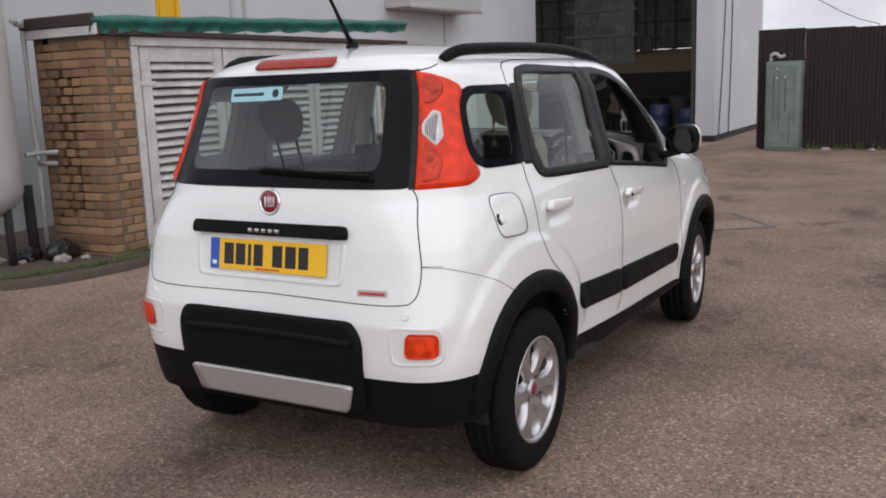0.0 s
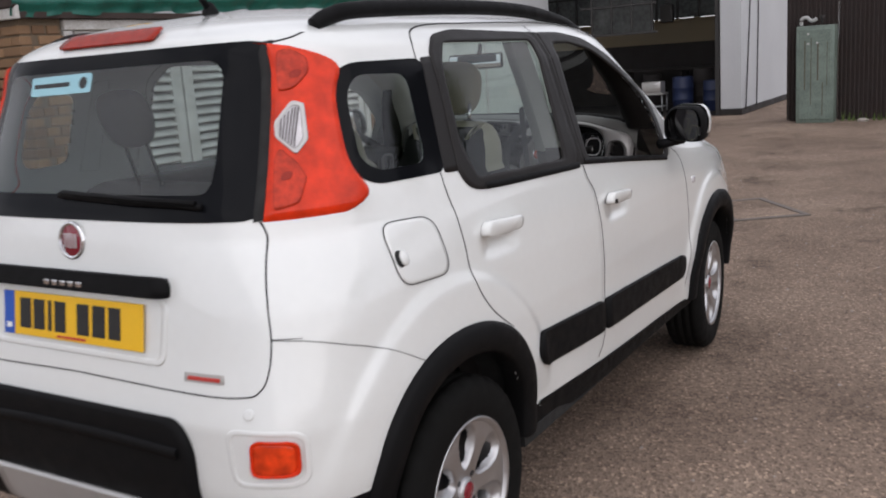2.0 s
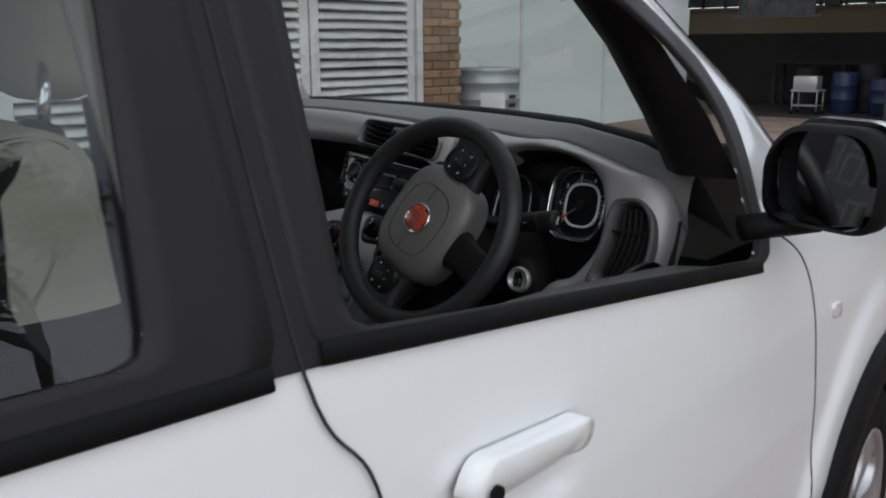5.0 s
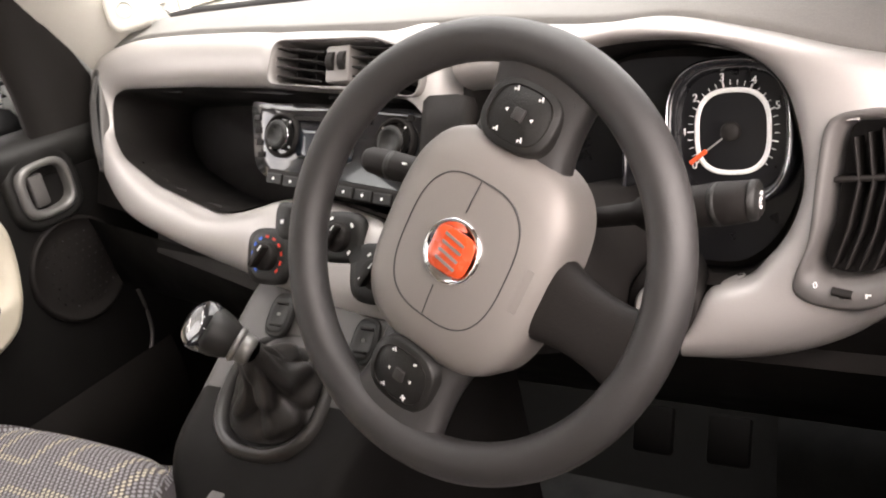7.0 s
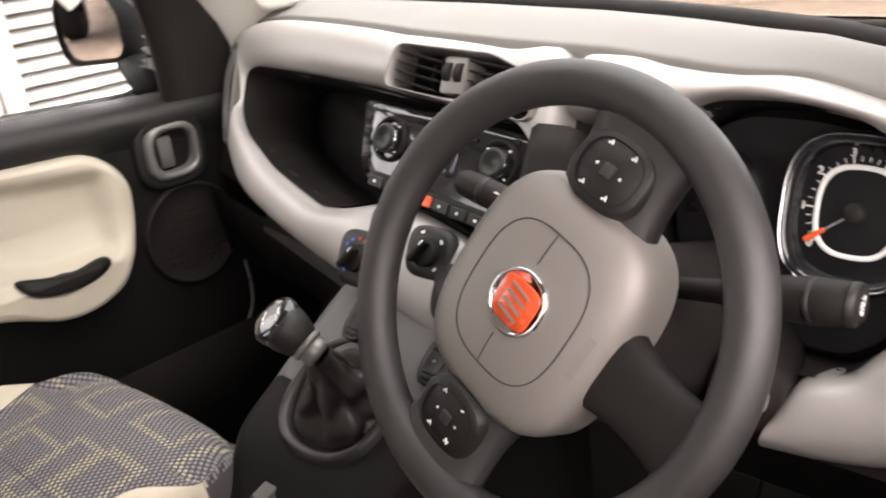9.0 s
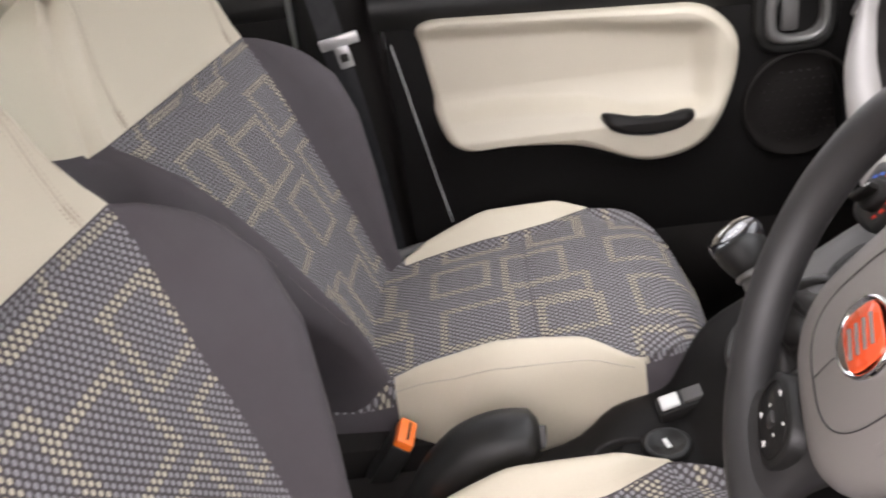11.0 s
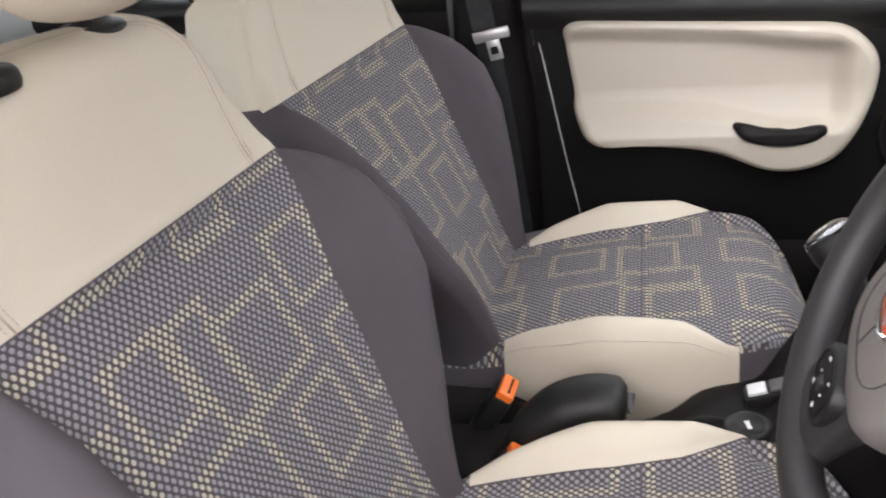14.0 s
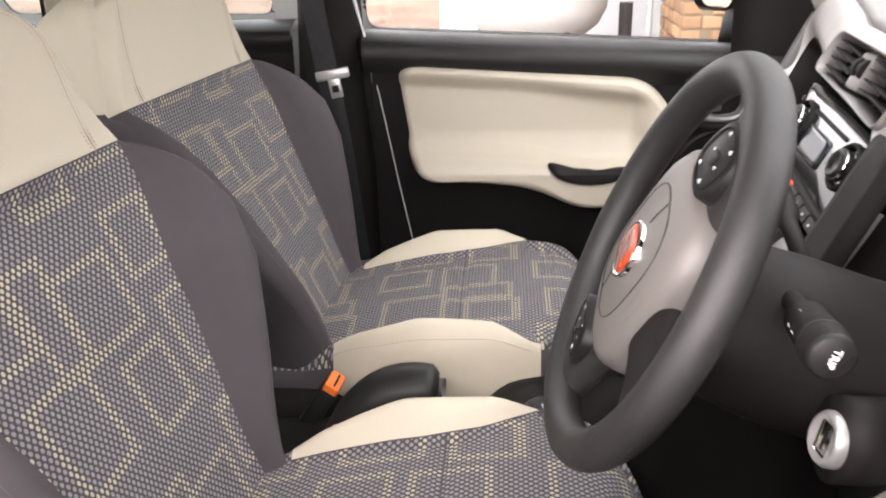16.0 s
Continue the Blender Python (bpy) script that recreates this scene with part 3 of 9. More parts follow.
# ---- shut lines ----
for sx_ in (1, -1):
    fd, rd, rq = PANELS["front_door", sx_], PANELS["rear_door", sx_], PANELS["rear_quarter", sx_]
    piece("door_gap", *ribbon(on_side, spline([(-.79, 1.512), (-.90, 1.506), (-.975, 1.492), (-1.018, 1.462), (-1.036, 1.42), (-1.050, 1.34), (-1.082, 1.13), (-1.07, 1.03), (-1.06, .93), (-1.05, .84), (-.99, .755), (-.89, .68)], 8), 0.0034, 0.0012, sx_, 0.001), SEAM, rd)
    piece("door_gap", *ribbon(on_side, spline([(-.345, 1.50), (-.335, 1.36), (-.317, 1.05), (-.265, .95), (-.24, .77), (-.235, .48), (-.285, .40)], 8), 0.0034, 0.0045, sx_, 0.001), SEAM, fd)
    piece("door_gap", *ribbon(on_side, spline([(.56, 1.02), (.67, .96), (.72, .84), (.74, .57), (.70, .40)], 8), 0.0030, 0.0012, sx_, 0.001), SEAM, fd)
    piece("door_gap", *ribbon(on_side, spline([(-.72, .390), (-.2, .368), (.3, .350), (.72, .333)], 8), 0.014, 0.0035, sx_, 0.003), BLACK, fd)
    piece("roof_gap", *ribbon(on_side, spline([(-.80, 1.5115), (-.7, 1.5125), (-.3, 1.515), (.0, 1.50), (.2, 1.45)], 8), 0.0030, 0.0012, sx_, 0.001), SEAM, PANELS["roof"])
    piece("bumper_gap", *ribbon(on_side, spline([(-1.645, .848), (-1.60, .840), (-1.54, .82), (-1.42, .775), (-1.31, .715)], 8), 0.0018, 0.0012, sx_, 0.001), SEAM, rq)
    piece("bumper_gap", *ribbon(on_rear, spline([(.607, .850), (.64, .849), (.660, .848)], 6), 0.0018, 0.0012, sx_, 0.001), SEAM, rq)
    piece("tailgate_gap", *ribbon(on_rear, spline([(.535, 1.09), (.551, 1.06), (.578, .97), (.600, .89), (.607, .83), (.603, .775), (.588, .742), (.55, .727), (.40, .722), (0, .728)], 8), 0.0034, 0.0012, sx_, 0.001), SEAM, tg)
    piece("tailgate_gap", *ribbon(on_rear, spline([(.475, 1.475), (.50, 1.485), (.505, 1.497)], 5), 0.005, 0.0012, sx_, 0.001), SEAM, tg)

# ---- lamps, badges and plate on the back of the car ----
def oval(cx, cz, rx, rz, n=2.0, count=48, turn=0.0):
    out = []
    for k in range(count):
        a = 2 * math.pi * k / count
        x = rx * math.copysign(abs(math.cos(a)) ** (2 / n), math.cos(a))
        z = rz * math.copysign(abs(math.sin(a)) ** (2 / n), math.sin(a))
        out.append((cx + x * math.cos(turn) - z * math.sin(turn), cz + x * math.sin(turn) + z * math.cos(turn)))
    return out


def corner_lamp(rows, off, sx, cols=22):
    """A wrap-round lamp: rows of (z, x at the inner edge, y at the outer edge), laid on the rear corner."""
    zs = np.linspace(rows[0][0], rows[-1][0], 40)
    r = np.array(rows)
    verts, faces = [], []
    blur = np.exp(-np.linspace(-2, 2, 9) ** 2)
    edge = np.convolve(np.pad(np.interp(zs, r[:, 0], r[:, 2]), 4, mode="edge"), blur / blur.sum(), mode="valid")
    for i, z in enumerate(zs):
        xi, yo = np.interp(z, r[:, 0], r[:, 1]), edge[i]
        xo = float(half(yo, z))
        xs = np.linspace(xi, min(xo, float(level(np.array(-1.2), z)[0]) - 0.0005), 160)
        ys = rear_y(xs, np.full(160, z))
        keep = ys <= yo + 1e-6
        pts = np.vstack([np.stack([xs[keep], ys[keep]], 1), [[xo, yo]]])
        d = np.r_[0, np.cumsum(np.linalg.norm(np.diff(pts, axis=0), axis=1))]
        t = np.linspace(0, d[-1], cols)
        p = np.stack([np.interp(t, d, pts[:, 0]), np.interp(t, d, pts[:, 1]), np.full(cols, z)], 1)
        e = np.minimum.reduce([np.linspace(0, 1, cols) * cols, np.linspace(1, 0, cols) * cols, np.full(cols, min(i, 39 - i) * 1.0)])
        lift = off * np.clip(e / 2.0, 0, 1) ** 0.5 - 0.003
        verts.append((p + normal_at(p) * lift[:, None]) * (sx, 1, 1))
    for i in range(39):
        for k in range(cols - 1):
            f = (i * cols + k, i * cols + k + 1, (i + 1) * cols + k + 1, (i + 1) * cols + k)
            faces.append(f if sx > 0 else f[::-1])
    return np.concatenate(verts), faces


LAMP = [(1.085, .538, -1.43), (1.10, .536, -1.335), (1.13, .532, -1.317), (1.16, .527, -1.340), (1.2, .521, -1.350), (1.25, .514, -1.344), (1.33, .503, -1.330), (1.38, .494, -1.310), (1.405, .490, -1.283), (1.42, .487, -1.285), (1.435, .484, -1.305), (1.45, .481, -1.34), (1.462, .479, -1.38), (1.472, .477, -1.43), (1.480, .476, -1.47)]
for sx_ in (1, -1):
    rq = PANELS["rear_quarter", sx_]
    lamp_ = piece("tail_lamp", *corner_lamp(LAMP, 0.016, sx_), RED_LENS, rq, "tall red and orange tail lamp")
    piece("lamp_rim", *ring_sheet(on_rear, rounded([(.518, 1.294), (.5355, 1.340), (.554, 1.332), (.5745, 1.251), (.5645, 1.2205), (.525, 1.263)], .005), rounded([(.523, 1.292), (.538, 1.33), (.55, 1.325), (.568, 1.252), (.561, 1.23), (.53, 1.265)], .006), 0.0165, sx_, n=48), SILVER, lamp_)
    piece("reversing_lamp", *sheet(on_rear, rounded([(.523, 1.292), (.538, 1.33), (.55, 1.325), (.568, 1.252), (.561, 1.23), (.53, 1.265)], .006), 0.0155, sx_, n=48), CLEAR_LENS, lamp_, "ribbed clear reversing lamp")
    for k_ in range(6):
        q_ = (k_ + .7) / 6.4
        x0_, x1_ = .530 + .031 * q_, .525 + .026 * q_
        piece("lens_rib", *ribbon(on_rear, [(x0_, 1.263 - .030 * q_), (x1_, 1.294 + .034 * min(1, q_ * 1.6) - .006 * q_)], 0.0024, 0.0186, sx_, 0.002), LENS_SHADE, lamp_)
    gap_ = [(np.interp(z, [r[0] for r in LAMP], [r[1] for r in LAMP]) - .0045, z) for z in np.linspace(1.09, 1.478, 20)]
    piece("lamp_gap", *ribbon(on_rear, gap_, 0.020, 0.0040, sx_, 0.003), SEAM, lamp_)
    for loop_ in ([(.556, 1.105), (.592, 1.115), (.590, 1.17), (.568, 1.205), (.536, 1.24), (.532, 1.215), (.545, 1.15)], [(.512, 1.36), (.535, 1.365), (.548, 1.40), (.540, 1.435), (.515, 1.455), (.496, 1.452), (.502, 1.40)]):
        piece("lamp_cell", *sheet(on_rear, rounded(loop_, .010), 0.0158, sx_, n=60, drop=.0012, dome=.0008), DEEP_LENS, lamp_, "deep red lamp chamber")
    for x_, z_, w_, h_ in ((.530, 1.398, .008, .009), (.560, 1.176, .008, .009)):
        piece("lamp_reflector", *sheet(on_rear, oval(x_, z_, w_, h_, 2.6), 0.0172, sx_, n=32, drop=0.0008, dome=0.0004), DARK_LENS, lamp_)
    rb = PANELS["rear_bumper"]
    piece("reflector", *sheet(on_rear, rounded([(.578, .634), (.658, .631), (.655, .562), (.570, .560)], .018), 0.010, sx_, n=48, dome=0.004), ORANGE_LENS, rb, "orange-red bumper reflector")
    piece("reflector_recess", *ring_sheet(on_rear, rounded([(.506, .660), (.680, .656), (.676, .528), (.512, .524)], .035), rounded([(.517, .650), (.671, .646), (.667, .538), (.522, .534)], .028), 0.0022, sx_, n=80, drop=.002), WHITE, rb, "white rim of the reflector recess")
    piece("reflector_bezel", *ring_sheet(on_rear, rounded([(.572, .640), (.665, .637), (.662, .556), (.564, .554)], .022), rounded([(.578, .634), (.658, .631), (.655, .562), (.570, .560)], .018), 0.012, sx_, n=48), RED_LENS, rb)
    piece("parking_sensor", *sheet(on_rear, [(.565 + .012 * math.cos(a), .692 + .012 * math.sin(a)) for a in np.linspace(0, 6.283, 20, endpoint=False)], 0.004, sx_, n=20), WHITE, rb)
piece("high_brake_lamp", *sheet(on_rear, rounded([(-.178, 1.498), (.178, 1.498), (.172, 1.527), (-.172, 1.527)], .01), 0.012, 1, n=80), DARK_LENS, PANELS["tailgate"], "wide dark red high brake lamp")
bar_ = piece("plate_bar", *sheet(on_rear, rounded([(-.342, .926), (.342, .926), (.335, .972), (-.335, .972)], .016), 0.026, 1, n=96, drop=0.026), BLACK, PANELS["tailgate"], "black plastic bar above the number plate")
for k_ in range(5):
    x_ = -.062 + k_ * .030
    py_ = float(rear_y(x_, .945))
    part("letter_bar", box_bm((x_ - .010, py_ - .0305, .940), (x_ + .010, py_ - .024, .954), .002), CHROME, bar_)
# number plate in its recess
recess_ = piece("plate_recess", *ring_sheet(on_rear, rounded([(-.335, .922), (.335, .922), (.325, .772), (-.325, .772)], .03), rounded([(-.318, .918), (.318, .918), (.308, .785), (-.308, .785)], .02), 0.003, 1, n=96), WHITE, PANELS["tailgate"])
plate_pose = Matrix.Translation((0, -1.688, .855)) @ pose(0, 0, 0, 90 - 9, 0, 0)
plate = part("number_plate", box_bm((-.26, -.0555, 0), (.26, .0555, .004), .001, 1, plate_pose), PLATE_YELLOW, PANELS["tailgate"], "yellow number plate with a blue band", smooth=False)
part("plate_band", box_bm((-.26, -.0555, .0041), (-.218, .0555, .0052), 0, 1, plate_pose), PLATE_BLUE, plate, smooth=False)
part("band_mark", box_bm((-.249, -.040, .0053), (-.229, -.026, .0058), 0, 1, plate_pose), STICKER_WHITE, plate, smooth=False)
for x_, w_ in ((-.172, .044), (-.118, .044), (-.076, .014), (-.036, .042), (.050, .044), (.108, .046), (.164, .042)):
    part("plate_bar_mark", box_bm((x_ - w_ / 2, -.036, .0041), (x_ + w_ / 2, .040, .0052), 0, 1, plate_pose), INK, plate, smooth=False)
part("plate_footer", box_bm((-.05, -.050, .0041), (.06, -.044, .0048), 0, 1, plate_pose), DECAL_RED, plate, smooth=False)


def round_badge(parent, m, r, enamel, label):
    """A domed chrome ring with an enamel disc and four slim upright bars."""
    v, f = lathe([(0, 0), (r, 0), (r, .004), (r * .96, .008), (r * .86, .009), (r * .82, .006), (r * .80, .006)], 48)
    ob = piece("badge", [m @ Vector(p) for p in v], f, CHROME, parent, label)
    v, f = lathe([(r * .81, .0045), (r * .6, .0075), (r * .25, .009), (0.0005, .0093)], 48)
    piece("badge_disc", [m @ Vector(p) for p in v], f, enamel, ob)
    for x in (-.42, -.16, .10, .36):
        part("badge_bar", box_bm((x * r, -.38 * r, .0080), (x * r + .13 * r, .38 * r, .0104), .0004, 1, m), CHROME, ob, smooth=False)
    return ob


round_badge(PANELS["tailgate"], Matrix.Translation((0, -1.649, 1.043)) @ pose(0, 0, 0, 84, 0, 0), .0475, BADGE_RED, "round dark red badge with a chrome ring")
dec_ = piece("dealer_decal", *sheet(on_rear, rounded([(.385, .748), (.50, .75), (.50, .771), (.385, .769)], .002), 0.0015, 1, n=24, drop=.001), DECAL, PANELS["tailgate"], "small grey dealer decal")
piece("decal_bar", *ribbon(on_rear, [(.395, .7575), (.44, .758), (.49, .759)], .009, .0026, 1, .0005), DECAL_RED, dec_)
# wiper and window sticker
wip_ = piece("rear_wiper", *tube([Vector(on_rear([(x, z)], .024)[0][0]) for x, z in ((.40, 1.128), (.25, 1.135), (.10, 1.142), (-.03, 1.148))], .009, 8, .7), BLACK, PANELS["tailgate"], "black rear wiper")
piece("wiper_blade", *tube([Vector(on_rear([(x, z)], .012)[0][0]) for x, z in ((.41, 1.122), (.20, 1.132), (-.06, 1.145))], .006, 6, 1.4), BLACK, wip_)
stk_ = piece("window_sticker", *sheet(on_rear, rounded([(-.275, 1.388), (-.03, 1.392), (-.03, 1.440), (-.275, 1.436)], .003), 0.0026, 1, n=40, drop=0), STICKER, PANELS["tailgate"], "pale blue dealer sticker inside the rear window")
piece("sticker_bar", *ribbon(on_rear, [(-.262, 1.413), (-.18, 1.414), (-.115, 1.415)], .011, 0.0032, 1, .0002), INK, stk_)
piece("sticker_spot", *sheet(on_rear, [(-.062 + .015 * math.cos(a), 1.416 + .015 * math.sin(a)) for a in np.linspace(0, 6.283, 20, endpoint=False)], 0.0032, 1, n=20, drop=0), INK, stk_)
# bumper insert and silver skid plate
ins_ = piece("bumper_insert", *sheet(on_rear, rounded([(-.375, .662), (.375, .662), (.408, .60), (.40, .335), (-.40, .335), (-.408, .60)], .035), 0.016, 1, rings=14, n=140, drop=.018), BLACK, PANELS["rear_bumper"], "black plastic bumper insert")
piece("insert_rib", *ribbon(on_rear, spline([(-.37, .585), (-.2, .592), (0, .594), (.2, .592), (.37, .585)], 8), .028, .024, 1, .010), BLACK, ins_)
piece("skid_plate", *sheet(on_rear, rounded([(-.365, .44), (.365, .44), (.335, .345), (-.335, .345)], .012), 0.030, 1, rings=8, n=120, drop=.016), SILVER, ins_, "silver skid plate")

# ---- flank fittings ----
DOOR_STRIP = [((-.722, .612), (-.247, .588), (-.247, .482), (-.70, .503), (-.742, .545)), ((-.232, .587), (.64, .552), (.675, .535), (.672, .478), (.645, .456), (-.232, .481))]
for sx_ in (1, -1):
    fd, rd, rq, wg = PANELS["front_door", sx_], PANELS["rear_door", sx_], PANELS["rear_quarter", sx_], PANELS["wing", sx_]
    piece("side_moulding", *sheet(on_side, rounded(DOOR_STRIP[0], .025), .012, sx_, n=80, drop=.013), BLACK, rd, "black side moulding")
    piece("side_moulding", *sheet(on_side, rounded(DOOR_STRIP[1], .02), .012, sx_, n=100, drop=.013), BLACK, fd, "black side moulding")
    for owner_, y0_, y1_, z0_, z1_ in ((rd, -.985, -.79, .944, .985), (fd, -.182, .01, .898, .938)):
        h_ = piece("door_handle", *sheet(on_side, rounded([(y0_, z0_ + .004), (y1_, z0_ - .006), (y1_ + .004, z1_ - .012), (y0_ + .02, z1_)], .018), .026, sx_, n=64, drop=.024, dome=.006), WHITE, owner_, "white pull handle")
        if owner_ is fd:
            c_ = on_side([(y0_ + .028, (z0_ + z1_) / 2)], .031, sx_)[0][0]
            part("lock_barrel", cyl_bm(.008, .008, .004, 16, Matrix.Translation(c_) @ pose(0, 0, 0, 0, 90 * sx_, 0)), BLACK, h_)
    if sx_ > 0:
        loop_ = rounded([(-1.345, 1.048), (-1.165, 1.040), (-1.138, .890), (-1.34, .898)], .05)
        lid_ = piece("fuel_flap", *sheet(on_side, loop_, .002, sx_, n=80, drop=.002), WHITE, rq, "white fuel flap")
        piece("flap_gap", *ribbon(on_side, list(even(loop_, 90)) + [even(loop_, 90)[0]], .0026, .0026, sx_, .001), SEAM, lid_)
        piece("flap_notch", *sheet(on_side, [(-1.322 + .014 * math.cos(a), .962 + .020 * math.sin(a)) for a in np.linspace(0, 6.283, 20, endpoint=False)], .0045, sx_, n=20, drop=.002), SEAM, lid_)
        piece("flap_boss", *sheet(on_side, [(-1.31 + .013 * math.cos(a), .962 + .018 * math.sin(a)) for a in np.linspace(0, 6.283, 20, endpoint=False)], .0085, sx_, n=20, drop=.004, dome=.004), WHITE, lid_)
    piece("side_repeater", *sheet(on_side, rounded([(.805, .832), (.845, .83), (.845, .855), (.805, .857)], .006), .004, sx_, n=24, dome=.003), CLEAR_LENS, wg, "small clear side repeater")
    for yc_, owner_ in ((-1.14, rq), (1.15, wg)):
        a_ = np.linspace(-.10, math.pi + .10, 60)
        verts_, faces_ = [], []
        prof_ = ((.308, -.055), (.308, .010), (.316, .021), (.345, .024), (.372, .019), (.386, .010), (.388, -.004))
        for r_, o_ in prof_:
            e_ = 1 + .035 * np.abs(np.sin(2 * a_)) ** 2
            yz_ = np.stack([yc_ + r_ * e_ * np.cos(a_), .36 + r_ * e_ * np.sin(a_)], 1)
            verts_.append(on_side(yz_, o_, sx_)[0])
        for i_ in range(len(prof_) - 1):
            for k_ in range(59):
                f_ = (i_ * 60 + k_, i_ * 60 + k_ + 1, (i_ + 1) * 60 + k_ + 1, (i_ + 1) * 60 + k_)
                faces_.append(f_ if sx_ < 0 else f_[::-1])
        piece("wheel_arch_trim", np.concatenate(verts_), faces_, BLACK, owner_, "black wheel arch cladding")
        # liner inside the arch
        v_, f_ = [], []
        for x_ in (.745, .40):
            for k_ in range(41):
                t_ = math.pi * (k_ - 3) / 34
                v_.append((sx_ * x_, yc_ + .335 * math.cos(t_), .36 + .335 * math.sin(t_)))
        for k_ in range(40):
            f_.append((k_, k_ + 1, 42 + k_, 41 + k_))
        f_.append(tuple(range(41, 82)))
        piece("wheel_arch_liner", v_, f_, SEAM, owner_)
    # roof rail
    path_ = spline([(.500, -1.27, 1.520), (.508, -1.22, 1.543), (.525, -1.10, 1.560), (.548, -.65, 1.570), (.560, -.25, 1.562), (.565, .03, 1.530), (.572, .16, 1.490)], 8)
    rail_ = piece("roof_rail", *tube([(p[0] * sx_, p[1], p[2] - .010) for p in path_], .016, 12, 1.35), BLACK, PANELS["roof"], "black roof rail")
    # door mirror
    cx_, my_, mz_ = (.872, .545, 0) if sx_ > 0 else (.885, .68, .03)
    head_ = Matrix.Translation((sx_ * .872, my_, 1.10 + mz_)) @ Matrix.Rotation(radians(20 if sx_ < 0 else -6), 4, "Z") @ Matrix.Translation((-sx_ * .872, -my_, -1.10))
    v_, f_ = [], []
    m_rows = ((-.062, .90), (-.055, 1.0), (-.02, 1.02), (.02, .96), (.05, .78), (.068, .45), (.072, .05))
    oval_ = even(rounded([(-.080, -.058), (.074, -.066), (.082, .02), (.060, .070), (-.05, .074), (-.082, .03)], .035), 48)
    for dy_, s_ in m_rows:
        for p_ in oval_:
            v_.append((sx_ * (cx_ + p_[0] * s_), my_ + dy_, 1.102 + p_[1] * s_))
    for i_ in range(len(m_rows) - 1):
        for k_ in range(48):
            f_.append((i_ * 48 + k_, i_ * 48 + (k_ + 1) % 48, (i_ + 1) * 48 + (k_ + 1) % 48, (i_ + 1) * 48 + k_))
    f_.append(tuple(range(288, 336)))
    mir_ = piece("door_mirror", [head_ @ Vector(q) for q in v_], f_, BLACK, fd, "black door mirror with a white cap")
    cap_rows = ((-.012, 1.03), (.01, 1.04), (.03, .93), (.058, .68), (.074, .40), (.078, .03))
    v_, f_ = [], []
    for dy_, s_ in cap_rows:
        for p_ in oval_:
            v_.append((sx_ * (cx_ + .003 + p_[0] * s_), my_ + dy_, 1.107 + p_[1] * s_ * (1 if p_[1] > 0 else .75)))
    for i_ in range(len(cap_rows) - 1):
        for k_ in range(48):
            f_.append((i_ * 48 + k_, i_ * 48 + (k_ + 1) % 48, (i_ + 1) * 48 + (k_ + 1) % 48, (i_ + 1) * 48 + k_))
    piece("mirror_cap", [head_ @ Vector(q) for q in v_], f_, WHITE, mir_, "white mirror cap")
    toe_ = 0 if sx_ < 0 else -18
    gl_ = [Vector((p_[0] * .9, 0, p_[1] * .9)) for p_ in oval_]
    gm_ = Matrix.Translation((sx_ * cx_, my_ - .055, 1.102)) @ pose(0, 0, 0, 3, 0, toe_)
    piece("mirror_glass", [head_ @ gm_ @ Vector((g.x * sx_, 0, g.z)) for g in gl_], [tuple(range(48))], MIRROR, mir_, "silver mirror glass", smooth=False)
    piece("mirror_arm", *tube([(sx_ * (.765 if sx_ > 0 else .70), my_ - .055, 1.03), (sx_ * .80, my_ - .025, 1.035 + mz_), (sx_ * .85, my_, 1.045 + mz_)], .026, 10, .7), BLACK, mir_)
# aerial
ab_ = piece("aerial_foot", [(x, y - 1.10, z + 1.575) for x, y, z in lathe([(.026, 0), (.024, .014), (.012, .034), (.002, .042)], 20)[0]], lathe([(.026, 0), (.024, .014), (.012, .034), (.002, .042)], 20)[1], BLACK, PANELS["roof"])
piece("aerial", *tube([(0, -1.11, 1.60), (0, -1.20, 1.72), (0, -1.36, 1.93)], .005, 8, radii=[.010, .007, .004]), BLACK, ab_, "black whip aerial")
# underside
part("underbody", box_bm((-.56, -1.34, .235), (.56, 1.72, .31)), SEAM, car, "dark underbody", smooth=False)
for sx_ in (1, -1):
    part("floor_side", box_bm((sx_ * .56 if sx_ > 0 else -.775, -.82, .29), (.775 if sx_ > 0 else -.56, .83, .33)), SEAM, car, smooth=False)


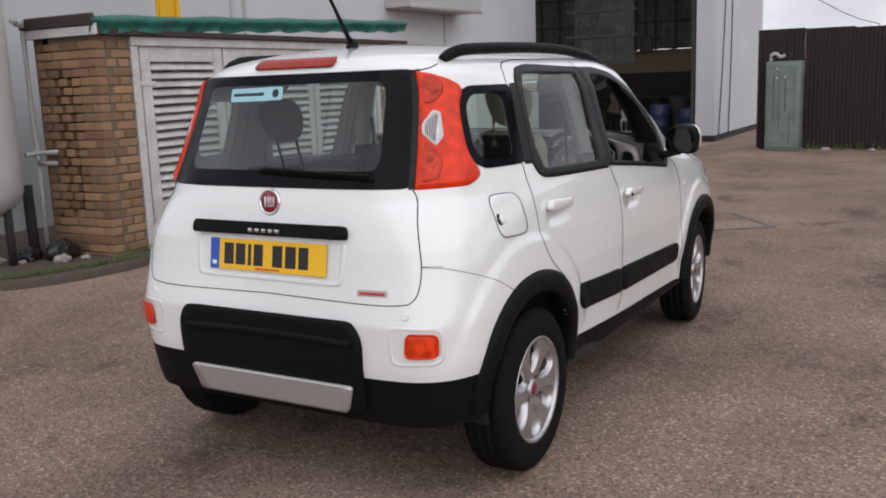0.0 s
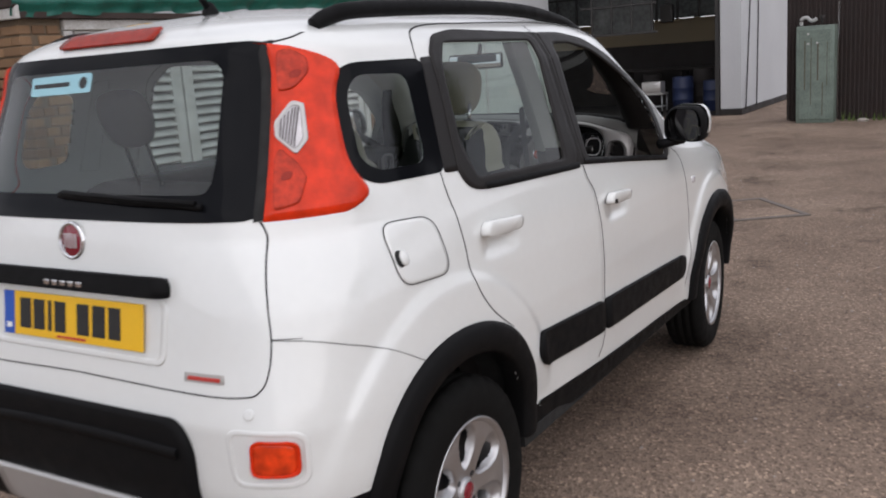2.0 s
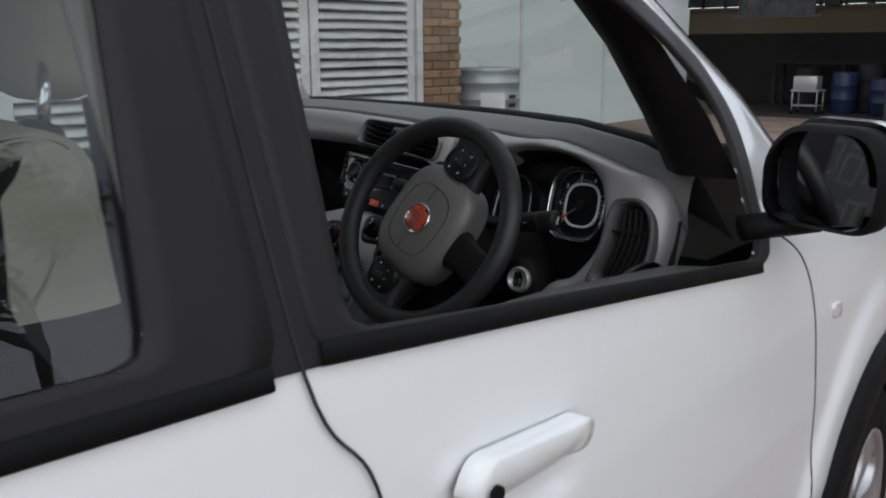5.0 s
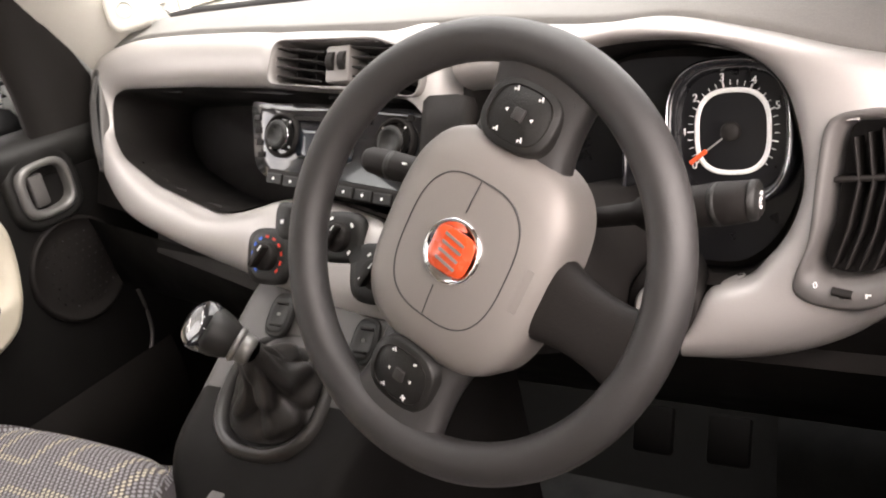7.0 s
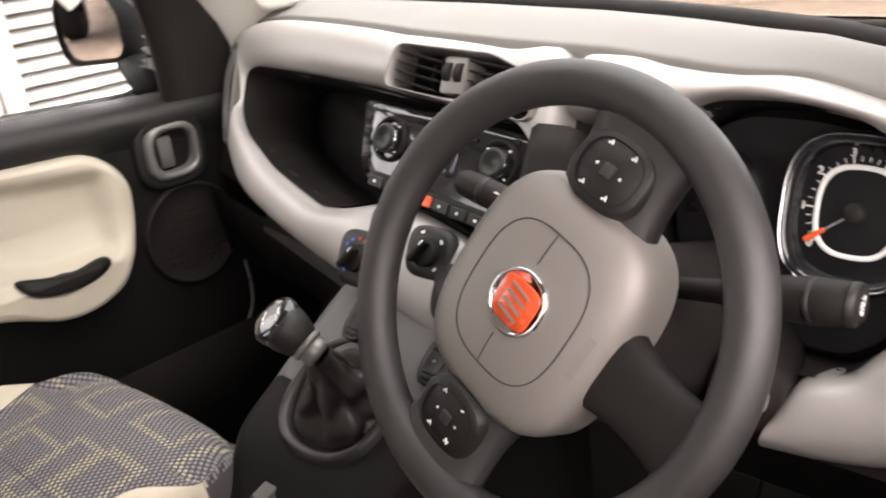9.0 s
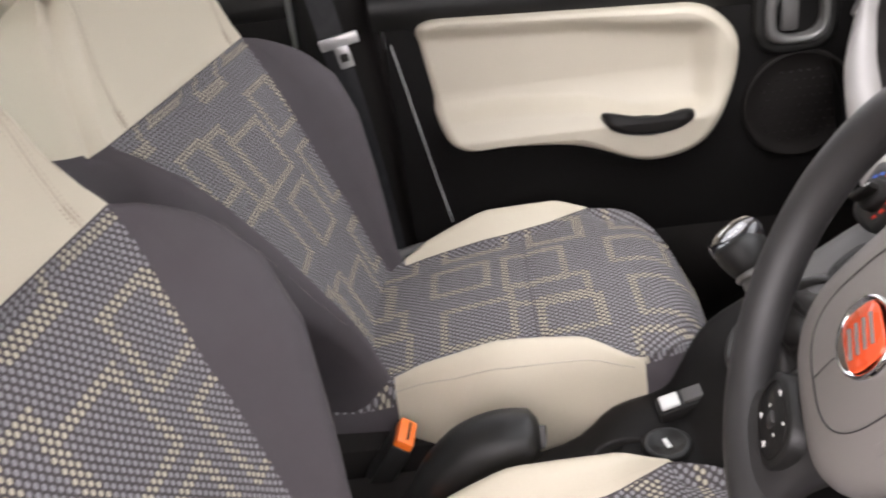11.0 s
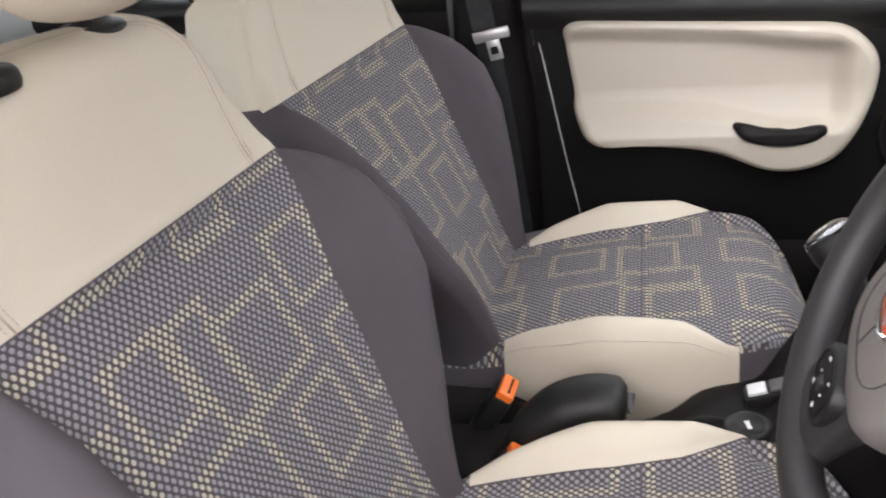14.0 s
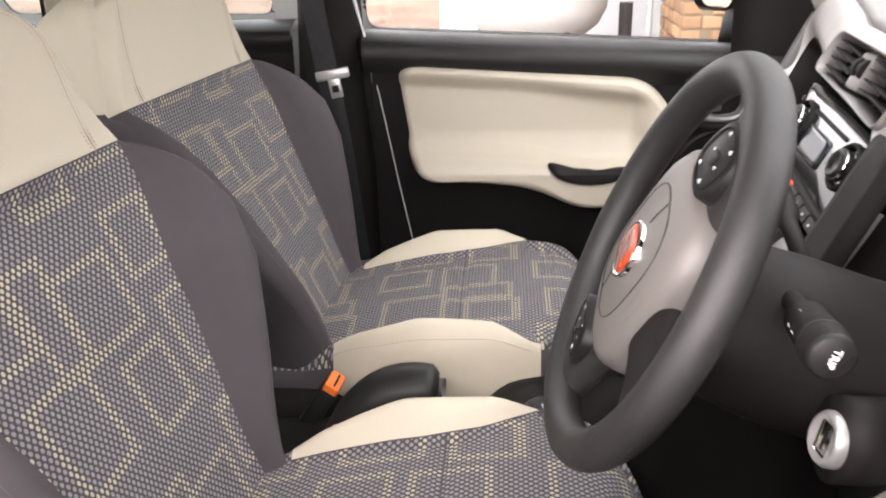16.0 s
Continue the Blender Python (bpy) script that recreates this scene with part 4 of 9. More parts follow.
# ---- wheels ----
def wheel(m):
    """A road wheel, its outer face towards local +x, about the hub at the origin."""
    turn = m @ pose(0, 0, 0, 0, 90, 0)
    prof = [(.196, -.080), (.205, -.086), (.245, -.0885), (.280, -.084), (.294, -.074), (.3035, -.060)]
    for g in (-.036, 0.0, .036):
        prof += [(.3040, g - .006), (.2965, g - .005), (.2965, g + .005), (.3040, g + .006)]
    prof += [(.3035, .060), (.294, .074), (.280, .084), (.245, .0885), (.205, .086), (.196, .080)]
    v, f = lathe(prof, 120)
    for q, p in enumerate(v):
        r_ = math.hypot(p[0], p[1])
        if abs(p[2]) > .045 and r_ > .290 and (q % 120) % 4 == 0:
            v[q] = (p[0] * .972, p[1] * .972, p[2])
    tyre = piece("wheel", [turn @ Vector(p) for p in v], f, RUBBER, car, "alloy wheel with a black tyre")
    v, f = lathe([(.196, -.08), (.199, -.075), (.192, -.066), (.17, -.05), (.165, .02), (.178, .062), (.190, .074), (.199, .080), (.1985, .085), (.190, .084), (.184, .074)], 64)
    piece("rim", [turn @ Vector(p) for p in v], f, ALLOY, tyre, "silver alloy rim")
    v, f = lathe([(.18, .010), (.10, .004), (.02, .004), (.001, .004)], 48)
    piece("brake_disc", [turn @ Vector(p) for p in v], f, ALLOY_DARK, tyre)
    # a dished alloy face with six petal-shaped scoops, each pierced on one side
    na, nr = 240, 34
    vv, keep = [], {}
    for i in range(nr):
        r = .030 + (.1885 - .030) * i / (nr - 1)
        for k in range(na):
            a = 2 * math.pi * k / na
            z = .056 + .018 * math.sin(min(1, (r - .03) / .13) * math.pi / 2)
            hole = False
            for q in range(6):
                t = (a - math.pi / 3 * q + math.pi) % (2 * math.pi) - math.pi
                if abs(t) < .6:
                    u, w = r * math.cos(t) - .122, r * math.sin(t)
                    wide = .040 * (1 + 5.5 * u)
                    d = math.hypot(u / .060, w / wide)
                    if d < 1:
                        z -= .034 * (1 - d ** 4) ** .6 * min(1, .45 + .55 * (w / wide * -.5 + .6))
                        hole = math.hypot((u + .002) / .050, (w + wide * .26) / (wide * .62)) < 1
            vv.append((r * math.cos(a), r * math.sin(a), z))
            keep[i, k] = not hole
    ff = [f for f in loft_faces(nr, na, True, lambda i, k: keep[i, k] or keep[min(i + 1, nr - 1), (k + 1) % na])]
    piece("spoke_face", [turn @ Vector(p) for p in vv], ff, ALLOY, tyre, "silver alloy face with petal openings")
    for k in range(4):
        part("wheel_bolt", cyl_bm(.008, .008, .010, 10, turn @ pose(0, 0, 0, 0, 0, 90 * k + 45) @ Matrix.Translation((.050, 0, .052))), ALLOY_DARK, tyre)
    v, f = lathe([(.034, .046), (.036, .062), (.030, .068), (.001, .070)], 32)
    piece("hub_cap", [turn @ Vector(p) for p in v], f, ALLOY, tyre)
    v, f = lathe([(.026, .0685), (.022, .0715), (.001, .072)], 24)
    piece("hub_badge", [turn @ Vector(p) for p in v], f, BADGE_RED, tyre)
    return tyre


wheel(Matrix.Translation((.705, -1.15, .304)))
wheel(Matrix.Translation((-.705, -1.15, .304)) @ pose(0, 0, 0, 0, 0, 180))
wheel(Matrix.Translation((.712, 1.15, .304)) @ pose(0, 0, 0, 0, 0, 4))
wheel(Matrix.Translation((-.712, 1.15, .304)) @ pose(0, 0, 0, 0, 0, 184))

# ---- interior materials ----
FASCIA = mat("silver_grey_fascia_plastic", (0.372, 0.350, 0.338), 0.40, metal=0.3, var=0.05, scale=8, fine=1400, bump=0.00015)
PAD = mat("grey_grained_dash_pad", (0.165, 0.158, 0.150), 0.62, var=0.12, scale=10, fine=900, bump=0.0006)
INNER = mat("black_interior_plastic", (0.0125, 0.0108, 0.0102), 0.6, var=0.2, scale=14, fine=800, bump=0.0004, spec=0.18)
SOFT_BLACK = mat("soft_black_leathery_trim", (0.011, 0.0105, 0.010), 0.45, var=0.15, scale=20, fine=700, bump=0.0006, spec=0.35)
RIM_GREY = mat("dark_grey_grained_rim", (0.0254, 0.0238, 0.0238), 0.46, var=0.12, scale=20, fine=1300, bump=0.0005)
BOOT = mat("black_creased_leather", (0.020, 0.018, 0.017), 0.34, var=0.25, scale=30, fine=500, bump=0.0008, spec=0.5)
CONSOLE_BLACK = mat("black_console_plastic", (0.0075, 0.0068, 0.0066), 0.6, var=0.2, scale=14, fine=800, bump=0.0004, spec=0.14)
# black door top plastic, its colour lightened to grey for the sky's glare
DOOR_GLARE = mat("door_top_plastic_with_glare", (0.075, 0.071, 0.067), 0.45, var=0.06, scale=10, fine=900, bump=0.0003, spec=0.4)
VENT_CHARCOAL = mat("charcoal_vent_plastic", (0.10, 0.093, 0.09), 0.42, var=0.05, spec=0.4)
VENT_GREY = mat("grey_brown_vent_plastic", (0.20, 0.185, 0.18), 0.42, metal=0.15, var=0.05)
HANDLE_GREY = mat("satin_grey_handle_paint", (0.17, 0.165, 0.16), 0.35, metal=0.4, var=0.06)
SEAM_BEIGE = mat("tan_seam", (0.47, 0.40, 0.31), 0.8, var=0.1)
HUB_GREY = mat("silver_brown_hub_plastic", (0.205, 0.187, 0.176), 0.42, metal=0.2, var=0.05, scale=12, fine=1600, bump=0.00035)
CONSOLE_GREY = mat("mid_grey_console_plastic", (0.085, 0.08, 0.078), 0.5, var=0.08, scale=14, fine=1100, bump=0.0004)
BEIGE = mat("beige_leatherette", (0.585, 0.523, 0.41), 0.55, var=0.05, scale=9, fine=900, bump=0.0003)
TRIM_BEIGE = mat("beige_soft_plastic", (0.51, 0.457, 0.369), 0.5, var=0.04, scale=9, fine=1200, bump=0.0002)
SEAT_GREY = mat("dark_grey_seat_cloth", (0.0673, 0.0578, 0.0630), 0.85, var=0.14, scale=30, fine=2200, bump=0.0005)
APRON = mat("black_seat_cloth", (0.030, 0.028, 0.029), 0.9, var=0.15, scale=30, fine=2000, bump=0.0005)
THREAD = mat("pale_stitching_thread", (0.50, 0.45, 0.38), 0.7, var=0.1)
LINING = mat("pale_grey_roof_lining", (0.55, 0.54, 0.52), 0.9, var=0.05, scale=20, fine=900, bump=0.0006)
PILLAR_TRIM = mat("pale_warm_grey_pillar_trim", (0.60, 0.575, 0.53), 0.6, var=0.04, scale=10)
CARPET = mat("black_carpet", (0.008, 0.0077, 0.0074), 0.95, var=0.3, scale=40, fine=900, bump=0.002, spec=0.1)
ORANGE = mat("orange_buckle_button", (0.85, 0.17, 0.02), 0.4, var=0.06)
HAZARD = mat("red_orange_switch", (0.75, 0.10, 0.03), 0.4, var=0.06)
BADGE_ORANGE = mat("orange_red_badge_enamel", (0.62, 0.075, 0.022), 0.28, var=0.08, coat=0.6)
DIAL = mat("black_dial_face", (0.006, 0.006, 0.007), 0.3, var=0.1)
DIAL_WHITE = mat("white_dial_print", (0.75, 0.75, 0.74), 0.5, var=0.03)
BLUE_PRINT = mat("blue_print", (0.03, 0.12, 0.55), 0.5)
RED_PRINT = mat("red_dial_print", (0.65, 0.04, 0.02), 0.5)
SCREEN_OFF = mat("dark_blue_grey_display", (0.012, 0.016, 0.022), 0.16, var=0.1, coat=0.3)
STRAP = mat("black_woven_belt", (0.020, 0.020, 0.022), 0.75, var=0.15, scale=60, fine=1500, bump=0.0006)


def fabric():
    """Dark cloth with a hexagonal raster of dots; pale dots draw broken square outlines."""
    m = bpy.data.materials.new("dotted_seat_fabric")
    m.use_nodes = True
    n, l = m.node_tree.nodes, m.node_tree.links
    b = n["Principled BSDF"]
    b.inputs["Roughness"].default_value = 0.85
    b.inputs["Specular IOR Level"].default_value = 0.25

    def math_(op, a, c=None, d=None):
        q = n.new("ShaderNodeMath")
        q.operation = op
        for k, v in enumerate((a, c, d)):
            if v is None:
                continue
            if isinstance(v, (int, float)):
                q.inputs[k].default_value = v
            else:
                l.new(v, q.inputs[k])
        return q.outputs[0]

    uv = n.new("ShaderNodeUVMap")
    uv.uv_map = "cloth"
    sep = n.new("ShaderNodeSeparateXYZ")
    l.new(uv.outputs[0], sep.inputs[0])
    pu, pv = math_("DIVIDE", sep.outputs[0], 0.0080), math_("DIVIDE", sep.outputs[1], 0.0080 * 1.25)

    def centre_a(p):
        return math_("ROUND", p)

    def centre_b(p):
        return math_("ADD", math_("FLOOR", p), 0.5)

    def dist(cu, cv):
        du, dv = math_("SUBTRACT", pu, cu), math_("MULTIPLY", math_("SUBTRACT", pv, cv), 1.25)
        return math_("SQRT", math_("ADD", math_("MULTIPLY", du, du), math_("MULTIPLY", dv, dv)))

    au, av, bu, bv = centre_a(pu), centre_a(pv), centre_b(pu), centre_b(pv)
    da, db = dist(au, av), dist(bu, bv)
    pick = math_("LESS_THAN", da, db)
    cu = math_("ADD", math_("MULTIPLY", pick, au), math_("MULTIPLY", math_("SUBTRACT", 1, pick), bu))
    cv = math_("ADD", math_("MULTIPLY", pick, av), math_("MULTIPLY", math_("SUBTRACT", 1, pick), bv))
    near = math_("MINIMUM", da, db)
    dots = n.new("ShaderNodeMapRange")
    dots.interpolation_type = "SMOOTHSTEP"
    dots.inputs["From Min"].default_value, dots.inputs["From Max"].default_value = 0.325, 0.235
    l.new(near, dots.inputs["Value"])
    cu, cv = math_("MULTIPLY", cu, 0.0080), math_("MULTIPLY", cv, 0.0080 * 1.25)
    lines = None
    tile_u, tile_v = 0.232, 0.244
    for ou, ov, hu, hv in ((.050, .056, .041, .044), (.158, .034, .034, .038), (.172, .136, .044, .040), (.074, .172, .032, .036), (.004, .150, .024, .050)):
        fu = math_("ABSOLUTE", math_("SUBTRACT", math_("FLOORED_MODULO", math_("ADD", cu, tile_u / 2 - ou + 2), tile_u), tile_u / 2))
        fv = math_("ABSOLUTE", math_("SUBTRACT", math_("FLOORED_MODULO", math_("ADD", cv, tile_v / 2 - ov + 2), tile_v), tile_v / 2))
        edge = math_("MAXIMUM", math_("SUBTRACT", fu, hu), math_("SUBTRACT", fv, hv))
        one = math_("LESS_THAN", math_("ABSOLUTE", edge), 0.0060)
        lines = one if lines is None else math_("MAXIMUM", lines, one)
    tint = n.new("ShaderNodeMix")
    tint.data_type = "RGBA"
    tint.inputs[6].default_value, tint.inputs[7].default_value = (0.262, 0.253, 0.266, 1), (0.475, 0.425, 0.335, 1)
    l.new(lines, tint.inputs["Factor"])
    base = n.new("ShaderNodeMix")
    base.data_type = "RGBA"
    base.inputs[6].default_value = (0.074, 0.066, 0.067, 1)
    l.new(tint.outputs[2], base.inputs[7])
    l.new(dots.outputs[0], base.inputs["Factor"])
    weave = n.new("ShaderNodeTexNoise")
    weave.inputs["Scale"].default_value = 900
    co = n.new("ShaderNodeTexCoord")
    l.new(co.outputs["Object"], weave.inputs["Vector"])
    shade = n.new("ShaderNodeMix")
    shade.data_type, shade.blend_type = "RGBA", "OVERLAY"
    shade.inputs["Factor"].default_value = 0.5
    l.new(base.outputs[2], shade.inputs[6])
    l.new(weave.outputs["Fac"], shade.inputs[7])
    l.new(shade.outputs[2], b.inputs["Base Color"])
    bp = n.new("ShaderNodeBump")
    bp.inputs["Distance"].default_value, bp.inputs["Strength"].default_value = 0.0008, 0.6
    l.new(dots.outputs[0], bp.inputs["Height"])
    l.new(bp.outputs["Normal"], b.inputs["Normal"])
    return m


FABRIC = fabric()


# ---- lofting helpers ----
def loft(name, rows, material, parent, label="", closed=False, ok=None, uv=None, normals=None, caps=False):
    """A mesh through rows of points; only the patches that ok() names; uv per point if given."""
    g = np.array(rows, float)
    nr, nc = g.shape[:2]
    faces = loft_faces(nr, nc, closed, ok)
    if caps:
        faces += [tuple(range(nc))[::-1], tuple(range((nr - 1) * nc, nr * nc))]
    used = sorted({v for f in faces for v in f})
    at = {v: i for i, v in enumerate(used)}
    flat = g.reshape(-1, 3)
    nn = None if normals is None else np.array(normals).reshape(-1, 3)[used]
    ob = piece(name, flat[used], [[at[v] for v in f] for f in faces], material, parent, label, True, nn)
    if uv is not None:
        fu = np.array(uv, float).reshape(-1, 2)[used]
        lay = ob.data.uv_layers.new(name="cloth")
        loops = np.zeros(len(ob.data.loops), int)
        ob.data.loops.foreach_get("vertex_index", loops)
        lay.data.foreach_set("uv", fu[loops].ravel())
    return ob


def grid_normals(g):
    g = np.array(g, float)
    a, b = np.gradient(g, axis=0), np.gradient(g, axis=1)
    c = np.cross(b, a)
    return c / (np.linalg.norm(c, axis=-1, keepdims=True) + 1e-12)


def inset(loop, d):
    p = np.array(loop, float)
    c = p.mean(0)
    return c + (p - c) * (1 - d / np.linalg.norm(p - c, axis=1, keepdims=True))


def finer(prof, k):
    return [tuple(q) for q in spline(prof, max(2, k // (len(prof) - 1) + 1))]


def clear_of(holes, flat, faces):
    """The faces whose middle lies in none of the holes."""
    mid = np.array([flat[list(f)].mean(0) for f in faces])
    bad = np.zeros(len(mid), bool)
    for h in holes:
        bad |= inside(h, mid[:, 0], mid[:, 1])
    return [f for f, q in zip(faces, bad) if not q]


def moulding(where, outer, inner, prof, n=150, holes=()):
    """A closed moulding between two loops with a section prof of (share across, height)."""
    a, b = even(outer, n), even(inner, n)
    if holes:
        prof = finer(prof, 40)
    flat = [a * (1 - t) + b * t for t, o in prof]
    rows = [where(f, o)[0] for f, (t, o) in zip(flat, prof)]
    faces = [f[::-1] for f in loft_faces(len(rows), n, True)]
    return np.concatenate(rows), clear_of(holes, np.concatenate(flat), faces) if holes else faces


def well(where, loop, depth, n=100, shrink=0.94):
    """A recess: walls behind a loop and its floor."""
    a = even(loop, n)
    c = a.mean(0)
    rows = [where(a, 0.0)[0], where(c + (a - c) * (1 + shrink) / 2, -depth / 2)[0], where(c + (a - c) * shrink, -depth)[0]]
    faces = [f[::-1] for f in loft_faces(3, n, True)]
    verts = np.concatenate(rows + [where(c[None], -depth)[0]])
    faces += [(2 * n + k, 2 * n + (k + 1) % n, 3 * n) for k in range(n)]
    return verts, faces


def axes(o, xd, yd):
    """A placing matrix from an origin, its x direction and about its y direction."""
    x, y = Vector(xd).normalized(), Vector(yd)
    z = x.cross(y).normalized()
    y = z.cross(x)
    m = Matrix.Identity(4)
    for i, v in enumerate((x, y, z, Vector(o))):
        for k in range(3):
            m[k][i] = v[k]
    return m


def moved(vf, m):
    return [m @ Vector(v) for v in vf[0]], vf[1]


# ---- dashboard ----
SHELL_PARTS = set(bpy.data.objects)


def dash_y(x, z):
    left = 0.705 + 0.3 * np.maximum(0, -0.08 - x) + 0.5 * (z - 0.99)
    right = 0.69 + 0.3 * (z - 0.96)
    k = np.clip((x - 0.2) / 0.12, 0, 1)
    return left * (1 - k) + right * k


def on_dash(xz, off=0.0, sx=1):
    """Points of the dashboard's front from (x, z), lifted towards the seats."""
    xz = np.asarray(xz, float)
    x, z = xz[..., 0], xz[..., 1]
    gx = (dash_y(x + 0.004, z) - dash_y(x - 0.004, z)) / 0.008
    gz = (dash_y(x, z + 0.004) - dash_y(x, z - 0.004)) / 0.008
    n = np.stack([gx * 0.5, -np.ones_like(x), gz], -1)
    n /= np.linalg.norm(n, axis=-1, keepdims=True)
    off = np.asarray(off, float)
    return np.stack([x, dash_y(x, z), z], -1) + n * (off[..., None] if off.ndim else off), n


def on_dash_m(x, z, off=0.0):
    """A placing matrix on the dashboard: x across, y up, z towards the seats."""
    p, n = on_dash(np.array([[x, z]]), off)
    n = Vector(n[0])
    xd = Vector((1, 0, 0)) - n * n.x
    return axes(p[0], xd, n.cross(xd))


FASCIA_OUT = spline([(.165, 1.085), (.08, 1.10), (-.09, 1.111), (-.28, 1.111), (-.45, 1.106), (-.548, 1.094), (-.605, 1.078), (-.625, 1.053), (-.614, .996), (-.579, .942), (-.54, .906), (-.458, .87), (-.327, .857), (-.215, .852), (-.093, .848), (-.019, .836), (.08, .818), (.13, .826), (.165, .90)], 6, True)
FASCIA_IN = rounded([(.155, 1.028), (-.088, 1.051), (-.268, 1.047), (-.505, 1.037), (-.545, 1.024), (-.53, .97), (-.484, .943), (-.359, .919), (-.183, .906), (-.13, .916), (-.056, .937), (.021, .934), (.10, .917), (.14, .893)], 0.02)
BINNACLE = spline([(.29, 1.045), (.326, 1.065), (.356, 1.071), (.412, 1.071), (.461, 1.06), (.495, 1.037), (.511, 1.004), (.518, .955), (.503, .909), (.475, .878), (.438, .868), (.36, .88), (.29, .93), (.27, .99)], 6, True)
HOOD_OUT = spline([(.19, 1.098), (.24, 1.099), (.28, 1.094), (.35, 1.091), (.408, 1.091), (.482, 1.074), (.542, 1.057), (.605, 1.04), (.628, 1.009), (.632, .957), (.619, .895), (.592, .86), (.559, .835), (.515, .816), (.466, .806), (.42, .803)], 6)
HOOD_IN = spline([(.185, 1.04), (.24, 1.042), (.29, 1.047), (.326, 1.065), (.356, 1.071), (.412, 1.071), (.461, 1.06), (.495, 1.037), (.511, 1.004), (.518, .955), (.508, .918), (.49, .893), (.475, .878), (.45, .869), (.438, .86), (.43, .835)], 6)
LEFT_VENT = rounded([(-.580, 1.062), (-.592, 1.012), (-.568, .957), (-.530, .914), (-.525, .940), (-.550, 1.020), (-.562, 1.06)], 0.012)
RIGHT_VENT = spline([(.541, 1.0), (.567, 1.009), (.592, 1.006), (.615, .981), (.621, .935), (.608, .89), (.58, .864), (.547, .860), (.517, .872), (.528, .912), (.533, .959)], 6, True)
RIGHT_VENT_IN = spline([(.552, .996), (.57, 1.001), (.589, .997), (.604, .977), (.609, .935), (.598, .905), (.575, .886), (.548, .882), (.533, .893), (.541, .925), (.545, .96)], 6, True)
CENTRE_VENT = rounded([(-.060, 1.096), (-.070, 1.052), (.03, 1.041), (.150, 1.028), (.152, 1.068), (.085, 1.09)], 0.014)

gx_, gz_ = np.meshgrid(np.linspace(-.64, .64, 129), np.linspace(.80, 1.10, 41))
core = on_dash(np.stack([gx_, gz_], -1), -0.022)[0]
mx_, mz_ = (gx_[:-1, :-1] + gx_[1:, 1:]) / 2, (gz_[:-1, :-1] + gz_[1:, 1:]) / 2
roof_ = np.interp(mx_, [-.64, -.60, -.548, -.45, .08, .28, .408, .482, .542, .605, .64], [1.04, 1.065, 1.08, 1.09, 1.085, 1.075, 1.072, 1.055, 1.04, 1.015, .98])
open_ = (mz_ > roof_) | inside(FASCIA_IN, mx_, mz_) | inside(BINNACLE, mx_, mz_) | ((mz_ < .83) & (mx_ < -.08)) | ((mz_ < .87) & (mx_ < -.4))
dash = loft("dashboard", core, INNER, car, "silver-grey dashboard with grey padded top", ok=lambda i, k: not open_[i, k])

# padded top, from the fascias' upper edge over a crest to the windscreen
px_ = np.linspace(-.625, .65, 92)
up_ = np.array(sorted([(-.625, 1.07), (-.60, 1.085), (-.548, 1.098), (-.45, 1.108), (-.28, 1.113), (-.09, 1.113), (.08, 1.104), (.19, 1.100), (.28, 1.096), (.35, 1.092), (.408, 1.092), (.482, 1.076), (.542, 1.058), (.605, 1.04), (.64, 1.0), (.69, .96)]))
ez_ = np.interp(px_, up_[:, 0], up_[:, 1])
ey_ = dash_y(px_, ez_) + 0.012
cy_ = np.interp(px_, [-.625, -.54, -.1, .1, .25, .43, .55, .69], [.97, 1.04, .99, .945, .885, .795, .755, .735])
cz_ = np.interp(px_, [-.7, .40, .55, .62, .69], [1.106, 1.106, 1.092, 1.068, 1.03])
rows = []
for t_ in np.linspace(0, 1, 22):
    zz_ = ez_ + (cz_ - ez_) * t_ ** 0.8 + 0.014 * math.sin(math.pi * t_)
    rows.append(np.stack([px_ * (1 - 0.06 * t_ * (px_ < 0)), ey_ + (cy_ - ey_) * t_, zz_], 1))
rows.insert(0, rows[0] + (0, 0.01, -0.03))
rows.append(rows[-1] + (0, 0.04, -0.03))
rows.append(rows[-1] + (0, 0.12, -0.10))
loft("top_pad", rows, PAD, dash, "grey grained dashboard top")
piece("windscreen_seal", *tube([(x * (1 - .06 * (x < 0)), y + .010, z + .004) for x, y, z in zip(px_, cy_, cz_)], .011, 8), INNER, dash, "black windscreen seal")
piece("fascia_end", *sheet(on_dash, rounded([(.152, 1.030), (.205, 1.030), (.205, .82), (.145, .82), (.150, .93)], .008), .020, 1, 4, 60, .02), INNER, dash, "black column shroud panel")
MOULD = [(-.02, -.03), (0, -.008), (.05, .003), (.14, .010), (.27, .0145), (.42, .0165), (.58, .0162), (.72, .0138), (.84, .009), (.94, .001), (1.0, -.010), (1.01, -.03)]
piece("fascia", *moulding(on_dash, FASCIA_OUT, FASCIA_IN, MOULD, 420, (inset(LEFT_VENT, .004), inset(CENTRE_VENT, .0045))), FASCIA, dash, "silver-grey passenger fascia")
piece("storage_pocket", *well(on_dash, FASCIA_IN, 0.13, 140, 0.93), INNER, dash, "black open storage shelf")
HOODP = [(-.03, -.05), (0, -.010), (.06, .004), (.17, .013), (.32, .0195), (.48, .0225), (.64, .0228), (.78, .0205), (.89, .015), (.96, .006), (1.0, -.008), (1.01, -.04)]
ho_, hi_ = np.array(HOOD_OUT), np.array(HOOD_IN)
hood_flat = [np.array(spline(ho_ * (1 - t) + hi_ * t, 3)) for t, o in finer(HOODP, 40)]
hood_rows = [on_dash(f, o)[0] for f, (t, o) in zip(hood_flat, finer(HOODP, 40))]
hole_ = inset(RIGHT_VENT, .006)
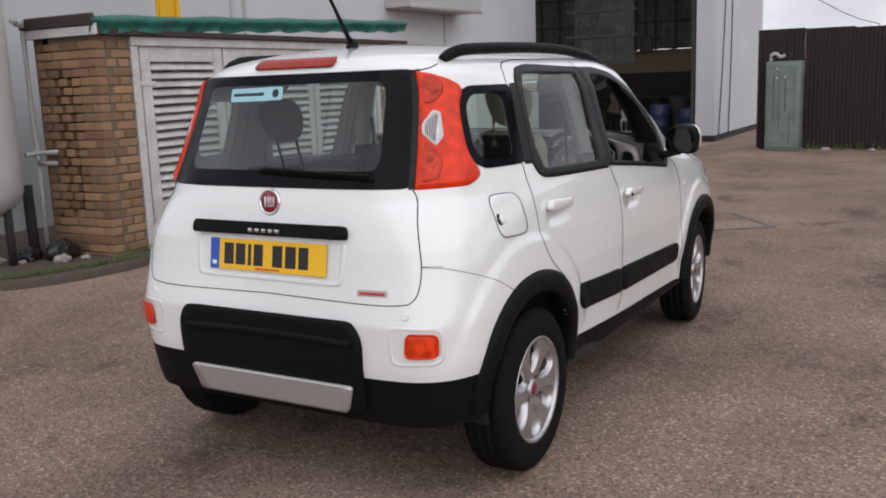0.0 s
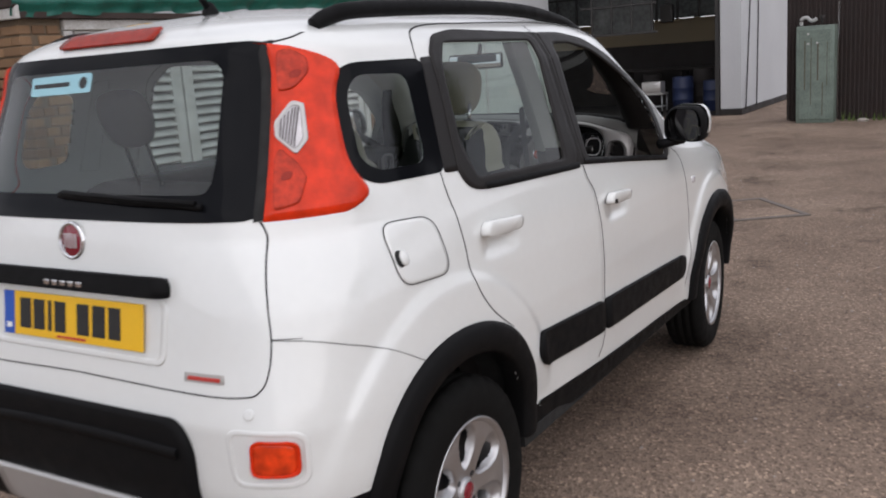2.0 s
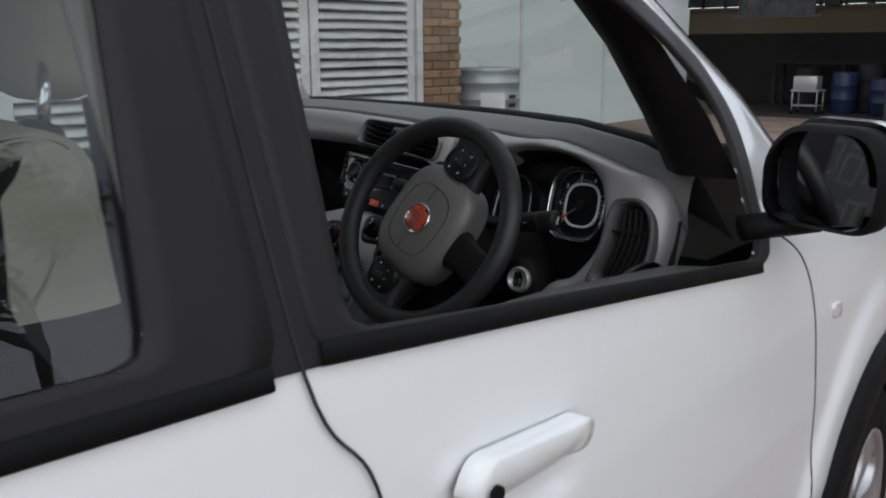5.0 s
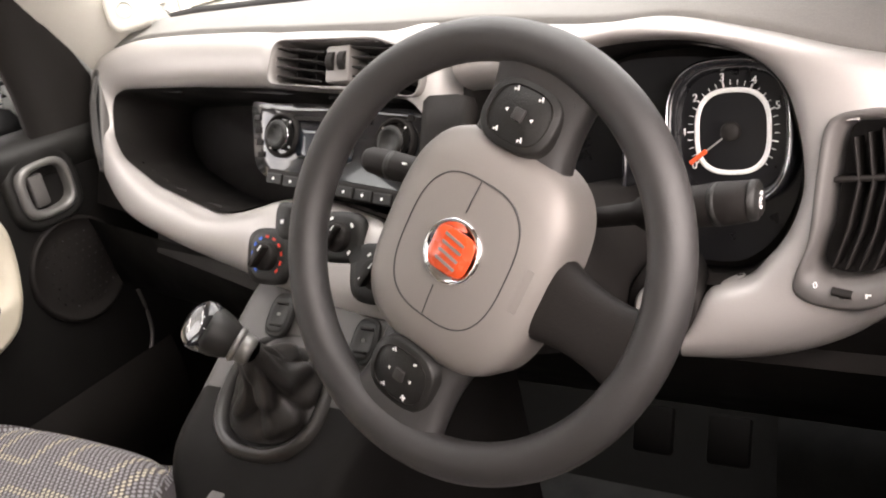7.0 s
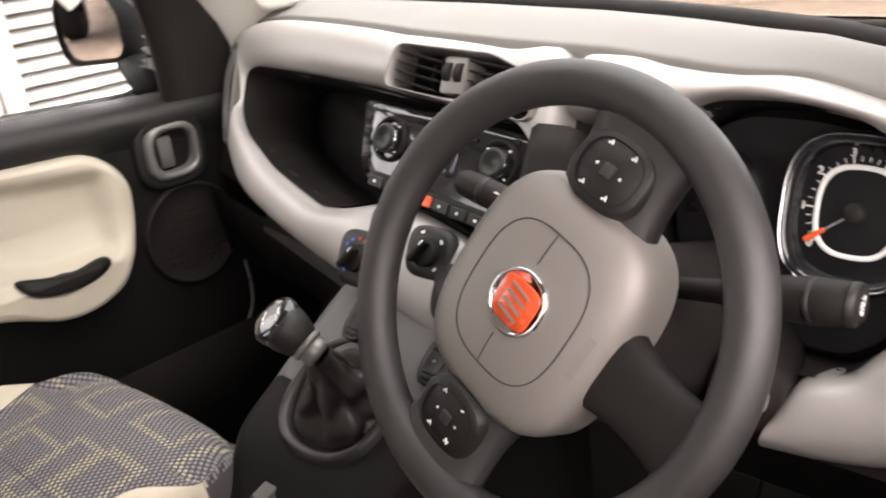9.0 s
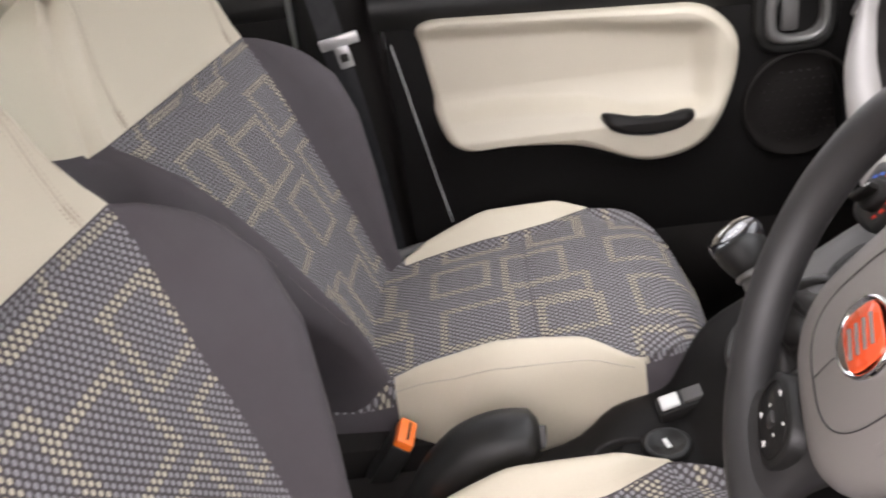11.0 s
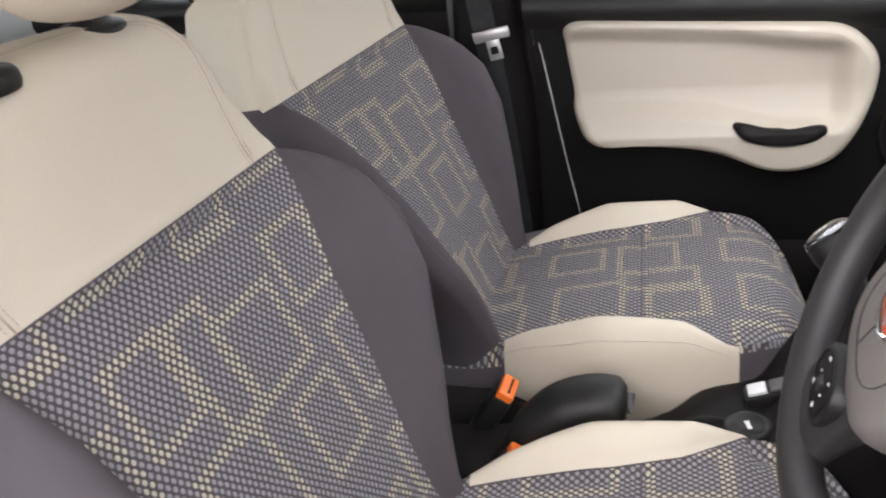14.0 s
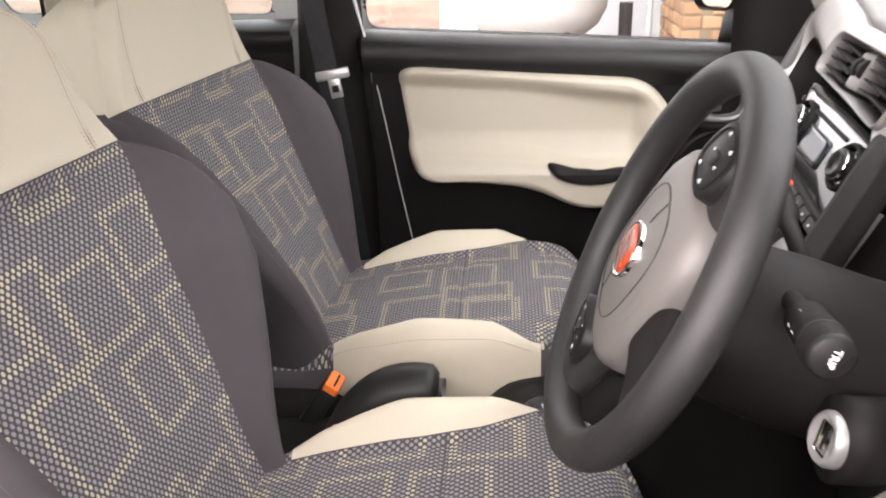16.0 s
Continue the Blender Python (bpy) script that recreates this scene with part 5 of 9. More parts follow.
piece("instrument_fascia", np.concatenate(hood_rows), clear_of((hole_,), np.concatenate(hood_flat), loft_faces(len(hood_rows), len(hood_rows[0]))), FASCIA, dash, "silver-grey hood round the dials")
piece("instrument_well", *well(on_dash, BINNACLE, 0.075, 110, 0.96), INNER, dash, "black instrument recess")
lower = []
for y_, z_ in ((.66, .845), (.668, .81), (.72, .72), (.86, .60), (1.0, .50)):
    lower.append([(x, y_ + 0.25 * max(0, -.08 - x) * (1 - 0.3 * (z_ < .8)), z_) for x in np.linspace(-.62, .63, 26)])
loft("knee_panel", lower, CONSOLE_BLACK, dash, "black lower dashboard")


def vent(name, outer, inner, slats, label, prof=None):
    piece(name, *moulding(on_dash, outer, inner, prof or [(-.02, .006), (0, .024), (.15, .0285), (.6, .026), (1, .016), (1.0, -.03)], 100), VENT_CHARCOAL if name == "side_vent" else VENT_GREY, dash, label)
    piece("vent_duct", *sheet(on_dash, inner, -0.028, 1, rings=4, n=80, drop=0.0), DIAL, dash)
    for path, wide in slats:
        p = np.array(path, float)
        top, low = on_dash(p, 0.018)[0], on_dash(p, -0.024)[0]
        d = np.array((0, 0, wide)) if abs(p[0][0] - p[-1][0]) > abs(p[0][1] - p[-1][1]) else np.array((wide, 0, 0))
        loft("slat", [low - d, top - d, top + d, low + d], INNER, dash)


vent("side_vent", RIGHT_VENT, RIGHT_VENT_IN, [([(x0, .995 - abs(i - 2) * .003), (x0 + .004, .955), (x0 - .003, .92), (x0 - .014, .89)], .0009) for i, x0 in enumerate((.559, .569, .579, .589, .599))] + [([(.545, .957), (.575, .9585), (.607, .96)], .0022)], "charcoal side air vent")
loft("vent_wheel", [on_dash(np.array([(.547, z), (.552, z - .0008), (.557, z - .0016), (.562, z - .0024)]), o)[0] for z, o in ((.8775, .025), (.8755, .0315), (.8725, .032), (.8705, .025))], INNER, dash)
text_mesh("vent_mark", "0", 0.007, DIAL_WHITE, on_dash_m(.535, .8785, .0300), dash)
part("vent_mark", box_bm((-.0022, -.0007, 0), (.0022, .0007, .0006), m=on_dash_m(.5735, .8735, .0300)), DIAL_WHITE, dash)
part("vent_mark", box_bm((-.0007, -.0022, 0), (.0007, .0016, .0006), m=on_dash_m(.5725, .873, .0302)), DIAL_WHITE, dash)
vent("side_vent", LEFT_VENT, inset(LEFT_VENT, .005), [([(-.588 + i * .010, 1.045), (-.594 + i * .010, 1.01), (-.575 + i * .010, .965)], .0008) for i in range(3)], "slim charcoal side air vent", [(-.02, .002), (0, .0150), (.4, .0185), (.8, .0185), (1, .016), (1.0, -.005)])
piece("vent_grille", *sheet(on_dash, inset(LEFT_VENT, .0045), .0182, 1, 4, 70, .004), DIAL, dash, "black vent grille")
for i_ in range(4):
    piece("slat", *moved(tube([Vector(on_dash(np.array([(x + .0055 * i_, z)]), .0185)[0][0]) for x, z in ((-.576, 1.05), (-.584, 1.012), (-.562, .962), (-.539, .932))], .0009, 6), Matrix.Identity(4)), CONSOLE_GREY, dash)
vent("centre_vent", CENTRE_VENT, inset(CENTRE_VENT, .0055), [], "pair of grey centre air vents", [(-.02, .004), (0, .020), (.3, .0235), (.7, .0225), (1, .012), (1.0, -.02)])
for x0_, x1_ in ((-.058, .013), (.052, .14)):
    for k_ in range(4):
        z0_ = 1.088 - 0.0095 * k_ - (0.006 if x0_ > 0 else 0)
        p_ = np.array([(x0_ + .001 * k_, z0_), ((x0_ + x1_) / 2, z0_ - .004), (x1_, z0_ - .009)])
        a_, b_ = on_dash(p_, .017)[0], on_dash(p_, -.02)[0]
        d_ = np.array((0, 0, .0011))
        loft("slat", [b_ - d_, a_ - d_, a_ + d_, b_ + d_], INNER, dash)
    for q_ in (.3, .7):
        x_ = x0_ + (x1_ - x0_) * q_
        part("slat", box_bm((-.0008, -.018, -.02), (.0008, .016, .004), m=on_dash_m(x_, 1.068 - .1 * x_)), INNER, dash)
part("vent_divider", box_bm((-.017, -.021, -.02), (.017, .02, .0165), .004, m=on_dash_m(.032, 1.068)), VENT_GREY, dash)
for dx_ in (-.008, .008):
    part("vent_wheel", cyl_bm(.012, .012, .009, 20, on_dash_m(.032 + dx_ - .0045, 1.070, .0105) @ Matrix.Rotation(radians(90), 4, "Y")), INNER, dash)

# radio
RADIO = rounded([(-.117, 1.036), (.026, 1.03), (.147, 1.019), (.190, 1.014), (.179, .983), (.137, .930), (-.062, .953), (-.100, .966)], .012)
piece("radio", *sheet(on_dash, RADIO, 0.004, 1, rings=5, n=110, drop=.03, dome=.003), GLOSS_BLACK, dash, "gloss black radio panel")
piece("radio_display", *sheet(on_dash, rounded([(-.029, 1.006), (.055, 1.000), (.052, .970), (-.028, .976)], .004), .0085, 1, 3, 40, .002), SCREEN_OFF, dash, "dark radio display")
part("disc_slot", box_bm((-.055, -.0022, 0), (.055, .0022, .0012), m=on_dash_m(.022, 1.0135, .0068) @ Matrix.Rotation(radians(-4.5), 4, "Z")), INNER, dash)
for x_, z_ in ((-.051, 1.000), (.111, .990)):
    m_ = on_dash_m(x_, z_, .006)
    piece("radio_knob_ring", *moved(lathe([(.026, -.004), (.026, .004), (.0235, .007), (.0215, .004), (.0215, 0)], 40), m_), INNER, dash)
    piece("radio_knob", *moved(lathe([(.0165, 0), (.0165, .012), (.0145, .0145), (.011, .0145), (.009, .012), (.0001, .012)], 36), m_), SOFT_BLACK, dash)
    piece("knob_rim", *moved(lathe([(.0170, .008), (.0175, .0095), (.0165, .0112)], 36), m_), CHROME, dash)
    for k_ in range(4):
        a_ = radians(45 + 90 * k_)
        part("button_mark", box_bm((-.0011, -.0011, 0), (.0011, .0011, .0006), m=m_ @ Matrix.Translation((.0205 * math.cos(a_), .0205 * math.sin(a_), .0052))), DIAL_WHITE, dash)
for k_, (x_, wide_) in enumerate(((-.098, .011), (.128, .008))):
    for j_ in range(4):
        part("radio_button", box_bm((-wide_ / 2, -.0035, 0), (wide_ / 2, .0035, .002), .0008, 1, m=on_dash_m(x_ + (.004 * j_ if k_ == 0 else -.002 * j_), 1.018 - .0125 * j_ - (.006 if k_ else 0), .005)), INNER, dash)
piece("switch_strip", *sheet(on_dash, rounded([(-.070, .966), (.139, .941), (.137, .925), (-.068, .950)], .004), .010, 1, 3, 60, .012), INNER, dash, "row of black switches")
for k_ in range(8):
    x_ = -.056 + .0262 * k_
    z_ = .9565 - .0252 * (x_ + .067) / .204
    red_ = k_ == 3
    part("switch", box_bm((-.0118, -.0062, 0), (.0118, .0062, .004), .0012, 1, m=on_dash_m(x_, z_, .0095) @ Matrix.Rotation(radians(-6.5), 4, "Z")), HAZARD if red_ else SOFT_BLACK, dash, "red hazard switch" if red_ else "")
    part("switch_mark", cyl_bm(.0017, .0017, .0005, 3 if red_ else 10, m=on_dash_m(x_, z_, .0137) @ Matrix.Rotation(radians(30), 4, "Z")), DIAL_WHITE, dash)
# pale seal round the passenger's door opening
piece("door_seal", *tube(spline([(-.60, .40, .549), (-.60, .50, .55), (-.60, .612, .553), (-.60, .71, .555), (-.60, .787, .575), (-.60, .82, .61), (-.60, .828, .655), (-.60, .825, .70)], 4), .003, 8), HANDLE_GREY, dash, "grey rubber door seal")
# heating controls
piece("heater_panel_bridge", *sheet(on_dash, rounded([(.055, .914), (.083, .890), (.112, .880), (.098, .852), (.072, .870), (.045, .880)], .008), .0165, 1, 4, 60, .012, .002), SOFT_BLACK, dash)
for x_, z_, rx_, rz_ in ((-.054, .875, .032, .029), (-.032, .911, .013, .02), (.050, .898, .031, .025), (.104, .865, .037, .029)):
    piece("heater_panel", *sheet(on_dash, oval(x_, z_, rx_, rz_, 3.2), .017, 1, 4, 56, .012, .003), SOFT_BLACK, dash, "black rounded heater control panel")
    if rx_ < .02:
        part("switch_mark", box_bm((-.0022, -.0022, 0), (.0022, .0022, .0006), m=on_dash_m(x_, z_, .0205)), DIAL_WHITE, dash)
        continue
    m_ = on_dash_m(x_, z_, .019)
    piece("heater_knob", *moved(lathe([(.0165, 0), (.016, .007), (.0148, .009), (.0001, .0095)], 32), m_), INNER, dash)
    part("knob_grip", box_bm((-.0036, -.0155, .008), (.0036, .0155, .02), .0025, 2, m=m_ @ Matrix.Rotation(radians(-38), 4, "Z")), INNER, dash)
    part("knob_mark", box_bm((-.0006, .008, .0198), (.0006, .015, .0206), m=m_ @ Matrix.Rotation(radians(-38), 4, "Z")), DIAL_WHITE, dash)
    for k_ in range(11):
        a_ = radians(225 - 27 * k_)
        tone_ = (BLUE_PRINT if k_ < 5 else RED_PRINT) if x_ < -.05 else DIAL_WHITE
        if x_ < -.05 or k_ % 3 == 1:
            w_ = .0032 if x_ < -.06 else .0024
            part("scale_mark", box_bm((-w_, -.0014, 0), (w_, .0014, .0006), m=m_ @ Matrix.Rotation(a_, 4, "Z") @ Matrix.Translation((.0225, 0, .0005)) @ Matrix.Rotation(radians(90), 4, "Z")), tone_, dash)

# instrument cluster
piece("cluster_face", *sheet(on_dash, inset(BINNACLE, .012), -0.055, 1, 5, 90, 0), DIAL, dash, "black instrument cluster")
TACHO = oval(.452, .994, .046, .050, 3.0, 64)
piece("dial_surround", *moulding(on_dash, oval(.452, .994, .056, .062, 3.0, 64), TACHO, [(0, -.055), (0, -.022), (.3, -.014), (.7, -.018), (1, -.034)], 80), GLOSS_BLACK, dash, "gloss black dial surround")
piece("dial_surround_trim", *moulding(on_dash, oval(.452, .994, .0535, .0595, 3.0, 64), oval(.452, .994, .052, .058, 3.0, 64), [(0, -.018), (.3, -.0125), (.7, -.0125), (1, -.018)], 80), CHROME, dash)
piece("rev_counter", *sheet(on_dash, TACHO, -0.034, 1, 5, 70, 0), DIAL, dash, "black rev counter dial")
piece("dial_ring", *moulding(on_dash, oval(.452, .994, .0335, .0365, 2.8, 64), oval(.452, .994, .0295, .0325, 2.8, 64), [(0, -.0335), (.05, -.032), (.95, -.032), (1, -.0335)], 80), DIAL_WHITE, dash)
for k_ in range(28):
    a_ = radians(218 - 9.6 * k_)
    big_ = k_ % 4 == 0
    m_ = on_dash_m(.452 + .0375 * math.cos(a_), .994 + .0405 * math.sin(a_), -.033) @ Matrix.Rotation(a_, 4, "Z")
    part("dial_tick", box_bm((-.0032 if big_ else -.0016, -.0006 if big_ else -.0003, 0), (.0026, .0006 if big_ else .0003, .0006), m=m_), DIAL_WHITE, dash)
for k_ in range(6):
    a_ = radians(218 - 38.4 * k_)
    text_mesh("dial_number", str(k_), .0095, DIAL_WHITE, on_dash_m(.452 + .0425 * math.cos(a_), .994 + .046 * math.sin(a_), -.033), dash)
nm_ = on_dash_m(.452, .994, -.0305) @ Matrix.Rotation(radians(217), 4, "Z")
part("needle", box_bm((0, -.0006, 0), (.044, .0006, .0012), m=nm_), SILVER, dash, "rev counter needle")
part("needle_tip", box_bm((.027, -.0021, .0004), (.046, .0021, .0022), .0008, 1, m=nm_), HAZARD, dash, "red needle tip")
piece("needle_hub", *moved(lathe([(.0085, 0), (.0085, .006), (.007, .0075), (.0001, .008)], 28), on_dash_m(.452, .994, -.031)), INNER, dash)
piece("speedometer_surround", *moulding(on_dash, oval(.318, .975, .042, .058, 3.0, 64), oval(.318, .975, .036, .052, 3.0, 64), [(0, -.055), (0, -.022), (.5, -.014), (1, -.034)], 60), GLOSS_BLACK, dash)

# ---- steering column, stalks and ignition ----
column = piece("steering_column", *tube(spline([(.326, .475, .965), (.328, .54, .93), (.332, .62, .90), (.335, .72, .87)], 4), .05, 20, 1.05, radii=[.055 + .012 * min(1, k / 6) for k in range(13)]), INNER, car, "black steering column shroud")
piece("ignition_surround", *tube([(.408, .68, .868), (.419, .617, .876), (.422, .598, .879)], .027, 24, 1.25), INNER, column)
im_ = axes((.422, .5955, .879), (1, .12, 0), (0, .25, 1))
piece("ignition_barrel", *moved(lathe([(.021, -.01), (.021, .002), (.0185, .006), (.0165, .0062), (.0155, .003), (.0001, .003)], 36), im_), SILVER, column, "silver ignition barrel")
part("key_slot", box_bm((-.002, -.0095, .0005), (.002, .0095, .0042), .0006, 1, m=im_), INNER, column)
part("barrel_plate", box_bm((-.0085, -.0125, .0025), (.0085, .0125, .0038), .002, 2, m=im_), CHROME, column)


def stalk(a, b, r, lettering):
    a, b = Vector(a), Vector(b)
    d = (b - a).normalized()
    pts = [a.lerp(b, t) for t in (0, .3, .36, .42, .8, .86, .97, 1.0)]
    rr = [r * k for k in (.55, .6, .62, 1.0, 1.08, 1.08, 1.0, .8)]
    ob = piece("stalk", *tube(pts, r, 24, 1, radii=rr), INNER, column, "black control stalk")
    m = axes(b, (0, -1, .2), (0, .2, 1))
    if d.x < 0:
        m = axes(b, (0, 1, 0), (0, 0, 1))
    piece("stalk_collar", *tube([a.lerp(b, .8), a.lerp(b, .835)], r * 1.1, 24), SOFT_BLACK, column)
    face = Vector((.25 if d.x > 0 else .05, -.82, .55)).normalized()
    side = d if d.x > 0 else -d
    upd = face.cross(side)
    for i, (t, h) in enumerate(((.52, .006), (.52, -.001), (.52, -.007), (.62, .006), (.62, -.001), (.62, -.007), (.70, .003))):
        mm = axes(a.lerp(b, t) + face * r * 1.02 + upd * h, side, upd)
        part("stalk_mark", box_bm((-.0028, -.0009, 0), (.0028, .0009, .0006), m=mm), DIAL_WHITE, column)
    if lettering:
        mm = axes(b + d * .0012, Vector((-.55, -.75, .35)), Vector((0, .42, .9)))
        piece("stalk_end", *moved(lathe([(.0145, -.004), (.0142, .0), (.0125, .0012), (.0001, .0014)], 28), axes(b, (0, 1, 0), (0, 0, 1))), SOFT_BLACK, column)
        text_mesh("stalk_word", "TRIP", .0065, DIAL_WHITE, axes(b + d * .0022, (0, -.35, -.93), (0, .93, -.35)), column)
    return ob


stalk((.37, .575, .965), (.519, .552, .994), .0145, True)
stalk((.31, .60, .972), (.140, .612, 1.006), .0125, False)

# ---- steering wheel ----
wheel_m = axes((.324, .479, .979), (1, 0, 0), (0, .42, .906)) @ Matrix.Rotation(radians(64), 4, "Z")
steering = piece("steering_wheel", *moved(tube([(.158 * math.cos(a), .158 * math.sin(a), 0) for a in np.linspace(0, 2 * math.pi, 97)[:-1]], .0165, 20, 1.0, True), wheel_m), RIM_GREY, car, "dark grey three-spoke steering wheel turned aside")


def spoke(angle, w0, w1, w2, material=None):
    rows = []
    for s in np.linspace(0, 1, 16):
        r = .055 + (.155 - .055) * s
        hw = (w0 * (1 - s) ** 2 + 2 * w1 * s * (1 - s) + w2 * s * s)
        lift = -.014 * (1 - s) ** .8 - .003
        row = []
        for k in range(22):
            a = 2 * math.pi * k / 22
            cx_, sz_ = math.cos(a), math.sin(a)
            row.append((r, hw * math.copysign(abs(cx_) ** .6, cx_), lift + (.013 + .006 * (1 - s)) * math.copysign(abs(sz_) ** .7, sz_)))
        rows.append([wheel_m @ Matrix.Rotation(angle, 4, "Z") @ Vector(p) for p in row])
    return loft("spoke", rows, material or RIM_GREY, steering, closed=True)


spoke(0, .052, .030, .050)
spoke(math.pi, .052, .030, .050)
spoke(-math.pi / 2, .040, .016, .034, INNER)
hub_rows = []
for t_, z_ in ((1.0, -.02), (1.0, .006), (.985, .016), (.95, .023), (.86, .029), (.7, .033), (.45, .036), (.2, .0372), (.001, .0374)):
    hub_rows.append([wheel_m @ Vector((x * t_, y * t_, z_ - .018)) for x, y in oval(0, .002, .090, .077, 3.1, 72)])
hub = loft("hub", hub_rows, HUB_GREY, steering, "silver-brown airbag cover", closed=True)


def hub_z(t):
    return float(np.interp(t, [0, .2, .45, .7, .86, .95], [.0194, .0192, .018, .015, .011, .005]))


def hub_line(t0, name="hub_groove"):
    pts = [wheel_m @ Vector((x * t0, y * t0, hub_z(t0) + .0001)) for x, y in oval(0, .002, .090, .077, 2.9, 90)]
    piece(name, *tube(pts, .0009, 6, .6, True), RIM_GREY, hub)


hub_line(.62)
for x0_, x1_ in ((-.055, -.030), (.030, .055)):
    piece("hub_groove", *tube([wheel_m @ Vector((x, .004, hub_z(abs(x) / .090) + .0002)) for x in np.linspace(x0_, x1_, 6)], .0008, 6, .6), RIM_GREY, hub)
bm_ = wheel_m @ Matrix.Translation((0, 0, .0188))
badge = piece("badge", *moved(lathe([(.0250, -.003), (.0250, .0026), (.0238, .0040), (.0218, .0036), (.0214, .0026), (.0001, .0028)], 56), bm_), CHROME, steering, "round chrome and orange-red emblem")
sq_ = oval(0, 0, .0165, .0185, 4.0, 48)
loft("badge_field", [[bm_ @ Vector((x * t, y * t, z)) for x, y in sq_] for t, z in ((1.0, .0028), (1.0, .0040), (.97, .0044), (.001, .0047))], BADGE_ORANGE, steering, "orange-red enamel field", closed=True)
for k_ in range(4):
    x_ = -.0096 + .0064 * k_
    part("badge_bar", box_bm((-.0010, -.0095, 0), (.0010, .0095, .0011), m=bm_ @ Matrix.Translation((x_, 0, .0046)) @ Matrix.Rotation(radians(-8), 4, "Z")), HUB_GREY, steering)
part("embossed_mark", box_bm((-.017, -.0035, 0), (.017, .0035, .0006), .0003, 1, m=wheel_m @ Matrix.Translation((.0, -.060, .0125)) @ Matrix.Rotation(radians(11), 4, "X")), HUB_GREY, steering)
for side_ in (1, -1):
    pod_ = wheel_m @ Matrix.Translation((.108 * side_, .002, .0050)) @ Matrix.Rotation(radians(9 * side_), 4, "Y")
    loft("button_pod", [[pod_ @ Vector((x * t, y * t, z)) for x, y in oval(0, 0, .026, .031, 2.7, 40)] for t, z in ((1.04, -.012), (1.0, .0045), (.95, .0060), (.001, .0068))], SOFT_BLACK, steering, "black steering wheel buttons", closed=True)
    piece("pod_groove", *moved(tube([(x, y, .0066) for x, y in oval(0, 0, .0205, .025, 2.7, 40)], .0005, 5, 1, True), pod_), INNER, steering)
    part("centre_button", box_bm((-.0048, -.0048, .005), (.0048, .0048, .0092), .0012, 2, m=pod_), RIM_GREY, steering)
    for k_, (dx_, dy_) in enumerate(((.016, .012), (.016, -.010), (-.016, .012), (-.016, -.010))):
        mk_ = pod_ @ Matrix.Translation((dx_, dy_, .0064)) @ Matrix.Rotation(radians(-64), 4, "Z")
        if side_ < 0 and k_ == 3:
            text_mesh("button_mark", "+", .009, DIAL_WHITE, mk_, steering, bold=.0003)
        elif side_ < 0 and k_ == 1:
            text_mesh("button_mark", "-", .009, DIAL_WHITE, mk_, steering, bold=.0003)
        else:
            for q_ in (-.0013, .0013):
                part("button_mark", box_bm((q_ - .0005, -.0014 - q_ * .3, 0), (q_ + .0006, .0014 + q_ * .4, .0005), m=mk_), DIAL_WHITE, steering)
            part("button_mark", box_bm((-.0016, -.0004, 0), (.0012, .0003, .0005), m=mk_), DIAL_WHITE, steering)
    for dy_ in (.011, -.011):
        part("button_mark", cyl_bm(.0016, .0016, .0006, 3, m=pod_ @ Matrix.Translation((0, dy_, .0064))), DIAL_WHITE, steering)

# ---- centre console, gear lever, handbrake ----
CONS = [(.70, .865, -.085, .20), (.645, .850, -.095, .195), (.60, .808, -.115, .165), (.545, .755, -.135, .125), (.49, .715, -.14, .105), (.455, .675, -.125, .09), (.43, .655, -.105, .085), (.37, .650, -.085, .08), (.31, .625, -.06, .075), (.16, .600, -.055, .07), (-.05, .59, -.055, .07), (-.30, .57, -.055, .07)]
rows = []
for y_, z_, a_, b_ in spline(CONS, 4):
    xs_ = [a_ - .012, a_ - .002, a_, a_ + .006, a_ + .018] + list(np.linspace(a_ + .04, b_ - .04, 6)) + [b_ - .018, b_ - .006, b_, b_ + .002, b_ + .012]
    zs_ = [.28, z_ - .06, z_ - .018, z_ - .006, z_] + [z_] * 6 + [z_, z_ - .006, z_ - .018, z_ - .06, .28]
    rows.append([(x, y_, z) for x, z in zip(xs_, zs_)])
console = loft("centre_console", rows, CONSOLE_BLACK, car, "dark plastic centre console", ok=lambda i, k: not (i < 12 and 2 <= k < 13))
loft("switch_panel", rows, CONSOLE_GREY, console, "grey sloping switch panel", ok=lambda i, k: i < 12 and 2 <= k < 13)
for x_, y_, z_ in ((-.029, .603, .8245), (.091, .597, .8075)):
    m_ = axes((x_, y_, z_), (1, 0, -.04), (0, .76, .65))
    loft("window_switch", [[m_ @ Vector((x * t, y * t, z)) for x, y in oval(0, 0, .0155, .024, 3, 36)] for t, z in ((1.1, -.004), (1.1, .002), (1.0, .0035), (.93, .0015), (.9, .004), (.6, .003), (.001, .002))], SOFT_BLACK, console, "black window switch", closed=True)
    part("switch_mark", box_bm((-.0022, -.0016, 0), (.0022, .0016, .0006), m=m_ @ Matrix.Translation((0, 0, .0036))), HANDLE_GREY, console)
    for q_ in (-.013, .013):
        part("switch_rib", box_bm((-.0085, -.0016, .002), (.0085, .0016, .0052), .0010, 2, m=m_ @ Matrix.Translation((0, q_, 0))), INNER, console)
gm_ = axes((-.010, .548, .755), (1, .05, 0), (0, .80, .55))
piece("boot_collar", *moved(([(x * t, y * t, z) for t, z in ((1.18, -.05), (1.16, -.018), (1.13, -.004), (1.07, .010), (.99, .014), (.91, .010), (.86, -.004)) for x, y in oval(0, 0, .070, .068, 2.5, 56)], [f[::-1] for f in loft_faces(7, 56, True)]), gm_), BOOT, console, "black gear lever collar")
random.seed(4)
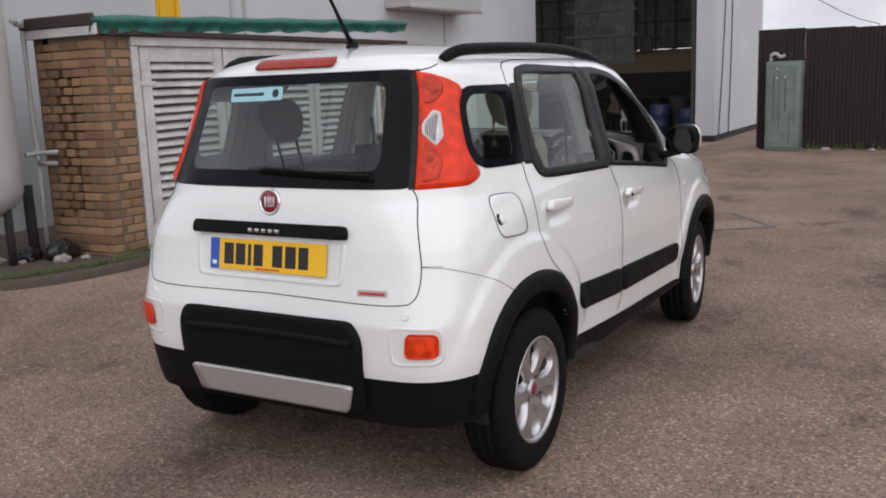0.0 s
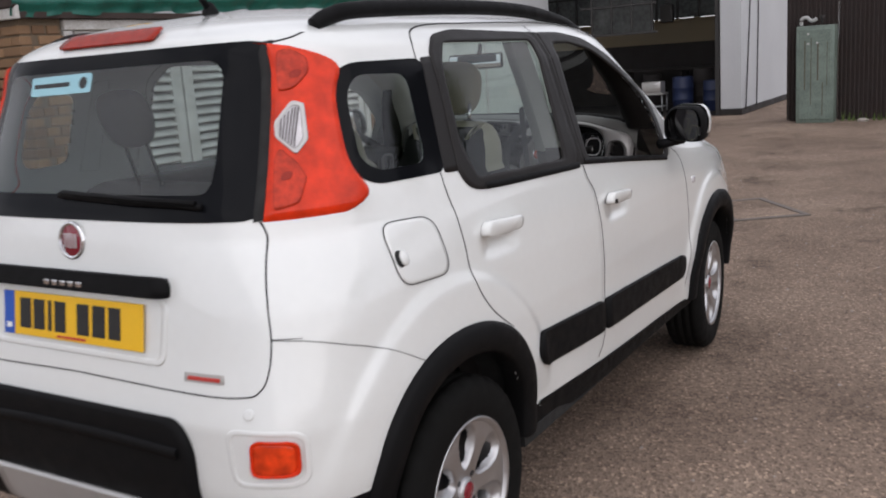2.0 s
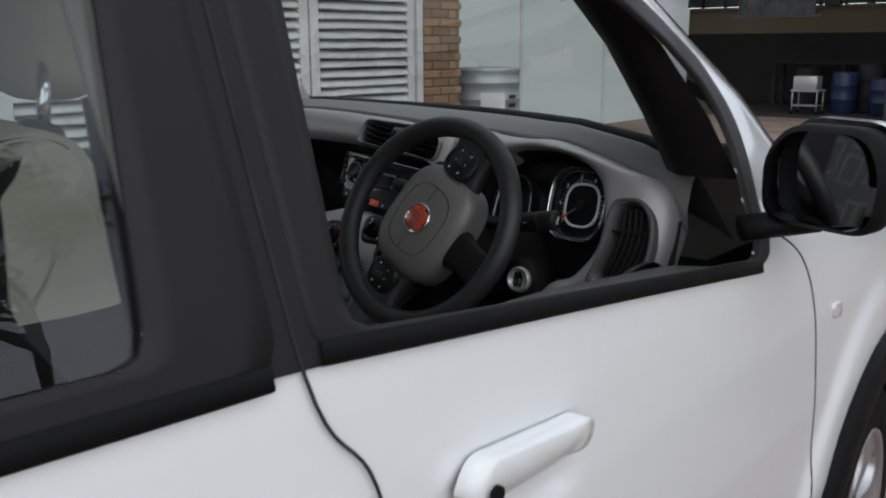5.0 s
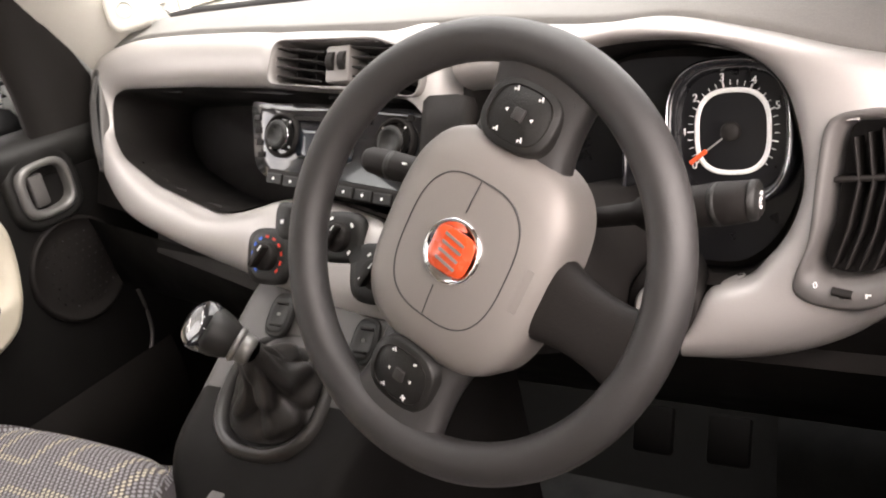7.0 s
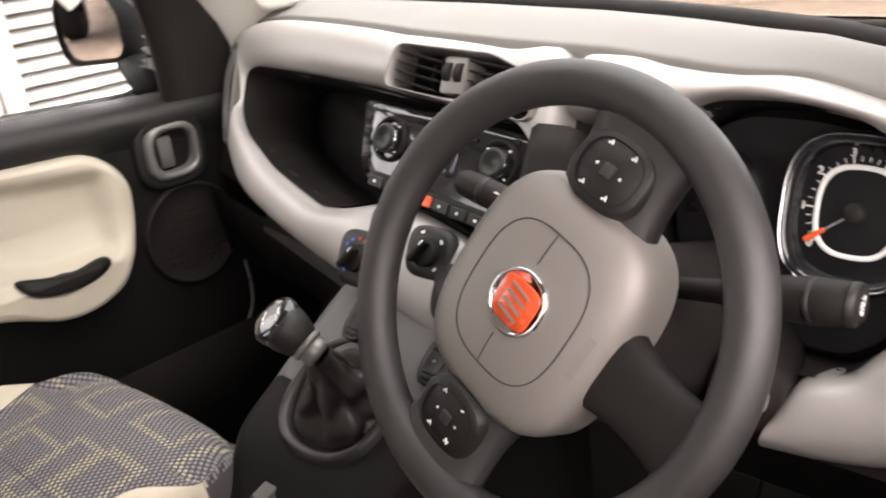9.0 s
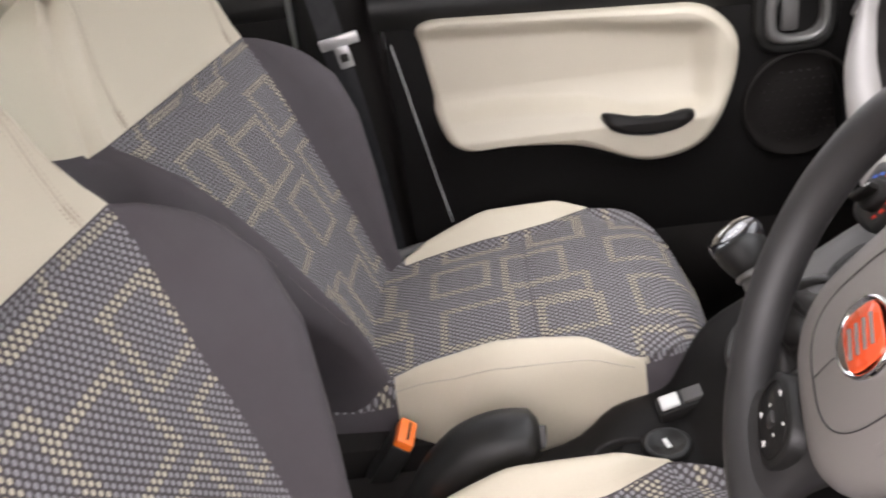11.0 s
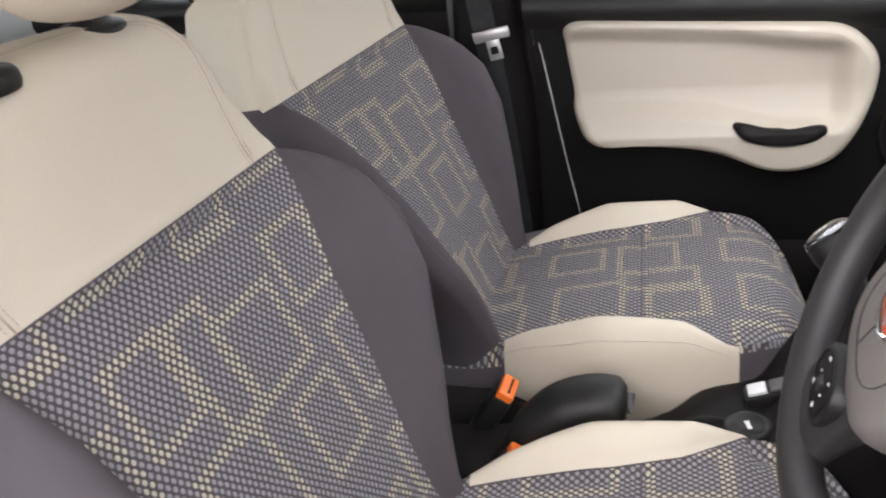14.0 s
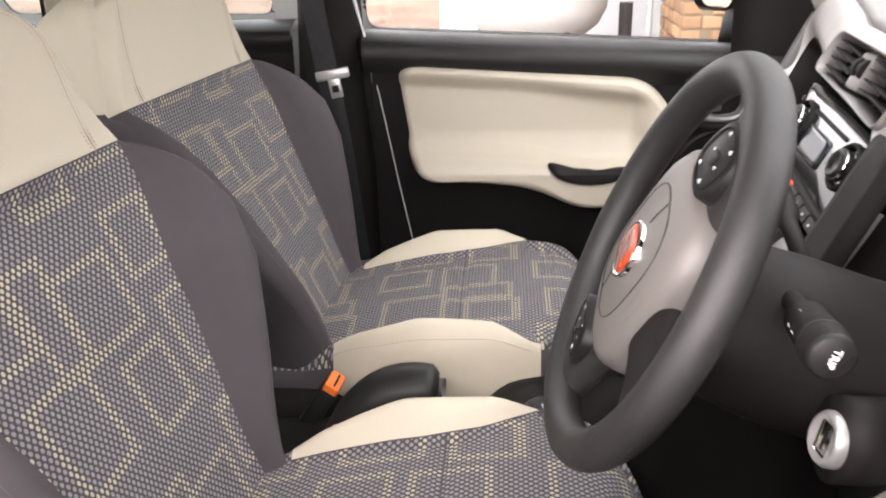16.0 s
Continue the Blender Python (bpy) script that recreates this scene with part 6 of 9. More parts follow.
rows = []
top_ = gm_.inverted() @ Vector((.028, .4995, .843))
for i_ in range(30):
    s_ = i_ / 29
    row_ = []
    for k_, (x, y) in enumerate(oval(0, 0, .066, .062, 2.4, 128)):
        a_ = 2 * math.pi * k_ / 128
        w_ = (1 - s_) ** 1.5 * .90 + .20 * s_ ** .8 * (1 - s_) + .21 * s_
        ridge = abs(math.sin(a_ * 2.5 + 1.5 * s_ + .5)) ** .6 - .6
        fold = 1 + .42 * math.sin(math.pi * s_ ** .8) * ridge + .10 * math.sin(math.pi * s_) * (math.sin(a_ * 7 - 5 * s_) + math.sin(s_ * 15 + 2 * math.sin(a_ * 2)))
        row_.append(gm_ @ Vector((x * w_ * fold + top_.x * s_, y * w_ * fold + top_.y * s_, top_.z * s_ ** 1.25 + .004)))
    rows.append(row_)
loft("gear_boot", rows, BOOT, console, "wrinkled black leather gear boot", closed=True)
lever_a, lever_b = Vector((.021, .4965, .8505)), Vector((-.011, .482, .881))
ld_ = (lever_b - lever_a).normalized()
piece("gear_lever_ring", *tube([lever_a - ld_ * .012, lever_a - ld_ * .008, lever_a, lever_a + ld_ * .003], .0155, 28, radii=[.0135, .0155, .0155, .0135]), HANDLE_GREY, console, "grey gear lever collar ring")
piece("gear_lever_ring", *tube([lever_a + ld_ * .002, lever_a + ld_ * .004, lever_a + ld_ * .007, lever_a + ld_ * .009], .018, 28, radii=[.0165, .0185, .0185, .0165]), HANDLE_GREY, console, "grey gear lever ring")
piece("gear_knob", *tube([lever_a + ld_ * h for h in (.008, .011, .018, .026, .033, .038)], .02, 32, radii=[.0165, .0185, .0215, .0238, .0245, .0235]), SOFT_BLACK, console, "soft black gear knob")
face_ = (ld_ + Vector((.50, -.42, .40))).normalized()
across_ = (Vector((.86, .35, .30)) - face_ * face_.dot(Vector((.86, .35, .30)))).normalized()
km_ = axes(lever_b + face_ * .003, across_, face_.cross(across_))
piece("knob_cap", *moved(lathe([(.0215, -.020), (.0255, -.014), (.0268, -.008), (.0258, -.002), (.0225, .0012), (.013, .0028), (.0001, .0034)], 40), km_), GLOSS_BLACK, console, "gloss black cap with white shift pattern")
for x_ in (-.009, 0, .009):
    part("shift_mark", box_bm((x_ - .0008, -.008, .0012), (x_ + .0008, .008, .0030), m=km_), DIAL_WHITE, console)
part("shift_mark", box_bm((-.0125, -.0009, .0012), (.0125, .0009, .0030), m=km_), DIAL_WHITE, console)
for k_, (x_, y_, s_) in enumerate(((-.009, .0125, "1"), (0, .0135, "3"), (.009, .0125, "5"), (-.009, -.0125, "2"), (0, -.0135, "4"), (.0105, -.0125, "R"))):
    text_mesh("shift_number", s_, .0075, DIAL_WHITE, km_ @ Matrix.Translation((x_, y_, .0014)), console, bold=.0002)
piece("power_socket", *moved(lathe([(.026, -.004), (.026, .003), (.0235, .0055), (.0185, .0055), (.017, .003), (.0001, .0035)], 36), axes((.008, .413, .655), (1, 0, 0), (0, 1, .05))), SOFT_BLACK, console, "black power socket cap")
part("socket_mark", box_bm((-.007, -.0025, 0), (.007, .0025, .0007), m=axes((.008, .413, .6588), (1, .2, 0), (0, 1, .05))), DIAL_WHITE, console)
sw_ = axes((-.047, .449, .662), (1, 0, 0), (0, .95, .3))
part("rocker_switch", box_bm((-.016, -.034, -.012), (.016, .034, .012), .004, 2, m=sw_), SOFT_BLACK, console, "black switch block")
part("rocker_switch_key", box_bm((-.011, -.029, .01), (.011, -.008, .0155), .002, 2, m=sw_), DIAL_WHITE, console, "white rocker key")
part("rocker_switch_key", box_bm((-.011, -.004, .01), (.011, .026, .0155), .002, 2, m=sw_), CONSOLE_GREY, console)
piece("cup_holder", *moved(lathe([(.043, .002), (.041, .004), (.037, .002), (.035, -.05), (.0001, -.05)], 40), axes((.03, .372, .652), (1, 0, 0), (0, 1, 0))), INNER, console, "black cup holder")
part("handbrake_slot", box_bm((-.045, -.02, -.002), (.055, .22, .006), .003, 2, m=axes((-.005, .06, .597), (1, 0, 0), (0, 1, .05))), INNER, console, "black handbrake recess")
brake = piece("handbrake", *tube(spline([(.026, .115, .58), (.024, .150, .62), (.020, .180, .656), (.015, .215, .680), (.012, .252, .688), (.011, .282, .686)], 5), .02, 24, .82, radii=list(np.interp(np.linspace(0, 1, 26), [0, .2, .38, .55, .75, .92, 1], [.012, .020, .030, .035, .036, .033, .021]))), SOFT_BLACK, car, "chunky black handbrake lever")
piece("release_button", *moved(lathe([(.012, -.004), (.012, .002), (.009, .0045), (.0001, .005)], 24), axes((.014, .285, .688), (1, -.2, 0), (0, 0, 1)) ), CONSOLE_GREY, brake)


def buckle(o, d):
    d = Vector(d).normalized()
    m = axes(Vector(o) - d * .02, d.cross(Vector((0, 0, 1))), d)
    ob = part("belt_buckle", box_bm((-.024, -.075, -.0125), (.024, .014, .0125), .006, 2, m=m), SOFT_BLACK, car, "black belt buckle with orange button")
    part("buckle_button", box_bm((-.021, .006, -.0105), (.021, .0225, .0105), .0035, 2, m=m), ORANGE, ob, "orange release button")
    part("tongue_slot", box_bm((-.015, .0195, -.003), (.015, .0232, .000), m=m), INNER, ob)
    part("buckle_stem", box_bm((-.011, -.22, -.007), (.011, -.07, .007), .003, 2, m=m), INNER, ob)


buckle((-.056, .139, .656), (.05, .55, .84))
buckle((.072, .166, .652), (-.05, .55, .84))

# ---- front seats ----
BACK_PROF = spline([(.122, .60), (.096, .65), (.055, .745), (.004, .85), (-.045, .945), (-.085, 1.012), (-.095, 1.06), (-.101, 1.11), (-.106, 1.140), (-.120, 1.162), (-.150, 1.170), (-.185, 1.160), (-.205, 1.12)], 5)


def stitches(name, line, material, parent, step=.0046, length=.0028, width=.0008):
    """A row of stitches along a line of points, as one mesh."""
    p = np.array(line, float)
    s = np.r_[0, np.cumsum(np.linalg.norm(np.diff(p, axis=0), axis=1))]
    verts, faces = [], []
    for a in np.arange(0, s[-1] - length, step):
        q = [np.array([np.interp(v, s, p[:, k]) for k in range(3)]) for v in (a, a + length)]
        v, f = tube(q, width, 5)
        faces += [tuple(i + len(verts) for i in g) for g in f]
        verts += list(v)
    return piece(name, verts, faces, material, parent)


def front_seat(xc, out, top_x, yaw=.13):
    """A front seat round x = xc; out is the side towards the door, top_x where its headrest stands."""

    def shift(z):
        return (top_x - xc) * max(0.0, (z - 1.0) / .17) - .018 * (out > 0) * math.exp(-((z - 1.0) / .06) ** 2)

    prof = np.array(BACK_PROF)
    arc = np.r_[0, np.cumsum(np.linalg.norm(np.diff(prof, axis=0), axis=1))]
    tang = np.gradient(prof, axis=0)
    tang /= np.linalg.norm(tang, axis=1, keepdims=True)
    nrm = np.stack([tang[:, 1], -tang[:, 0]], 1)
    zt = prof[:, 1].copy()
    top = int(np.argmax(zt))
    rows, uvs, sides = [], [], []
    border = int(np.argmin(np.abs(arc - np.interp(1.012, prof[:top, 1], arc[:top]))))
    for i in range(len(prof)):
        zz = zt[i] if i <= top else 2 * zt[top] - zt[i]
        w = np.interp(zz, [.60, .66, .72, .78, .85, .91, .96, 1.0, 1.03, 1.08, 1.11, 1.14, 1.16, 1.17, 1.22], [.168, .178, .200, .230, .254, .262, .250, .222, .202, .190, .182, .168, .150, .138, .11])
        s = np.interp(zz, [.60, .70, .80, .88, .94, .975, 1.0, 1.012, 1.04, 1.08, 1.19], [.142, .146, .154, .164, .178, .192, .199, .200, w * .95, w * .89, w * .86])
        s = min(s, w - .003)
        bulge = .052 * np.interp(zz, [.60, .66, .75, .85, .91, .95, .985, 1.01], [.25, .45, .85, 1.20, 1.15, .90, .50, .12])
        deep = np.interp(zz, [.6, 1.0, 1.12, 1.17, 1.3], [.13, .10, .085, .03, .01])
        row, uv = [], []

        def put(x, f, b):
            y = prof[i, 0] + nrm[i, 0] * f - b
            z = prof[i, 1] + nrm[i, 1] * f
            lean = min(1.0, max(0.0, (z - .68) / .25))
            row.append((xc + shift(z) + x, y - yaw * x * lean, z))
            uv.append((x + .3, arc[i]))

        half_cols = []
        half_cols.append((w - .012, -.012, deep))
        half_cols.append((w + .004, -.006, deep * .6))
        half_cols.append((w + .008, -.002, deep * .3))
        half_cols.append((w + .006, .0, .018))
        for t in (0, .08, .25, .45, .65, .85, 1.0):
            x = w + (s - w) * t
            half_cols.append((x, (bulge * math.sin(math.pi * min(1, (t * .78 + .22))) ** .8 - .012 * (1 - t) ** 4 + .002) if zz < 1.012 else .002 - .020 * (1 - t) ** 2.4, 0))
        centre = [(x, (.002 - .010 * (1 - (x / s) ** 2) - .004 * abs(x / s) ** 12) if zz < 1.012 else .002 + .004 * (1 - (x / s) ** 2) ** 2, 0) for x in np.linspace(s, -s, 21)[1:-1]]
        cols = [(-a, b, c) for a, b, c in half_cols] + [(-a, b, c) for a, b, c in centre] + half_cols[::-1]
        tuck = .020 * min(1.0, max(0.0, (.84 - zz) / .12))
        cols = [(a + tuck * out * max(0.0, min(1.0, -a * out / .12)), b, c) for a, b, c in cols]
        for a, b, c in cols:
            put(a, b, c)
        sides.append([q[0] for q in cols])
        rows.append(row)
        uvs.append(uv)
    g = np.array(rows)
    nn = grid_normals(g)
    nc = g.shape[1]
    kc = 10
    seat = loft("front_seat", g, FABRIC, car, "dotted cloth front seat with beige leatherette", ok=lambda i, k: i < border and kc <= k < nc - 1 - kc, uv=uvs, normals=nn)
    seat.name = "front_seat"
    loft("upper_backrest", g, BEIGE, seat, "beige leatherette upper backrest", ok=lambda i, k: i >= border, normals=nn)
    for lo, hi in ((0, kc), (nc - 1 - kc, nc - 1)):
        loft("side_bolster", g, SEAT_GREY, seat, "plain grey cloth bolster", ok=lambda i, k: i < border and lo <= k < hi, normals=nn)
    back_rows = [[g[i, k] for k in (0, nc - 1)] for i in range(len(prof))]
    loft("seat_back_shell", [[a, (np.array(a) + b) / 2 + (0, -.02, 0), b] for a, b in back_rows], APRON, seat, "black seat back")
    for sx in (1, -1):
        for dx in (.0, .006):
            k = 6 if sx < 0 else nc - 7
            stitches("stitching", [(g[i, k] + nn[i, k] * .0012) + np.array((-sx * dx, 0, 0)) for i in range(9, border + 1)], THREAD, seat, width=.0012)
        k = kc if sx < 0 else nc - 1 - kc
        piece("seam", *tube([g[i, k] for i in range(border + 1)], .0010, 6), SEAT_GREY, seat)
    piece("seam", *tube([g[border, k] for k in range(3, nc - 3)], .0010, 6), SEAT_GREY, seat)

    # arched seam with a row of stitches on each side
    def on_back(x, a):
        """A point of the backrest and its normal, x from the middle, a along the profile."""
        r = np.interp(a, arc, np.arange(len(arc)))
        i0 = min(int(r), len(arc) - 2)
        out = []
        for grid in (g, nn):
            pts = []
            for i in (i0, i0 + 1):
                order = np.argsort(sides[i][6:nc - 6])
                pts.append(np.array([np.interp(x, np.array(sides[i][6:nc - 6])[order], grid[i, 6:nc - 6, q][order]) for q in range(3)]))
            out.append(pts[0] * (1 - r + i0) + pts[1] * (r - i0))
        return out

    a0, a1 = arc[border], arc[top - 2]
    for inset_, what in ((0, "seam"), (.0055, "stitching"), (-.0055, "stitching")):
        path = []
        for q in np.linspace(0, math.pi, 90):
            c, sn = math.cos(q), math.sin(q)
            p, nv = on_back((.158 - inset_) * math.copysign(abs(c) ** .42, c), a0 + (a1 - inset_ - a0) * abs(sn) ** .55)
            path.append(p + nv * .0004)
        if what == "seam":
            piece("seam", *tube(path, .0011, 6), SEAM_BEIGE, seat)
        else:
            stitches("stitching", path, SEAM_BEIGE, seat, width=.0007)

    # cushion
    vs = np.r_[np.linspace(0, .9, 40), np.linspace(.91, 1.0, 14)]
    rows, uvs = [], []
    for v in vs:
        y = -.03 + .548 * v
        f = max(0.0, (v - .62) / .38)
        w = .208 * (1 - f ** 3.4) ** (1 / 3.0) if f < 1 else .0
        w = max(w * np.interp(y, [.05, .11, .15, .20, .26], [.74, .76, .84, .94, 1.0]), .004)
        zc = .648 + .044 * math.sin(min(1, max(0, (v - .2) / .65)) * math.pi / 2) - .055 * max(0, (v - .86) / .14) ** 2.2
        s_in = np.interp(v, [0, .3, .55, .68, .76, .80], [.142, .143, .148, .162, .190, .205])
        s = min(s_in, w - .002) if v < .80 else w * .985
        hb = .043 * np.interp(v, [0, .24, .34, .5, .70, .78, .80, 1], [0, .05, .6, 1, .7, .12, 0, 0])
        row, uv, half_cols = [], [], []
        zb = .55
        for t in (0, .35, .65, .85, .96):
            half_cols.append((w + .004 + .008 * math.sin(t * 3), zb + (zc + hb * .2 - .02 - zb) * t))
        for t in (0, .12, .3, .5, .7, .88, 1.0):
            x = w + .004 + (s - w - .004) * t
            half_cols.append((x, zc + hb * math.sin(math.pi * (.15 + .80 * t)) ** .9 - .016 * (1 - t) ** 3 * (v < .8) - (.018 if v >= .8 else 0) * (1 - t)))
        centre = []
        for x in np.linspace(s, -s, 23)[1:-1]:
            q = abs(x) / s
            seam_dip = -.004 * math.exp(-((v - .60) / .012) ** 2)
            centre.append((x, zc + .006 * (1 - q * q) + seam_dip - (.030 * q ** 8 if v >= .8 else 0)))
        cols = [(-a, b) for a, b in half_cols] + [(-a, b) for a, b in centre] + half_cols[::-1]
        for a, b in cols:
            row.append((xc + a, y, b))
            uv.append((a + .3, y + 1.0))
        rows.append(row)
        uvs.append(uv)
    c = np.array(rows)
    cn = grid_normals(c)
    nc = c.shape[1]
    kc = 11
    tip, first = int(np.argmin(np.abs(vs - .80))), int(np.argmin(np.abs(vs - .27)))
    loft("cushion", c, FABRIC, seat, "dotted cloth seat cushion", ok=lambda i, k: kc <= k < nc - 1 - kc or (i >= tip and 8 <= k < nc - 9) or (i < first and 4 <= k < nc - 5), uv=uvs, normals=cn)
    for lo, hi in ((0, kc), (nc - 1 - kc, nc - 1)):
        loft("cushion_bolster", c, BEIGE, seat, "beige leatherette cushion edge", ok=lambda i, k: first <= i < tip and lo <= k < hi, normals=cn)
        lo2, hi2 = (0, 4) if lo == 0 else (nc - 5, nc - 1)
        lo3, hi3 = (0, 8) if lo == 0 else (nc - 9, nc - 1)
        loft("cushion_apron", c, SEAT_GREY, seat, "dark cloth cushion front", ok=lambda i, k: i >= tip and lo3 <= k < hi3, normals=cn)
        loft("cushion_apron", c, SEAT_GREY, seat, "dark cloth cushion back edge", ok=lambda i, k: i < first and lo2 <= k < hi2, normals=cn)
    for k in (kc, nc - 1 - kc):
        piece("seam", *tube([c[i, k] for i in range(first, tip + 1)], .0009, 6), SEAT_GREY, seat)
    for k in (6, nc - 7):
        piece("seam", *tube([c[i, k] + cn[i, k] * .0002 for i in range(first, tip)], .0009, 6), TRIM_BEIGE, seat)
    row60 = int(np.argmin(np.abs(vs - .60)))
    piece("seam", *tube([c[row60, k] + (0, 0, .0006) for k in range(kc, nc - kc)], .0008, 6), SEAT_GREY, seat)
    part("seat_base", box_bm((xc - .20, -.06, .34), (xc + .20, .44, .60), .03, 2), INNER, seat, "black plastic seat base")
    piece("recline_lever", *tube([(xc + out * .235, .02, .60), (xc + out * .245, .08, .61), (xc + out * .245, .15, .625)], .013, 12, 1.6), CONSOLE_GREY, seat, "grey recline lever")

    # headrest
    rows = []
    hz, hy = 1.284, -.106
    top_x = xc - .004
    for t in np.linspace(-math.pi / 2, math.pi / 2, 26):
        cz_, rz_ = math.sin(t), abs(math.cos(t)) ** .55
        zz = hz + .092 * math.copysign(abs(cz_) ** .8, cz_)
        wide = (.108 + .024 * (zz - hz) / .09) * rz_
        row = []
        for x, y in oval(0, 0, wide, .052 * rz_, 2.7, 48):
            row.append((top_x + x, hy - .28 * (zz - hz) + y + .014 * (x / .13) ** 2, zz))
        rows.append(row)
    head = loft("headrest", rows, BEIGE, seat, "beige leatherette headrest on chrome posts", closed=True)
    for dx in (-.074, .074):
        piece("headrest_post", *tube([(top_x + dx, -.126, 1.14), (top_x + dx, -.116, 1.25)], .0068, 16), CHROME, seat, "chrome headrest post")
        cm = axes((top_x + dx, -.133, 1.1655), (1, 0, 0), (0, 1, -.04))
        loft("post_collar", [[cm @ Vector((x * t, y * t, z)) for x, y in oval(0, 0, .031, .025, 2.2, 36)] for t, z in ((1.0, -.008), (1.04, -.003), (1.0, .003), (.90, .0065), (.62, .0075), (.52, .012), (.40, .0125), (.32, .006), (.3, -.01))], SOFT_BLACK, seat, "black oval post collar", closed=True)
    return seat


front_seat(-.302, -1, -.292)
front_seat(.275, 1, .287)

# ---- doors inside ----
def door_inside(sx, dy, x0, ahead):
    """Lining of a front door; sx its side, dy its shift along the car."""
    door = PANELS["front_door", sx]

    def swell(y, z):
        return .030 * np.clip((.86 - z) / .07, 0, 1) ** 1.5 * np.clip((.70 - y) / .1, 0, 1) * (z > .5)

    def on_door(yz, off=0.0, s_=1):
        yz = np.asarray(yz, float)
        y, z = yz[..., 0], yz[..., 1]
        x = x0 - np.asarray(off)
        return np.stack([sx * np.broadcast_to(x, y.shape), y + dy, z], -1), None

    def on_pad(yz, off=0.0, s_=1):
        yz = np.asarray(yz, float)
        return on_door(yz, off + swell(yz[..., 0], yz[..., 1]))

    def fall(y):
        return .03 * (.8 - y) + .022 * (.6 - y) if sx < 0 else float(np.interp(y, [.1, .48, .80, .97, 1.16], [.010, -.004, -.034, -.068, -.108]))

    gy, gz = np.meshgrid(np.linspace(.125, ahead, 30), np.linspace(.33, .985, 24))
    if sx > 0:
        gz = .33 + (gz - .33) / .655 * (.605 + np.vectorize(fall)(gy))
    rows = on_door(np.stack([gy, gz], -1), 0.0)[0]
    lining = loft("door_lining", rows, CONSOLE_BLACK, door, "black door lining with beige pad")
    roll = [(.0, .935), (.012, .955), (.016, .972), (.010, .99), (-.012, 1.004), (-.05, 1.006), (-.075, 1.0)]
    if sx > 0:
        roll += [(-.082, .990), (-.086, 1.000), (-.092, 1.001), (-.098, .990), (-.099, .97)]
    # the driver's roll has the sky's glare painted in, the passenger's is plain black
    loft("door_top_roll", [[on_door(np.array([[y, z + fall(y)]]), o)[0][0] for y in np.linspace(.11, ahead + .02, 24)] for o, z in roll], SOFT_BLACK if sx < 0 else DOOR_GLARE, lining, "black door top" if sx < 0 else "black plastic door top with sky glare in its colour")
    outer = rounded([(.165, .981), (.61, .952), (.662, .90), (.657, .83), (.605, .738), (.513, .716), (.41, .762), (.30, .775), (.212, .773), (.186, .83)], .045)
    inner = rounded([(.180, .970), (.575, .942), (.610, .90), (.605, .845), (.578, .80), (.50, .800), (.42, .822), (.32, .833), (.225, .835), (.200, .86)], .04)
    def ease(v):
        v = np.clip(v, 0, 1)
        return v * v * (3 - 2 * v)

    def on_dished(yz, off=0.0, s_=1):
        yz = np.asarray(yz, float)
        y, z = yz[..., 0], yz[..., 1]
        ledge = np.interp(y, [.15, .32, .42, .50, .60, .66], [.818, .816, .808, .786, .788, .82])
        top = 1 - (1 - ease((.945 - .10 * (y - .5) - z) / .035)) * ease((y - .38) / .2)
        top = top * (.25 + .75 * ease((.972 - .064 * (y - .165) - z) / .03))
        dish = .024 * ease((.628 - y) / .042) * ease((z - ledge) / .028) * top
        return on_pad(yz, off - dish)

    soft_rim = inset(outer, .016)
    piece("arm_pad", *moulding(on_dished, outer, soft_rim, [(0, -.004), (0, .009), (.12, .016), (.3, .0215), (.6, .026), (1, .0275)], 160), TRIM_BEIGE, lining, "beige padded door insert")
    piece("pad_centre", *sheet(on_dished, soft_rim, .0275, 1, 40, 200, 0), TRIM_BEIGE, lining, "beige dished door insert")
    pull = spline([(.450, .808), (.512, .795), (.572, .800), (.579, .791), (.556, .777), (.512, .772), (.468, .780), (.445, .798)], 6, True)
    piece("door_pull", *sheet(on_pad, pull, .0285, 1, 4, 60, .02, .0), INNER, lining, "black hand recess")
    piece("door_pull_rim", *moulding(on_pad, inset(pull, -.003), pull, [(0, .018), (.3, .0298), (.7, .0298), (1, .018)], 60), SOFT_BLACK, lining)
    hb = [(.745 + (y - .745) * 1, z) for y, z in oval(.745, .917, .048, .046, 3.4, 56)]
    piece("handle_surround", *moulding(on_door, oval(.745, .917, .064, .062, 3.2, 56), hb, [(0, -.002), (0, .006), (.5, .016), (1, .010)], 60), SOFT_BLACK, lining)
    piece("handle_ring", *moulding(on_door, hb, oval(.748, .917, .034, .032, 3.0, 56), [(0, .008), (.12, .018), (.55, .021), (.9, .016), (1, .0)], 60), HANDLE_GREY, lining, "grey inner door handle")
    piece("handle_recess", *well(on_door, oval(.748, .917, .034, .032, 3.0, 56), .022, 60), DIAL, lining)
    part("handle_lever", box_bm((-.006, -.013, -.026), (.006, .013, .026), .005, 2, m=Matrix.Translation(Vector(on_door(np.array([[.735, .917]]), .006)[0][0]))), CONSOLE_GREY, lining)
    piece("speaker_grille", *moulding(on_door, oval(.755, .772, .088, .088, 2, 56), oval(.755, .772, .002, .002, 2, 56), [(0, -.002), (.0, .006), (.06, .010), (.1, .006), (.4, .008), (1, .010)], 56), INNER, lining, "black round speaker grille")
    bumps, bf = [], []
